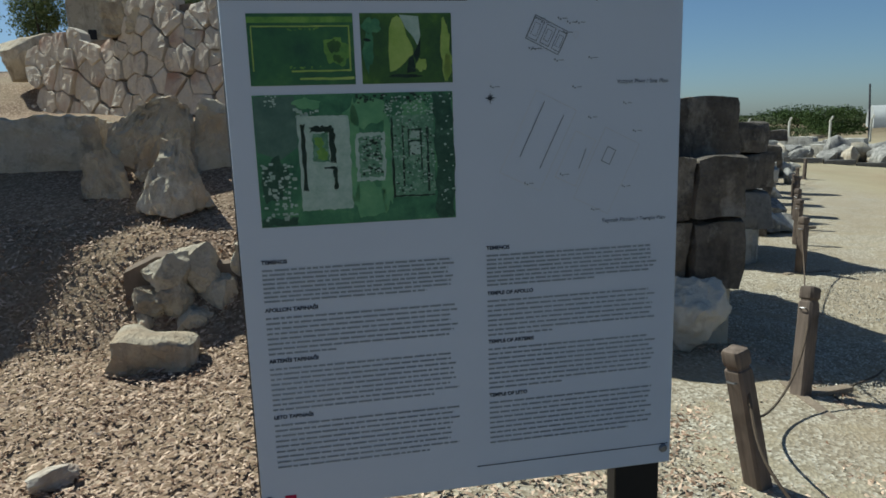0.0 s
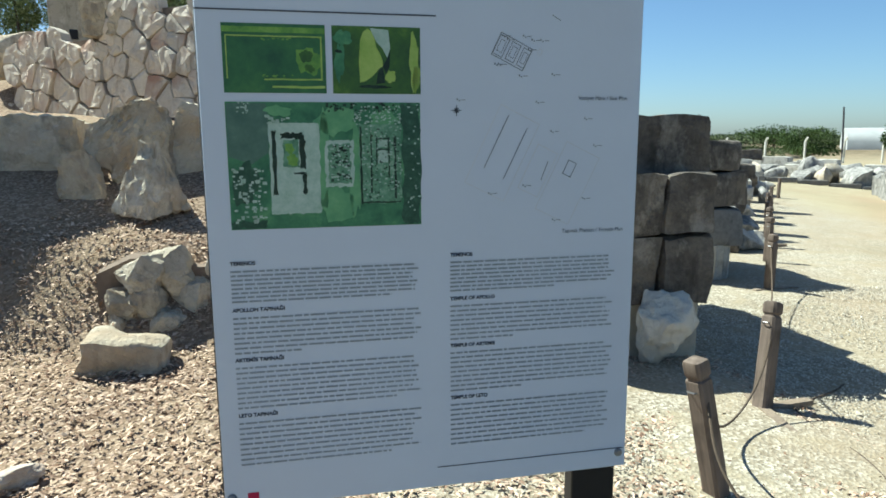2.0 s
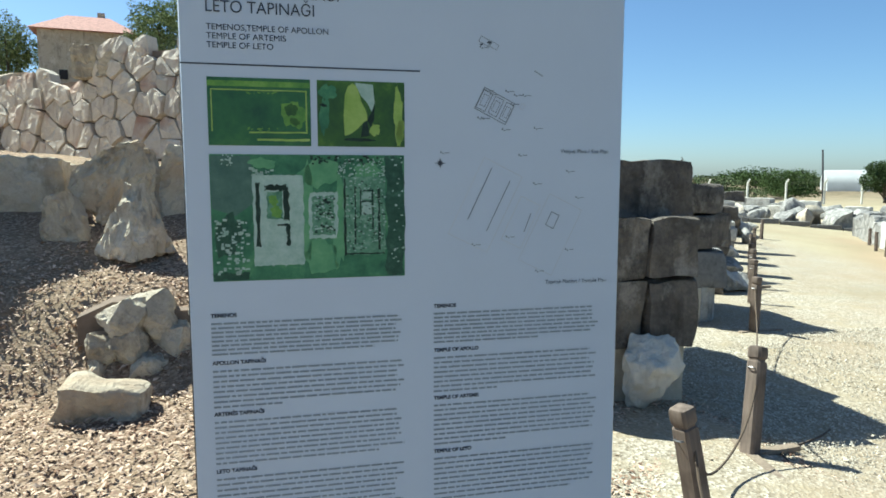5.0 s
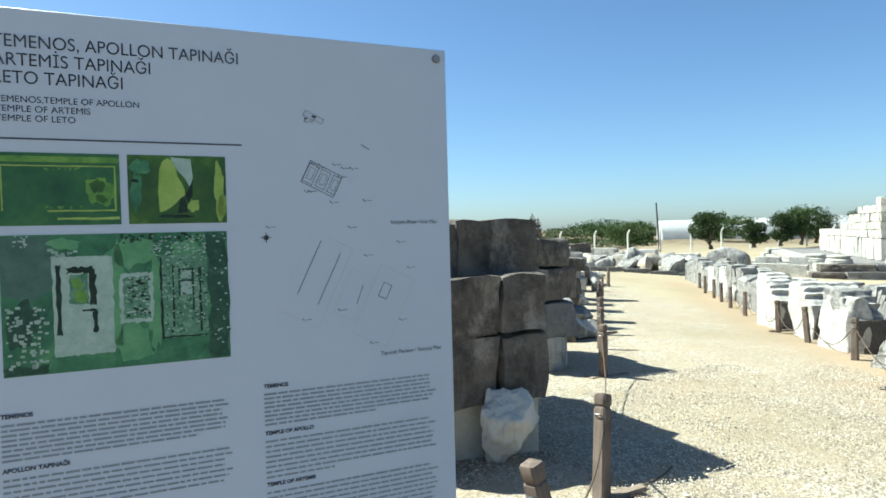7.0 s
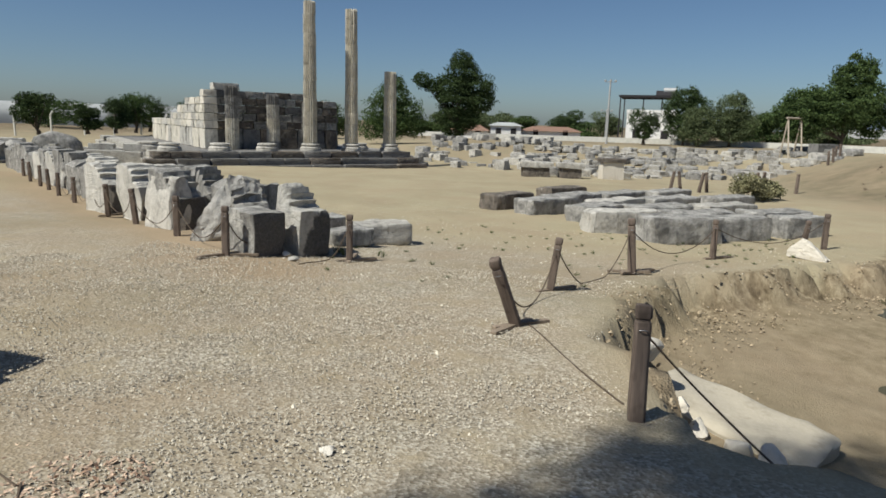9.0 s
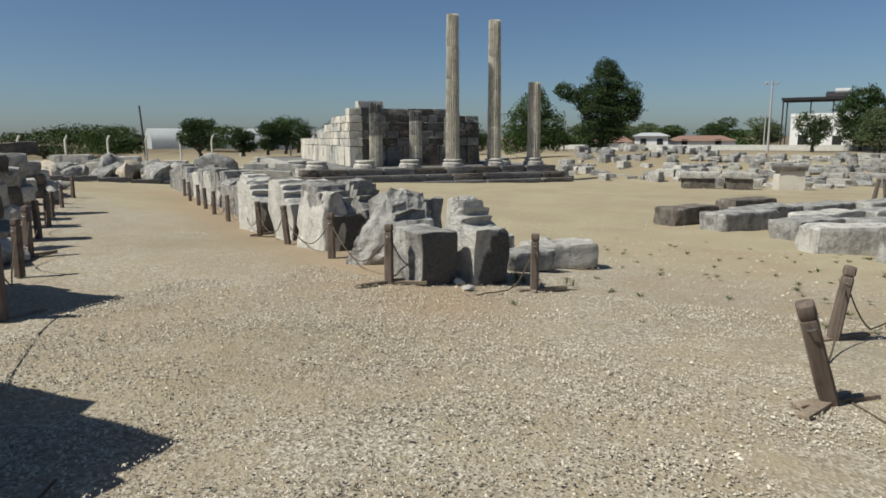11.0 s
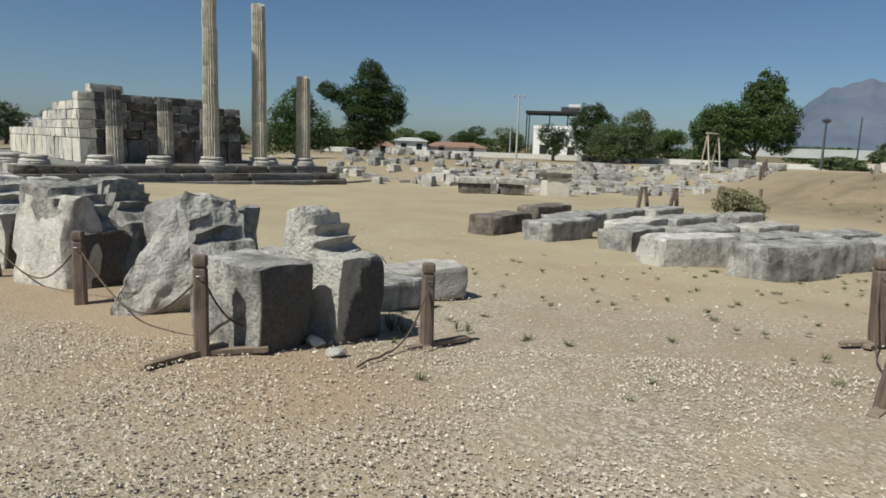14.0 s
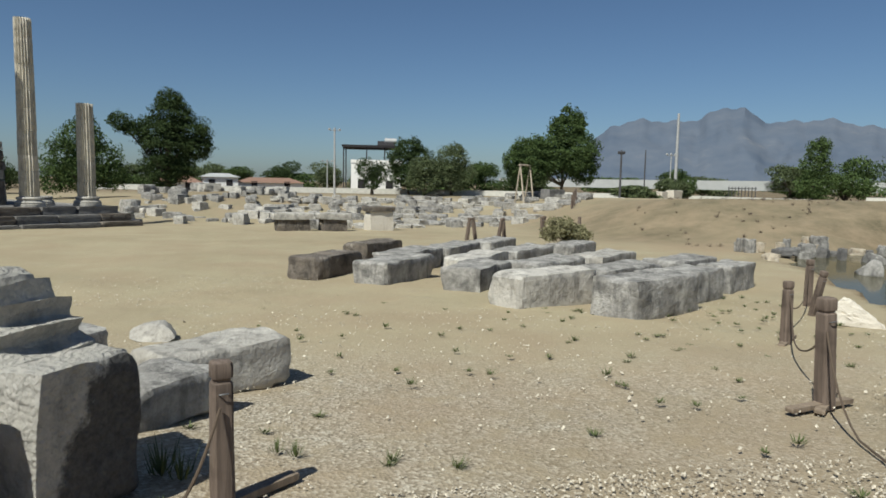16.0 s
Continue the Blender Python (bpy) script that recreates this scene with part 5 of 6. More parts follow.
for u, z in ((0.77, 1.89), (0.785, 1.775), (0.80, 1.765), (0.845, 1.775), (0.87, 1.765), (0.895, 1.765), (0.765, 1.70), (0.775, 1.70), (0.835, 1.67), (0.93, 1.675), (0.66, 1.605), (0.885, 1.6), (1.03, 1.555), (0.93, 1.52), (0.75, 1.35), (0.85, 1.37), (1.06, 1.48), (1.03, 1.33), (0.94, 1.27), (0.86, 1.74)):
    ticks += [(u, z, u + 0.004, z + 0.005), (u + 0.006, z - 0.003, u + 0.010, z + 0.001), (u + 0.013, z, u + 0.026, z + 0.002)]
tagged(sheet("plan_marks", ticks, ink_soft, 0.0015, "tiny printed plan marks"), kind="stuff")

# ---- the bank with the rubble wall ----
WA, WB = Vector((-4.42, 12.42, 0)), Vector((0.58, 8.22, 0))


def clip_half(poly, mx, mz, nx, nz):
    """The part of a polygon on the side of (mx, mz) away from (nx, nz)."""
    out = []
    for k, (x0, z0) in enumerate(poly):
        x1, z1 = poly[(k + 1) % len(poly)]
        d0, d1 = (x0 - mx) * nx + (z0 - mz) * nz, (x1 - mx) * nx + (z1 - mz) * nz
        if d0 <= 0:
            out.append((x0, z0))
        if d0 * d1 < 0:
            t = d0 / (d0 - d1)
            out.append((x0 + t * (x1 - x0), z0 + t * (z1 - z0)))
    return out


def wall_cells(length, tall, size, rr):
    """Close-fitting polygons over a wall's face, from jittered seeds."""
    seeds = []
    rows = max(1, round(tall / size))
    for j in range(-1, rows + 1):
        n = round(length / (size * 1.12))
        for i in range(-1, n + 1):
            seeds.append(((i + 0.5 + 0.5 * (j % 2) + rr.uniform(-0.42, 0.42)) * length / n, (j + 0.5 + rr.uniform(-0.38, 0.38)) * tall / rows))
    cells = []
    for k, (x, z) in enumerate(seeds):
        if not (0 < x < length and -0.5 * size < z < tall):
            continue
        poly = [(x - size * 1.3, z - size * 1.3), (x + size * 1.3, z - size * 1.3), (x + size * 1.3, z + size * 1.3), (x - size * 1.3, z + size * 1.3)]
        for q, (u, w) in enumerate(seeds):
            if q != k and abs(u - x) < size * 2.6 and abs(w - z) < size * 2.6:
                poly = clip_half(poly, (x + u) / 2, (z + w) / 2, u - x, w - z)
        if len(poly) > 2:
            cells.append((x, z, poly))
    return cells


def wall_stone(poly, cx, cz, rr):
    """One rough stone with the given outline, its face looking to -y."""
    bm = bmesh.new()
    pts = []
    for k, (x, z) in enumerate(poly):
        x1, z1 = poly[(k + 1) % len(poly)]
        pts.append((x - cx, z - cz))
        if math.hypot(x1 - x, z1 - z) > 0.12:
            pts.append(((x + x1) / 2 - cx + rr.uniform(-0.008, 0.008), (z + z1) / 2 - cz + rr.uniform(-0.008, 0.008)))
    n = len(pts)
    big = max(math.hypot(*p) for p in pts)
    rings = []
    for shrink, y in ((0.975, 0.16), (0.975, -0.012), (0.945, -0.028), (0.6, -0.034)):
        ring = []
        for x, z in pts:
            k = shrink * (1 - 0.06 * (math.hypot(x, z) / big) ** 4)
            e = 0.009 if y < -0.02 else 0.0
            ring.append(bm.verts.new((x * k + rr.uniform(-e, e), y + rr.uniform(-e, e) * 1.3, z * k + rr.uniform(-e, e))))
        rings.append(ring)
    c = bm.verts.new((0, -0.038 + rr.uniform(-0.012, 0.012), 0))
    for p, q in zip(rings, rings[1:]):
        for k in range(n):
            bm.faces.new((p[k], p[(k + 1) % n], q[(k + 1) % n], q[k]))
    for k in range(n):
        bm.faces.new((rings[-1][k], rings[-1][(k + 1) % n], c))
    bmesh.ops.recalc_face_normals(bm, faces=bm.faces[:])
    return bm


def rubble_wall(name, label, a, b, z_at, h_at, size, seed, thick=0.5, batter=0.0, rough=False):
    ob = thing(name, label, "wall", Matrix.Identity(4), kind="structure")
    d = (b - a)
    length, ang = d.length, math.atan2(d.y, d.x)
    rr = random.Random(seed)
    n = int(length / 0.25) + 1
    # mortar core, set back behind the stones
    bm = bmesh.new()
    vs = []
    nrm = Vector((-d.y, d.x, 0)).normalized()
    for i in range(n + 1):
        t = i / n
        p = a + d * t
        lo_z, hi_z = z_at(t) - 0.4, z_at(t) + h_at(t) - 0.1
        vs.append([bm.verts.new((p + nrm * o + Vector((0, 0, z)))) for o, z in ((0.05, lo_z), (0.05 + batter * h_at(t), hi_z), (thick + 0.2, hi_z), (thick + 0.2, lo_z))])
    for p, q in zip(vs, vs[1:]):
        for k in range(4):
            bm.faces.new((p[k], p[(k + 1) % 4], q[(k + 1) % 4], q[k]))
    bm.faces.new(vs[0])
    bm.faces.new(vs[-1][::-1])
    bmesh.ops.recalc_face_normals(bm, faces=bm.faces[:])
    part("core", bm, core_mat, ob, "dusty earth-coloured mortar core")
    tall = max(h_at(k / 20) for k in range(21)) + size * 0.4
    for x, z, poly in wall_cells(length, tall, size, rr):
        t = x / length
        if z > h_at(t) - 0.02:
            continue
        p = a + d * t + nrm * (rr.uniform(-0.035, 0.02) + batter * z)
        bm = wall_stone(poly, x, z, rr)
        if rough:
            bm.free()
            wide, tall_ = max(q[0] for q in poly) - min(q[0] for q in poly), max(q[1] for q in poly) - min(q[1] for q in poly)
            pts = []
            for k in range(15):
                d3 = Vector((rr.gauss(0, 1), rr.gauss(0, 1), rr.gauss(0, 1))).normalized()
                big = max(abs(c) for c in d3)
                d3 *= 0.5 * (0.55 + 0.45 / big)
                pts.append((d3.x * wide * 1.25, 0.08 + d3.y * 0.45, d3.z * tall_ * 1.25))
            bm = hewn(pts, rr.randrange(900), 0.022, 7, 0.02)
        part("stone", bm, boulder_stone if rough else warm_stone, ob, "", Matrix.Translation((p.x, p.y, z_at(t) + z)) @ Matrix.Rotation(ang, 4, "Z") @ Matrix.Rotation(-math.atan(batter) + rr.uniform(-0.06, 0.06), 4, "X") @ Matrix.Rotation(rr.uniform(-0.06, 0.06), 4, "Z"), rough)
    return ob


core_mat = plain("dusty_mortar", (0.17, 0.13, 0.10), 0.95, vary=0.25, scale=12)
rubble_wall("wall_rubble_terrace", "dry rubble terrace wall of pale polygonal stones", WA, WB, lambda t: 1.72 + 0.1 * t, lambda t: 1.36 if t < 0.40 else 1.70 - 0.3 * (t - 0.4), 0.29, 5, batter=0.1)
rubble_wall("wall_rubble_edge", "low crumbling rubble edge holding the bank", Vector((-1.28, 4.78, 0)), Vector((0.3, 4.95, 0)), lambda t: -0.28, lambda t: 0.95 + 0.08 * math.sin(9 * t) + 0.14 * t, 0.23, 6, batter=0.1, rough=True)
# unseen plain wall beside the terrace, added to cast shade on the bank
r = random.Random(2)
side = thing("wall_shade_caster", "unseen plain block wall added to shade the bank", "wall", Matrix.Identity(4), kind="structure")
part("body", worn_block(4.6, 0.5, 5.0, 5, 0.03, 5), boulder_stone, side, "", Matrix.Translation((-5.5, 7.12, 0.0)) @ Matrix.Rotation(radians(30), 4, "Z"))


def rock(x, y, w, d, h, turn, seed, mat, label, sink=0.06, tilt=(0, 0), z=None, sub=5):
    m = on_ground(x, y, turn, sink, tilt)
    if z is not None:
        m.translation.z = z
    solo("boulder", boulder(w, d, h, seed, 0.3, sub, 0.36), mat, label, "boulder", m, "boulders on the bank")


def hewn_rock(name, x, y, z, corners, seed, label, rough=0.03, pits=0.0):
    solo(name, hewn(corners, seed, rough, 15, pits), boulder_stone, label, "boulder", Matrix.Translation((x, y, z)), "boulders on the bank")


hewn_rock("boulder", -1.35, 6.5, 1.0, [(-0.38, 0.0, 0.60), (-0.36, -0.05, 0.46), (-0.08, 0.0, 0.80), (0.2, 0.02, 0.90), (0.34, 0.05, 0.78), (0.36, -0.02, 0.45), (-0.14, -0.08, 0.16), (0.05, -0.05, -0.1), (0.4, 0.0, -0.1), (0.2, 0.5, 0.80), (-0.3, 0.5, 0.55), (0.0, 0.5, -0.1), (0.42, 0.5, 0.4)], 12,
          "large pale limestone boulder leaning on the bank", 0.04, 0.03)
hewn_rock("pointed_rock", -1.07, 5.85, 0.86, [(-0.31, -0.12, 0.06), (0.31, -0.1, 0.08), (0.02, -0.24, 0.0), (-0.24, 0.22, 0.0), (0.26, 0.24, 0.0), (-0.06, 0.0, 0.64), (0.09, 0.0, 0.65), (0.03, 0.14, 0.62), (0.2, -0.04, 0.36)], 3,
          "pointed triangular limestone rock on the bank", 0.025, 0.05)
hewn_rock("boulder", -1.68, 6.1, 0.94, [(-0.19, 0.0, 0.2), (-0.12, 0.0, 0.46), (0.04, 0.02, 0.5), (0.2, -0.03, 0.08), (0.14, -0.05, -0.05), (-0.15, -0.05, -0.05), (-0.1, 0.35, 0.4), (0.15, 0.35, 0.0), (0.08, 0.3, 0.42)], 23,
          "narrow grey rock wedged between boulders", 0.025, 0.02)
hewn_rock("boulder", -0.78, 6.7, 1.0, [(-0.24, -0.05, 0.62), (-0.12, 0.0, 0.86), (0.06, 0.05, 0.70), (0.3, 0.0, 0.74), (0.36, 0.0, 0.0), (-0.28, -0.1, 0.0), (-0.1, 0.45, 0.76), (0.3, 0.5, 0.6), (0.2, 0.5, 0.0)], 29,
          "pale boulder behind a pointed rock", 0.035, 0.02)
hewn_rock("boulder", -2.25, 6.85, 1.05, [(-0.6, -0.05, 0.66), (-0.1, -0.08, 0.70), (0.40, -0.05, 0.66), (0.44, -0.08, 0.05), (-0.6, -0.12, 0.0), (0.1, -0.16, 0.3), (-0.6, 0.5, 0.6), (0.38, 0.5, 0.62), (0.3, 0.5, 0.0), (-0.5, 0.5, 0.0)], 17,
          "shaded grey boulder on the bank", 0.03, 0.015)
rock(-3.4, 6.5, 0.9, 0.6, 0.7, 2.0, 37, boulder_stone, "shaded boulder on the leafy bank")
solo("squared_stone", worn_block(0.48, 0.3, 0.32, 47, 0.06, 8, 1.0), boulder_stone, "squared tan stone half buried in leaf litter", "stone", on_ground(-1.05, 4.35, -0.15, 0.14, (0.0, 0.18)))
rock(-1.2, 3.1, 0.22, 0.16, 0.1, 0.4, 48, warm_stone, "small tan stone in the litter", 0.02)
hewn_rock("boulder", -2.62, 10.95, 3.02, [(-0.2, 0, 0), (0.16, 0, 0), (-0.19, 0, 0.46), (0.13, 0, 0.49), (-0.2, 0.4, 0), (0.16, 0.4, 0), (-0.15, 0.4, 0.45), (0.12, 0.4, 0.46)], 130, "upright pale block set on top of the terrace wall", 0.03)
hewn_rock("boulder", -2.25, 10.7, 3.0, [(-0.2, 0, 0), (0.2, 0, 0), (-0.15, 0, 0.22), (0.02, 0, 0.40), (0.16, 0, 0.22), (0, 0.3, 0.35), (-0.15, 0.3, 0), (0.18, 0.3, 0)], 131, "rounded pale stone set on top of the terrace wall", 0.03)
rock(-4.3, 13.2, 1.6, 0.9, 0.75, 0.4, 141, boulder_stone, "grey boulder behind the terrace wall", 0, (0, 0), 2.5, 4)

# ---- trees and plants ----


def leaf_cloud(name, blobs, count, size, mat, seed, droop=0.0, hollow=0.55):
    """Leaf quads over uneven blobs of (x, y, z, rx, ry, rz), denser towards their outside, with gaps."""
    g = np.random.default_rng(seed)
    vol = np.array([b[3] * b[4] * b[5] for b in blobs]) ** 0.7
    count = int(count * 2.4)
    pick = g.choice(len(blobs), count, p=vol / vol.sum())
    bl = np.array(blobs)[pick]
    d = g.normal(size=(count, 3))
    d /= np.linalg.norm(d, axis=1)[:, None]
    rad = hollow + (1 - hollow) * g.random(count) ** 0.6
    lumps = 1 + 0.22 * np.sin(5 * d[:, 0] + 3 * pick) * np.sin(4 * d[:, 1] + pick) + 0.16 * np.sin(9 * d[:, 2] + 7 * d[:, 0])
    c = bl[:, :3] + d * bl[:, 3:] * (rad * lumps)[:, None]
    c[:, 2] -= droop * g.random(count)
    gap = np.sin(2.7 * c[:, 0] / bl[:, 3] + seed) * np.sin(3.1 * c[:, 2] / bl[:, 5]) * np.sin(2.3 * c[:, 1] / bl[:, 4] + 1)
    c = c[gap < 0.5]
    n = len(c)
    size = size * 0.58
    a, b = g.normal(size=(n, 3)), g.normal(size=(n, 3))
    a /= np.linalg.norm(a, axis=1)[:, None]
    b -= a * np.sum(a * b, axis=1)[:, None]
    b /= np.linalg.norm(b, axis=1)[:, None]
    s = size * g.uniform(0.6, 1.3, n)[:, None]
    v = np.stack([c - a * s * 0.5, c + b * s * 0.28, c + a * s * 0.5, c - b * s * 0.28], 1).reshape(-1, 3)
    f = np.arange(n * 4).reshape(-1, 4)
    me = bpy.data.meshes.new(name)
    me.from_pydata(v.tolist(), [], f.tolist())
    me.materials.append(mat)
    return me


def tree(x, y, h, w, label, mat, seed, trunk=0.25, leaves=5000, blobs=None, base=None, size=0.3, name="tree", trunk_r=0.16, group="distant trees"):
    r = random.Random(seed)
    z0 = gz(x, y) if base is None else base
    ob = thing(name, label, "tree" if name != "bush" else "bush", Matrix.Translation((x, y, z0 - 0.05)) @ Matrix.Rotation(r.uniform(0, 6), 4, "Z") if blobs is None else Matrix.Translation((x, y, z0 - 0.05)), group)
    t = trunk * h
    top = Vector((r.uniform(-0.2, 0.2), r.uniform(-0.2, 0.2), t))
    pts = [(0, 0, 0), (0.03, 0.02, t * 0.5), top, top + Vector((0.1, 0.05, (h - t) * 0.45))]
    part("trunk", tube(pts, [trunk_r * 1.3, trunk_r, trunk_r * 0.85, trunk_r * 0.3], 8), trunk_wood, ob, "brown bark trunk")
    if blobs is None:
        blobs = []
        for k in range(9):
            a, q = r.uniform(0, 6.28), r.random() ** 0.6
            zz = t + (h - t) * r.uniform(0.15, 0.8)
            fall = 1 - 0.7 * abs((zz - t) / (h - t) - 0.4)
            blobs.append((0.32 * w * q * math.cos(a) * fall, 0.32 * w * q * math.sin(a) * fall, zz, 0.24 * w * r.uniform(0.7, 1.1), 0.24 * w * r.uniform(0.7, 1.1), 0.19 * (h - t) * r.uniform(0.8, 1.3)))
    for k, bb in enumerate(blobs[:6]):
        part("limb", tube([top - Vector((0, 0, 0.1 * t)), Vector((bb[0] * 0.5, bb[1] * 0.5, (t + bb[2]) / 2)), Vector(bb[:3])], [trunk_r * 0.5, trunk_r * 0.3, 0.02], 5), trunk_wood, ob)
    part("crown", leaf_cloud("crown", blobs, leaves, size, mat, seed), mat, ob, "leafy uneven crown")
    return ob


# across the view of the temple; sideways runs along (0.2, -0.98)
SIDE = Vector((0.2, -0.98, 0))


def sideways(items):
    return [(SIDE.x * u, SIDE.y * u, z, a, a, c) for u, z, a, c in items]


tree(67.3, 12.4, 9.1, 8.5, "large dark green tree with one long drooping limb", leaf_dark, 3, 0.2, 26000,
     sideways([(0.4, 6.9, 1.7, 1.5), (1.6, 5.6, 1.9, 1.4), (-0.9, 5.4, 1.8, 1.4), (0.3, 4.2, 2.2, 1.5), (-3.6, 6.2, 1.0, 0.75), (-2.6, 5.6, 0.9, 0.6), (2.3, 4.3, 1.5, 1.1), (0.2, 8.2, 1.1, 0.9), (-0.6, 2.6, 1.6, 1.0), (0.8, 2.4, 1.6, 1.0), (-0.4, 1.4, 1.2, 0.9)]), None, 0.27, trunk_r=0.3)
tree(62.0, 17.6, 6.6, 5.4, "mid-green bushy tree behind the temple", leaf_bright, 5, 0.1, 9000,
     sideways([(0, 4.6, 1.6, 1.4), (1.2, 3.2, 1.6, 1.3), (-1.2, 3.2, 1.6, 1.4), (0, 2.0, 2.0, 1.3), (1.9, 2.0, 1.3, 1.2), (-1.9, 1.6, 1.2, 1.1), (0.3, 5.8, 0.8, 0.7)]), -0.9, 0.3)
tree(58.7, -19.8, 7.7, 7, "broad green tree beside a timber swing", leaf_bright, 9, 0.14, 24000,
     sideways([(-3.0, 2.6, 1.6, 1.4), (-1.6, 3.4, 1.8, 1.5), (-3.6, 3.6, 1.3, 1.2), (-4.6, 2.8, 1.0, 1.0), (0.2, 3.6, 2.0, 1.7), (1.6, 3.8, 1.7, 1.7), (0.6, 5.6, 1.4, 1.3), (1.4, 6.3, 0.8, 1.0), (-0.6, 5.6, 0.8, 1.1), (0.3, 6.9, 0.5, 0.8), (-2.6, 4.0, 1.0, 1.0), (2.2, 2.4, 1.2, 1.2), (-4.0, 2.0, 1.0, 1.0)]), None, 0.3)
tree(84.5, -11.6, 7.2, 6, "dark poplar-like tree by a white house", leaf_dark, 11, 0.1, 8000,
     sideways([(0, 5.6, 1.6, 1.2), (-1, 4.0, 1.8, 1.5), (1.2, 4.4, 1.6, 1.4), (0, 2.2, 2.2, 1.5)]), -0.5, 0.34)
tree(83.6, -16.6, 6.4, 6, "rounded dusty olive tree", leaf_olive, 13, 0.1, 8000,
     sideways([(0, 4.2, 2.0, 1.6), (1.2, 2.6, 1.9, 1.5), (-1.2, 2.8, 1.9, 1.5), (0, 1.6, 2.2, 1.2), (0.3, 5.3, 1.1, 0.8)]), -0.4, 0.32)
tree(80.5, -12.6, 4.6, 4, "rounded dusty olive tree", leaf_olive, 14, 0.1, 5000, sideways([(0, 3.0, 1.7, 1.3), (0, 1.6, 1.9, 1.2)]), -0.5, 0.3)
tree(81.0, -6.8, 4.4, 3.6, "sparse young tree before a white house", leaf_dark, 15, 0.25, 2600, sideways([(-0.8, 2.8, 1.1, 1.2), (0.7, 2.4, 1.1, 1.2), (0, 1.4, 1.0, 0.8)]), -0.5, 0.3)
tree(52.0, -38.9, 5.9, 3.6, "green palm-like tree at the wall's gate", leaf_bright, 17, 0.12, 6000,
     sideways([(0, 4.4, 0.9, 1.0), (0, 3.2, 1.2, 1.1), (0.3, 2.0, 1.4, 1.1), (-0.6, 1.6, 1.2, 0.9), (0.5, 5.0, 0.7, 0.6)]), -0.4, 0.26)
tree(72.0, -40.0, 3.2, 4.2, "rounded green bush by a lamp post", leaf_bright, 19, 0.08, 3500, None, -0.1, 0.28, "bush")
for i, (x, y, h, w, m) in enumerate(((46, 41.8, 3.4, 3.8, leaf_dark), (50.5, 41.1, 2.5, 3.0, leaf_dark), (54.5, 41.5, 3.3, 4.0, leaf_dark), (58, 42, 3.6, 4.5, leaf_bright), (63, 44, 3.8, 5, leaf_dark), (41.5, 47, 2.6, 5.5, leaf_bright), (31, 49, 2.4, 6, leaf_olive), (68, 42, 3.4, 5, leaf_dark), (24, 44, 2.2, 5, leaf_olive))):
    tree(x, y, h, w, "dense dark green citrus tree by the greenhouses" if m is leaf_dark else "low green trees by the fence", m, 30 + i, 0.12, 4200, None, -0.35, 0.24)
for i, (x, y, h, w, m) in enumerate(((116, 3, 5.5, 7, leaf_dark), (108, -3, 4.2, 8, leaf_olive), (112, 12, 4.0, 7, leaf_olive), (104, 9, 3.4, 6, leaf_bright), (95, 16, 3.6, 7, leaf_olive), (100, -20, 5.2, 8, leaf_bright), (88, -22, 4.2, 7, leaf_bright), (84, -27, 3.6, 6, leaf_olive), (96, -30, 4, 9, leaf_dark), (120, -70, 4, 8, leaf_dark),
                                      (55.5, -53.4, 7.6, 8, leaf_dark), (50, -54, 5.6, 8, leaf_bright), (57, -47, 4.6, 7, leaf_bright), (48, -60, 6.6, 9, leaf_dark), (79, -60, 4.0, 6, leaf_olive), (66, -35, 2.6, 4, leaf_olive), (60, -27.5, 1.6, 5, leaf_olive), (122, 25, 4, 9, leaf_olive), (104, 30, 4.5, 9, leaf_olive), (90, 36, 4.5, 9, leaf_dark))):
    tree(x, y, h, w, "far green trees along the plain", m, 60 + i, 0.1, 4200, None, -0.5 if y > -50 else 0.3, 0.36)
for k in range(16):
    a = radians(-52 + 6.6 * k)
    q = 128 + 14 * math.sin(3 * k)
    tree(q * math.cos(a), q * math.sin(a), 3.4 + math.sin(2.3 * k), 13, "hazy tree line on the plain", leaf_olive if k % 2 else leaf_bright, 130 + k, 0.06, 3600, None, -0.8, 0.6)
tree(70, 27, 3.6, 4.5, "low dark tree behind the temple", leaf_dark, 91, 0.12, 3500, None, -0.8, 0.28)
tree(-3.9, 29.5, 4.9, 4.4, "light green tree on the slope behind the wall", leaf_light, 95, 0.3, 6500, None, 4.1, 0.17)
tree(-11.5, 25, 3.0, 4, "dark green shrubs beside the house", leaf_olive, 97, 0.12, 4500, None, 3.9, 0.17)
tree(7.9, 11.7, 2.4, 0.55, "bare dry shrub behind the ruined wall", leaf_dry, 99, 0.3, 1400, [(0, 0, 1.75, 0.24, 0.24, 0.35), (0.08, 0.05, 2.05, 0.16, 0.16, 0.28), (-0.08, 0, 1.9, 0.14, 0.14, 0.3)], None, 0.09, trunk_r=0.03)
tree(-11.0, 33.0, 4.4, 4.2, "grey-green shrubs beside the stone house", leaf_light, 98, 0.12, 4800, None, 4.2, 0.18)
for k in range(9):
    tree(9 + 7.5 * k, 66 + 5 * math.sin(2.1 * k), 2.9 + 0.7 * math.sin(3.3 * k), 10, "green trees along the far edge of the site", leaf_olive if k % 2 else leaf_bright, 160 + k, 0.08, 3200, None, -0.6, 0.36)
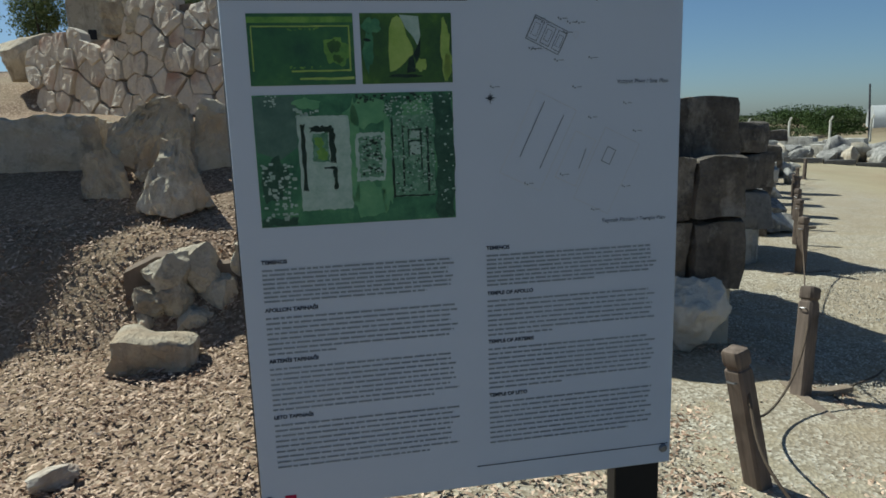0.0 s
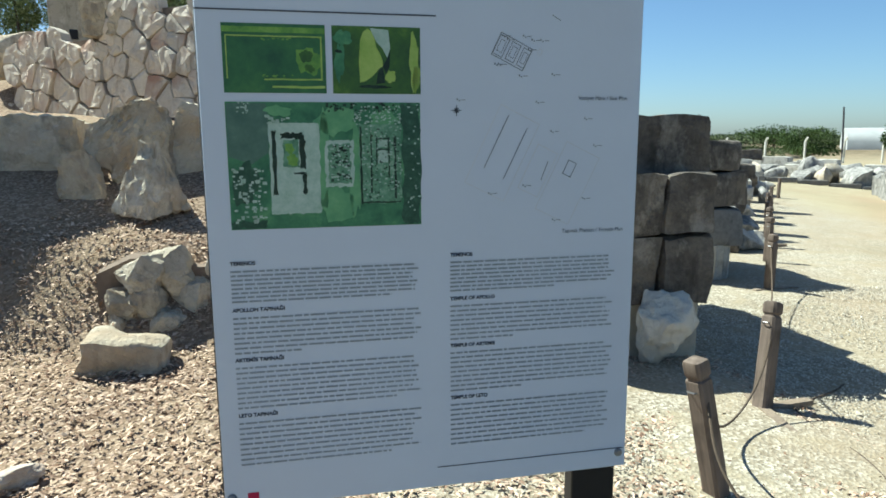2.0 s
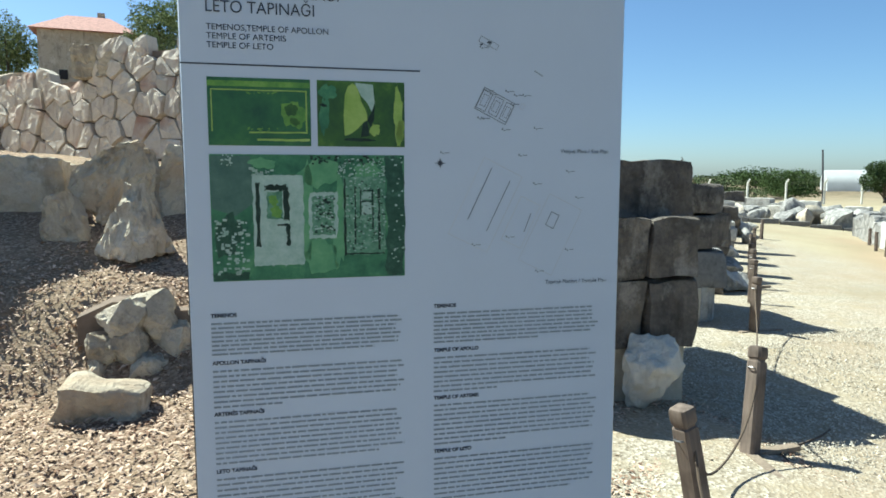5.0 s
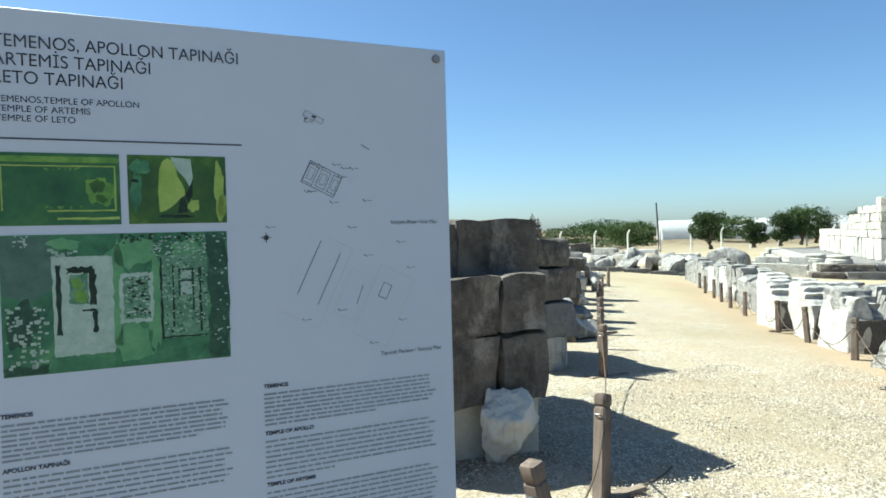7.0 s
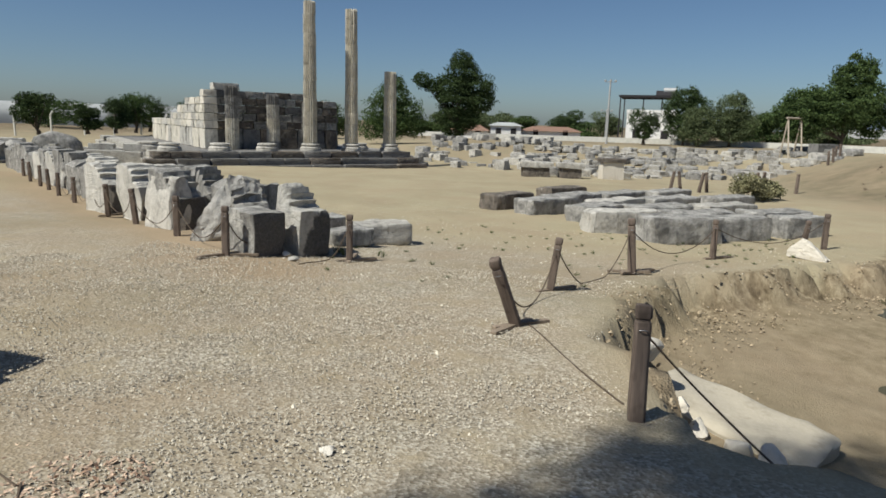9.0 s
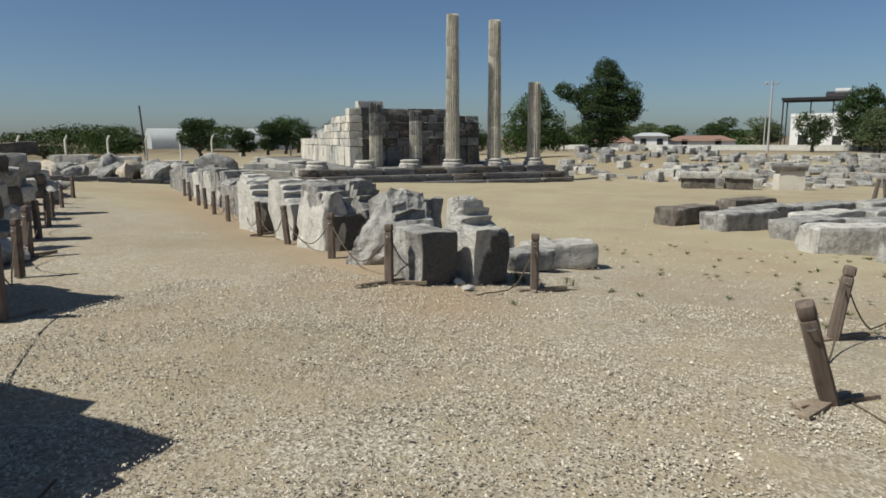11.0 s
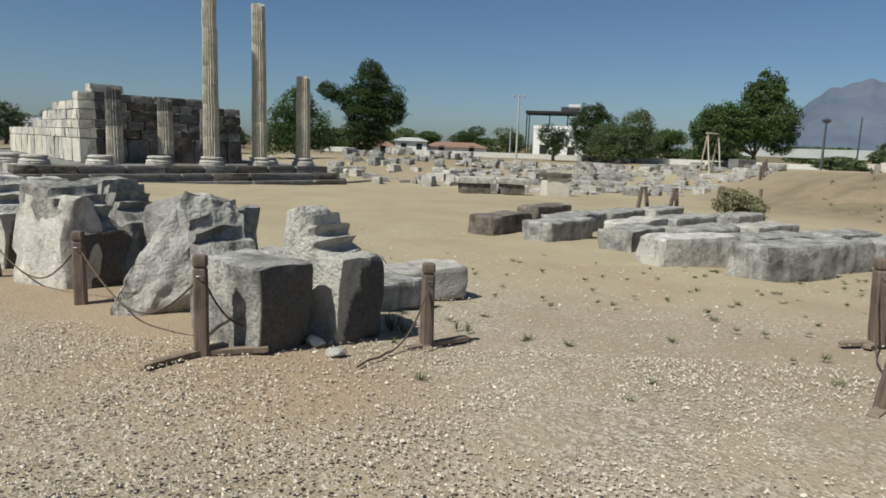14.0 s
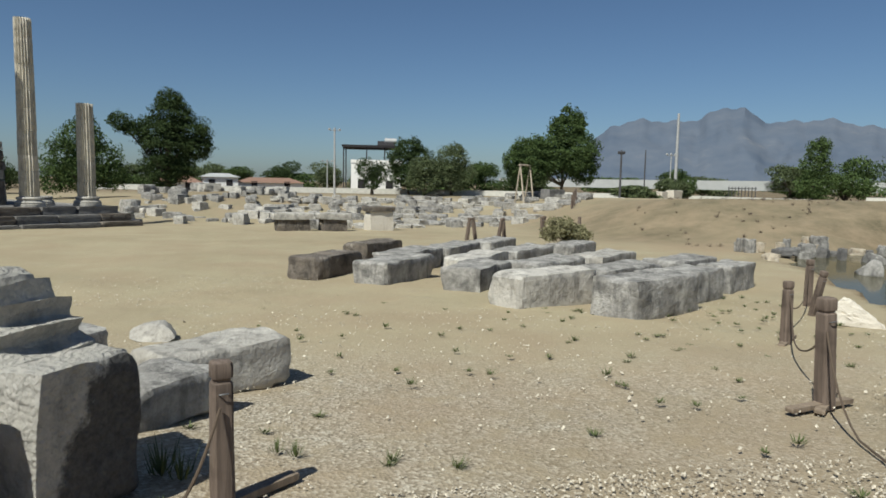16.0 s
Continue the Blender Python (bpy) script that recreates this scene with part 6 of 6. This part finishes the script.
# unseen tall pine beside the terrace, added to throw the shade at the pit's corner
tree(-7.4, 4.7, 15.6, 4.6, "unseen tall pine with a flat high crown, added to cast shade", leaf_dark, 101, 0.82, 9000,
     [(2.4, 1.75, 13.7, 1.5, 1.3, 0.8), (3.3, 1.95, 13.9, 1.2, 1.0, 0.7), (1.5, 1.15, 13.6, 1.2, 1.1, 0.7), (2.6, 2.65, 14.0, 1.1, 0.9, 0.6), (4.1, 1.05, 13.8, 1.0, 0.9, 0.6), (2.0, 3.5, 13.8, 0.9, 0.8, 0.6)], None, 0.2, trunk_r=0.17, group="")
for i, (x, y, h, w) in enumerate(((27.4, -6.3, 1.1, 2.2), (28.5, -7.2, 0.9, 1.8), (29.5, -5.6, 0.6, 1.6), (30.6, -4.4, 0.5, 1.4))):
    tree(x, y, h, w, "dusty grey-green reed clump by the pit", leaf_reed, 110 + i, 0.05, 1800, None, None, 0.16, "bush", 0.02, "reed clumps") if i < 2 else None


def tuft(seed, mat, n=26, h=0.12, w=0.1):
    g = np.random.default_rng(seed)
    vs, fs = [(0, 0, 0)], []
    for k in range(n):
        a, q, l = g.uniform(0, 6.28), g.uniform(0, w), h * g.uniform(0.5, 1.1)
        x, y = q * math.cos(a), q * math.sin(a)
        dx, dy = 0.5 * l * math.cos(a), 0.5 * l * math.sin(a)
        i = len(vs)
        vs += [(x - 0.007 * math.sin(a), y + 0.007 * math.cos(a), 0.25 * l), (x + 0.007 * math.sin(a), y - 0.007 * math.cos(a), 0.25 * l), (x + dx, y + dy, l)]
        fs += [(i, i + 1, i + 2), (0, i + 1, i)]
    return raw_mesh("weed", vs, fs, mat)


DRY = [tuft(20 + i, leaf_dry, 30, 0.18, 0.16) for i in range(2)]
TUFTS = [tuft(i, weed_leaf, 24, 0.08 + 0.02 * i, 0.07 + 0.012 * i) for i in range(4)]
r = random.Random(77)
n = 0
while n < 150:
    x, y = r.uniform(8.5, 17), r.uniform(-4.5, 3.5)
    if float(inside(np.array([x]), np.array([y]), PIT)[0]) > -0.4 or r.random() > 0.35 + 0.65 * smooth(np.array([(1.2 - y) / 4]))[()]:
        continue
    ob = new("weed", TUFTS[r.randrange(4)])
    ob.matrix_basis = on_ground(x, y, r.uniform(0, 6), 0.005) @ Matrix.Diagonal((0.55, 0.55, r.uniform(0.25, 0.55), 1))
    tagged(ob, "small dusty green weed growing on the sand", "weed", "weeds on the sand")
    n += 1
for x, y, s in ((9.98, 3.5, 1.5), (10.2, 2.85, 0.8), (10.28, 2.95, 0.7), (9.92, 3.4, 1.2)):
    ob = new("grass_tuft", TUFTS[3])
    ob.matrix_basis = on_ground(x, y, s, 0.01) @ Matrix.Diagonal((s * 0.6, s * 0.6, s, 1))
    tagged(ob, "green grass tuft at the foot of a stone block", "grass", "grass tufts")

r = random.Random(53)
BANK_STONES = [mesh_of("pond_stone", worn_block(1, 1, 1, 560 + i, 0.09, 5, 1.2), (boulder_stone, grey_stone, step_stone)[i]) for i in range(3)]
for i in range(110):
    t, q = r.random(), r.random() ** 1.5
    x, y = 25.5 + 10 * q + 7 * t, -9.5 - 15 * t - 3 * q
    s = r.uniform(0.35, 0.95)
    ob = new("grass_tuft", DRY[r.randrange(2)])
    ob.matrix_basis = on_ground(x, y, r.uniform(0, 6), 0.02) @ Matrix.Diagonal((s, s, s * r.uniform(0.6, 1.4), 1))
    tagged(ob, "dry straw-coloured grass tuft on the pond bank", "grass", "dry tufts on the bank")
for i in range(46):
    t = r.random()
    x, y = 24.0 + 2.4 * t + r.uniform(-0.9, 0.9), -11.0 - 11.5 * t
    w = r.uniform(0.2, 0.55)
    ob = new("pond_stone", BANK_STONES[r.randrange(3)])
    ob.matrix_basis = Matrix.Translation((x, y, max(WATER - 0.1, gz(x, y) - 0.06))) @ Matrix.Rotation(r.uniform(0, 3), 4, "Z") @ Matrix.Diagonal((w, w * 0.8, r.uniform(0.22, 0.5), 1))
    tagged(ob, "dusty ancient stone at the pond's edge", "stone block", "pond edge stones")

# ---- buildings and fixtures in the distance ----


def small_house(x, y, w, d, h, turn, roof_mat, label, base=None, rise=0.9, wall_mat=white_paint, pane=0.9):
    m = Matrix.Translation((x, y, gz(x, y) - 0.1 if base is None else base)) @ Matrix.Rotation(turn, 4, "Z")
    ob = thing("house", label, "house", m, "small distant houses")
    part("wall", box(w, d, h), wall_mat, ob, "plastered wall" if wall_mat is white_paint else "rough stone wall")
    bm = bmesh.new()
    o = 0.3
    v = [bm.verts.new(p) for p in ((-w / 2 - o, -d / 2 - o, h - 0.05), (w / 2 + o, -d / 2 - o, h - 0.05), (w / 2 + o, d / 2 + o, h - 0.05), (-w / 2 - o, d / 2 + o, h - 0.05), (-w / 2 + d * 0.3, 0, h + rise), (w / 2 - d * 0.3, 0, h + rise))]
    for f in ((0, 1, 5, 4), (1, 2, 5), (2, 3, 4, 5), (3, 0, 4), (3, 2, 1, 0)):
        bm.faces.new([v[k] for k in f])
    part("roof", bm, roof_mat, ob, "low hipped tiled roof", smooth=False)
    for k in (-1, 1):
        part("window", box(pane * 0.8, 0.06, pane, 0, (k * w * 0.25, -d / 2 - 0.01, h * 0.4)), dark_canopy, ob, "dark window opening")
        part("window", box(0.06, pane * 0.8, pane, 0, (-w / 2 - 0.01, k * d * 0.2, h * 0.4)), dark_canopy, ob, "dark window opening")
    return ob


small_house(96, 4.6, 8, 5, 1.3, radians(-85), brown_roof, "low white house with a brown roof", -0.7, 0.6)
small_house(88, 14.8, 5, 4, 1.5, radians(-80), brown_roof, "low white house with a brown roof", -1.0, 0.8)
small_house(92, 10.4, 4, 3, 2.1, radians(-80), poly_sheet, "small white shed behind the big tree", -0.9, 0.4)
hill = small_house(-7.9, 33.5, 3.6, 3.2, 3.5, radians(8), red_roof, "stone house with a red tiled roof above the bank", 4.3, 0.9, boulder_stone, 0.4)
part("chimney", box(0.3, 0.3, 0.7, 0, (0.5, 0.3, 3.95)), boulder_stone, hill, "stone chimney")
big = thing("apartment_house", "white two-storey house with a dark roof canopy", "house", Matrix.Translation((91.5, -8.7, -0.8)) @ Matrix.Rotation(radians(-98), 4, "Z"))
part("wall", box(6.2, 6, 4.0), white_paint, big, "white plastered wall")
part("canopy", box(7.2, 6.6, 0.28, 0, (-0.6, 0, 5.9)), dark_canopy, big, "dark flat roof canopy")
for k, (x, y) in enumerate(((-4.0, -3), (-1.2, -3), (1.0, -3), (2.8, -3), (-4.0, 3), (2.8, 3))):
    part("canopy_post", box(0.14, 0.14, 6.0 if x < -3 else 1.95, 0, (x, y, 0.0 if x < -3 else 3.98)), dark_canopy, big, "thin dark post")
part("parapet", box(6.3, 0.16, 0.4, 0, (0, -3.0, 3.99)), white_paint, big, "white parapet")
for x, z in ((-1.8, 0.9), (1.6, 0.8), (0.2, 2.4)):
    part("window", box(0.9, 0.08, 1.1, 0, (x, -3.02, z)), dark_canopy, big, "dark window")
r = random.Random(6)
for k in range(12):
    x, z = r.uniform(-0.6, 2.6), r.uniform(1.2, 3.6)
    part("mural_patch", box(r.uniform(0.15, 0.6), 0.02, r.uniform(0.15, 0.5), 0, (x, -3.015, z)), mural_grey, big, "grey painted mural patch", Matrix.Rotation(0, 4, "Z"))
part("water_tank", lathe([(0.35, 0), (0.35, 1.5)], 18), galvanised, big, "solar water tank", Matrix.Translation((1.0, 0, 6.9)) @ Matrix.Rotation(math.pi / 2, 4, "Y"))
part("solar_panel", box(2.2, 1.6, 0.08, 0, (0, 0, 0)), dark_canopy, big, "tilted solar panel", Matrix.Translation((1.2, -0.6, 6.45)) @ Matrix.Rotation(0.5, 4, "X"))


def lamp(x, y, z0, z1, arms, mat, label, lean=0.0, name="lamp_post", r0=0.09):
    ob = thing(name, label, "lamp post", Matrix.Translation((x, y, z0 - 0.1)) @ Matrix.Rotation(radians(-75), 4, "Z") @ Matrix.Rotation(lean, 4, "Y"), "poles and lamps")
    h = z1 - z0
    part("pole", lathe([(r0, 0), (r0 * 0.7, h)], 10), mat, ob)
    if arms:
        part("crossarm", box(arms, 0.06, 0.06, 0, (0, 0, h - 0.35)), mat, ob)
        for k in (-1, 0, 1):
            part("lamp_head", box(0.22, 0.16, 0.22, 0.02, (k * arms / 2, 0, h - 0.3)), mat, ob, "small lamp head")
    return ob


lamp(82.0, -2.7, -0.5, 6.9, 1.2, galvanised, "tall grey lamp pole with a crossarm", r0=0.13)
lamp(100.8, -3.1, -0.6, 4.0, 1.4, galvanised, "grey street lamp with two arms", r0=0.1)
lamp(69.3, -37.3, -0.4, 8.7, 0, galvanised, "tall pale concrete pole", r0=0.17)
lamp(73.8, -39.5, -0.3, 4.9, 1.3, galvanised, "street lamp with two white heads", r0=0.08)
lamp(57.2, -24.4, -0.4, 4.0, 0.5, dark_pole, "slim dark lamp post", r0=0.1)
lamp(83.9, -42.2, -0.5, 5.7, 0, dark_pole, "slim dark utility pole", r0=0.1)
lamp(43.0, 44.8, -0.4, 3.9, 0, dark_pole, "dark leaning utility pole", -0.06, r0=0.09)
lamp(9.5, 36, -0.4, 4.2, 0, dark_pole, "thin dark pole behind the ruin", r0=0.06)
for k in range(12):
    x, y = 30 + 3.2 * k, 46.5 - 0.5 * k
    ob = thing("fence_pole", "pale concrete fence pole with a bent top", "fence post", Matrix.Translation((x, y, -0.6)), "boundary fence poles")
    part("shaft", box(0.12, 0.12, 1.75), lime_wall, ob)
    part("tip", box(0.1, 0.1, 0.4, 0, (0, 0, 0)), lime_wall, ob, "", Matrix.Translation((0, 0, 1.7)) @ Matrix.Rotation(0.6, 4, "X"))

swing = thing("swing_frame", "pale timber swing frame standing among the blocks", "swing", Matrix.Translation((56.2, -15.6, gz(56.2, -15.6))) @ Matrix.Rotation(radians(-45), 4, "Z"))
for x in (-0.9, 0.9):
    for k in (-1, 1):
        part("leg", tube([(x + k * 0.45, k * 0.6, 0), (x, 0, 2.95)], 0.06, 8), swing_wood, swing)
part("beam", tube([(-1.1, 0, 2.95), (1.1, 0, 2.95)], 0.07, 8), swing_wood, swing, "pale top beam")


def boundary(name, pts, h, thick, mat, label, base):
    ob = thing(name, label, "wall", Matrix.Identity(4), kind="structure")
    for (x0, y0), (x1, y1) in zip(pts, pts[1:]):
        a, l = math.atan2(y1 - y0, x1 - x0), math.hypot(x1 - x0, y1 - y0)
        part("panel", box(l + 0.02, thick, h), mat, ob, "", Matrix.Translation(((x0 + x1) / 2, (y0 + y1) / 2, base)) @ Matrix.Rotation(a, 4, "Z"))
    return ob


boundary("wall_boundary", [(90.8, 24), (88.5, 10), (87.5, -4), (86.0, -20), (78, -34), (66, -39.5), (54.6, -41.5)], 1.0, 0.25, lime_wall, "low pale boundary wall along the site", -0.9)
boundary("wall_boundary_right", [(50.5, -42.5), (45, -46.5), (34, -54), (20, -62)], 0.75, 0.3, lime_wall, "low pale boundary wall behind the pond", -0.35)
boundary("wall_white_far", [(118, -34), (98, -50), (79, -62), (60, -76)], 1.3, 0.3, poly_sheet, "long white fence far behind the pond", 0.7)
gate = thing("gate", "dark metal gate in the boundary wall", "gate", Matrix.Translation((62.5, -40.2, -0.6)) @ Matrix.Rotation(radians(10), 4, "Z"))
for k in range(9):
    part("bar", box(0.06, 0.06, 1.7, 0, (-1.6 + 0.4 * k, 0, 0)), dark_pole, gate)
for z in (0.2, 1.5):
    part("rail", box(3.4, 0.07, 0.07, 0, (0, 0, z)), dark_pole, gate)
for x, y, w, h in ((63.5, -33.5, 1.7, 0.9), (60.5, -30.2, 1.0, 0.7), (67.5, -36.0, 1.0, 0.9)):
    solo("pale_block", worn_block(w, 0.9, h, int(x * 3), 0.02), white_rock, "pale cream block before the boundary", "stone block", on_ground(x, y, radians(-60), 0.05), "pale blocks by the boundary")
for k, (x, y, l) in enumerate(((84, 69, 26), (104, 60, 30))):
    ob = thing("greenhouse", "long white plastic-covered greenhouse tunnel", "greenhouse", Matrix.Translation((x, y, -0.6)) @ Matrix.Rotation(radians(-38), 4, "Z"), "greenhouses")
    bm = bmesh.new()
    rows = []
    for i in range(2):
        rows.append([bm.verts.new(((i - 0.5) * l, 4.5 * math.cos(math.pi * j / 12), (2.6 if k else 3.2) * math.sin(math.pi * j / 12) ** 0.6)) for j in range(13)])
    for j in range(12):
        bm.faces.new((rows[0][j], rows[0][j + 1], rows[1][j + 1], rows[1][j]))
    bm.faces.new(rows[0][::-1])
    bm.faces.new(rows[1])
    part("cover", bm, poly_sheet, ob)

# information sign and bits near the rock pile
small = thing("small_sign", "small pale sign on a post by the rock pile", "sign", on_ground(22.9, 31.5, 0.3, 0.02))
part("post", box(0.06, 0.06, 1.0), dark_pole, small)
part("plate", box(0.9, 0.05, 0.65, 0.005, (0, -0.05, 0.75)), white_paint, small)

# ---- mountains ----


def mountains():
    g = np.random.default_rng(4)
    az = np.radians(np.linspace(-66, -16, 160))
    deg = np.degrees(az)
    top = np.interp(deg, (-66, -60, -52, -46, -41, -38.5, -37.4, -36.2, -34, -31, -29.2, -27.5, -25.5, -23, -16), (150, 190, 225, 250, 275, 285, 322, 325, 292, 284, 275, 262, 200, 60, -5))
    for f, a in ((0.9, 10), (2.3, 6), (5.1, 4)):
        top = top + a * np.sin(f * deg + f * 3) * np.clip(top / 150, 0, 1)
    n, rows = len(az), 22
    vs = []
    for j in range(rows):
        t = j / (rows - 1)
        for i in range(n):
            p = Vector((deg[i] * 0.35, t * 2.2, 0.5))
            d = 3000 - 900 * (1 - t) + 60 * noise.fractal(p * 1.5, 1.0, 2.0, 3) * t * (1 - t) * 4
            z = -10 + (top[i] + 10) * (t ** 1.1) + 16 * noise.fractal(p * 1.6, 1.0, 2.0, 3) * 4 * t * (1 - t) * min(1, max(0, top[i] / 150))
            vs.append((d * math.cos(az[i]), d * math.sin(az[i]), z))
    fs = [(j * n + i, j * n + i + 1, (j + 1) * n + i + 1, (j + 1) * n + i) for j in range(rows - 1) for i in range(n - 1)]
    # distance haze is put into the bluish base colour
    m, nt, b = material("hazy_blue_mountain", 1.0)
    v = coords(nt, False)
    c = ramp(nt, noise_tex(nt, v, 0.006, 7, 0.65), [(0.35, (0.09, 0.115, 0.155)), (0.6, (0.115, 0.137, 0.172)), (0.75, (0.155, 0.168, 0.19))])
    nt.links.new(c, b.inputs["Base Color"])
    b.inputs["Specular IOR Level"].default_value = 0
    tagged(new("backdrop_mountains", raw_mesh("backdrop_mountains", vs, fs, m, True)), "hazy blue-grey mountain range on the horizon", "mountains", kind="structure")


mountains()

# ---- litter and gravel ----
stone_chip = leaf("pale_stone_chips", (0.34, 0.30, 0.23), (0.54, 0.495, 0.405))
clod_mat = leaf("crumbled_soil", (0.13, 0.10, 0.065), (0.33, 0.265, 0.18))


def scatter(name, label, n, region, make, mat, seed):
    """Many small pieces laid on the ground as one object."""
    g = np.random.default_rng(seed)
    pts = region(g, n)
    z = height(pts[:, 0], pts[:, 1])
    tv, tf = make
    tv = np.array(tv, float)
    k = len(pts)
    a, t1, t2 = g.uniform(0, 6.28, k), g.normal(0, 0.35, k), g.normal(0, 0.35, k)
    s = g.uniform(0.55, 1.0, k) ** 1.6 * 1.25
    sx, sy = s * g.uniform(0.7, 1.3, k), s * g.uniform(0.7, 1.2, k)
    x, y, zz = tv[None, :, 0] * sx[:, None], tv[None, :, 1] * sy[:, None], tv[None, :, 2] * s[:, None]
    zz = zz + x * np.sin(t1)[:, None] + y * np.sin(t2)[:, None]
    ca, sa = np.cos(a)[:, None], np.sin(a)[:, None]
    V = np.stack([pts[:, 0:1] + ca * x - sa * y, pts[:, 1:2] + sa * x + ca * y, z[:, None] + 0.006 + zz], -1).reshape(-1, 3)
    F = [[q + i * len(tv) for q in f] for i in range(k) for f in tf]
    me = bpy.data.meshes.new(name)
    me.from_pydata(V.tolist(), [], F)
    me.materials.append(mat)
    tagged(new(name, me), label, "ground cover", kind="stuff")


CHIP = ([(-0.024, -0.003, 0), (-0.006, -0.009, 0.004), (0.024, 0.0, 0.0), (-0.005, 0.008, 0.005)], [(0, 1, 3), (1, 2, 3)])
PEB = ([(0.0085, 0, -0.004), (0.003, 0.007, -0.004), (-0.008, 0.004, -0.004), (-0.007, -0.005, -0.004), (0.004, -0.007, -0.004), (0.003, 0.001, 0.0025), (-0.003, -0.001, 0.002)],
       [(0, 1, 5), (1, 2, 6, 5), (2, 3, 6), (3, 4, 5, 6), (4, 0, 5)])


def bank_region(g, n):
    p = np.stack([-3.6 + 4.2 * g.random(n), 1.2 + 5.6 * g.random(n) ** 1.3], 1)
    return p[p[:, 0] < 0.35 - 0.25 * np.clip(p[:, 1] - 3.5, 0, 1)]


def path_region(g, n):
    x, y = 1.0 + 8.6 * g.random(n) ** 1.2, -1.2 + 8 * g.random(n)
    p = np.stack([x, y], 1)
    clump = np.sin(1.9 * p[:, 0] + 1.3 * np.sin(2.3 * p[:, 1])) * np.cos(1.7 * p[:, 1] + np.sin(2.9 * p[:, 0])) + 0.5 * np.sin(5 * p[:, 0] + 4 * p[:, 1])
    keep = (inside(p[:, 0], p[:, 1], PIT) < -0.15) & (g.random(len(p)) < np.clip(0.55 + 0.4 * clump, 0.1, 0.9))
    return p[keep]


def wide_region(g, n):
    p = np.stack([6 + 14 * g.random(n), -5 + 12 * g.random(n)], 1)
    return p[inside(p[:, 0], p[:, 1], PIT) < 0.2]


def behind_board(g, n):
    return np.stack([-0.2 + 3.6 * g.random(n), 1.9 + 3.2 * g.random(n)], 1)


scatter("leaf_litter", "dry brown and grey leaf litter covering the bank", 34000, bank_region, CHIP, chip_mat, 1)
scatter("leaf_litter", "dry leaf litter and chips behind the board", 12000, behind_board, CHIP, chip_mat, 2)
scatter("gravel", "loose pale gravel on the path", 120000, path_region, PEB, pebble_mat, 3)
BIG = ([(1.6 * x, 1.6 * y, 1.8 * z) for x, y, z in PEB[0]], PEB[1])
scatter("gravel", "scattered pale pebbles on the sand", 9000, wide_region, PEB, pebble_mat, 4)
scatter("gravel", "larger pale stones among the gravel", 3000, path_region, BIG, stone_chip, 8)
scatter("gravel", "larger pale stones on the sand", 1100, wide_region, BIG, stone_chip, 9)


def pit_face(g, n):
    p = np.stack([4.5 + 9 * g.random(n), -5.5 + 5.5 * g.random(n)], 1)
    d = inside(p[:, 0], p[:, 1], PIT)
    return p[(d > -0.1) & (d < 0.9 + 0.6 * g.random(n) ** 3)]


CLOD = ([(2.4 * x, 2.4 * y, 2.6 * z) for x, y, z in PEB[0]], PEB[1])
scatter("soil_clods", "crumbled brown clods on the pit's eroded side", 5200, pit_face, CLOD, clod_mat, 6)
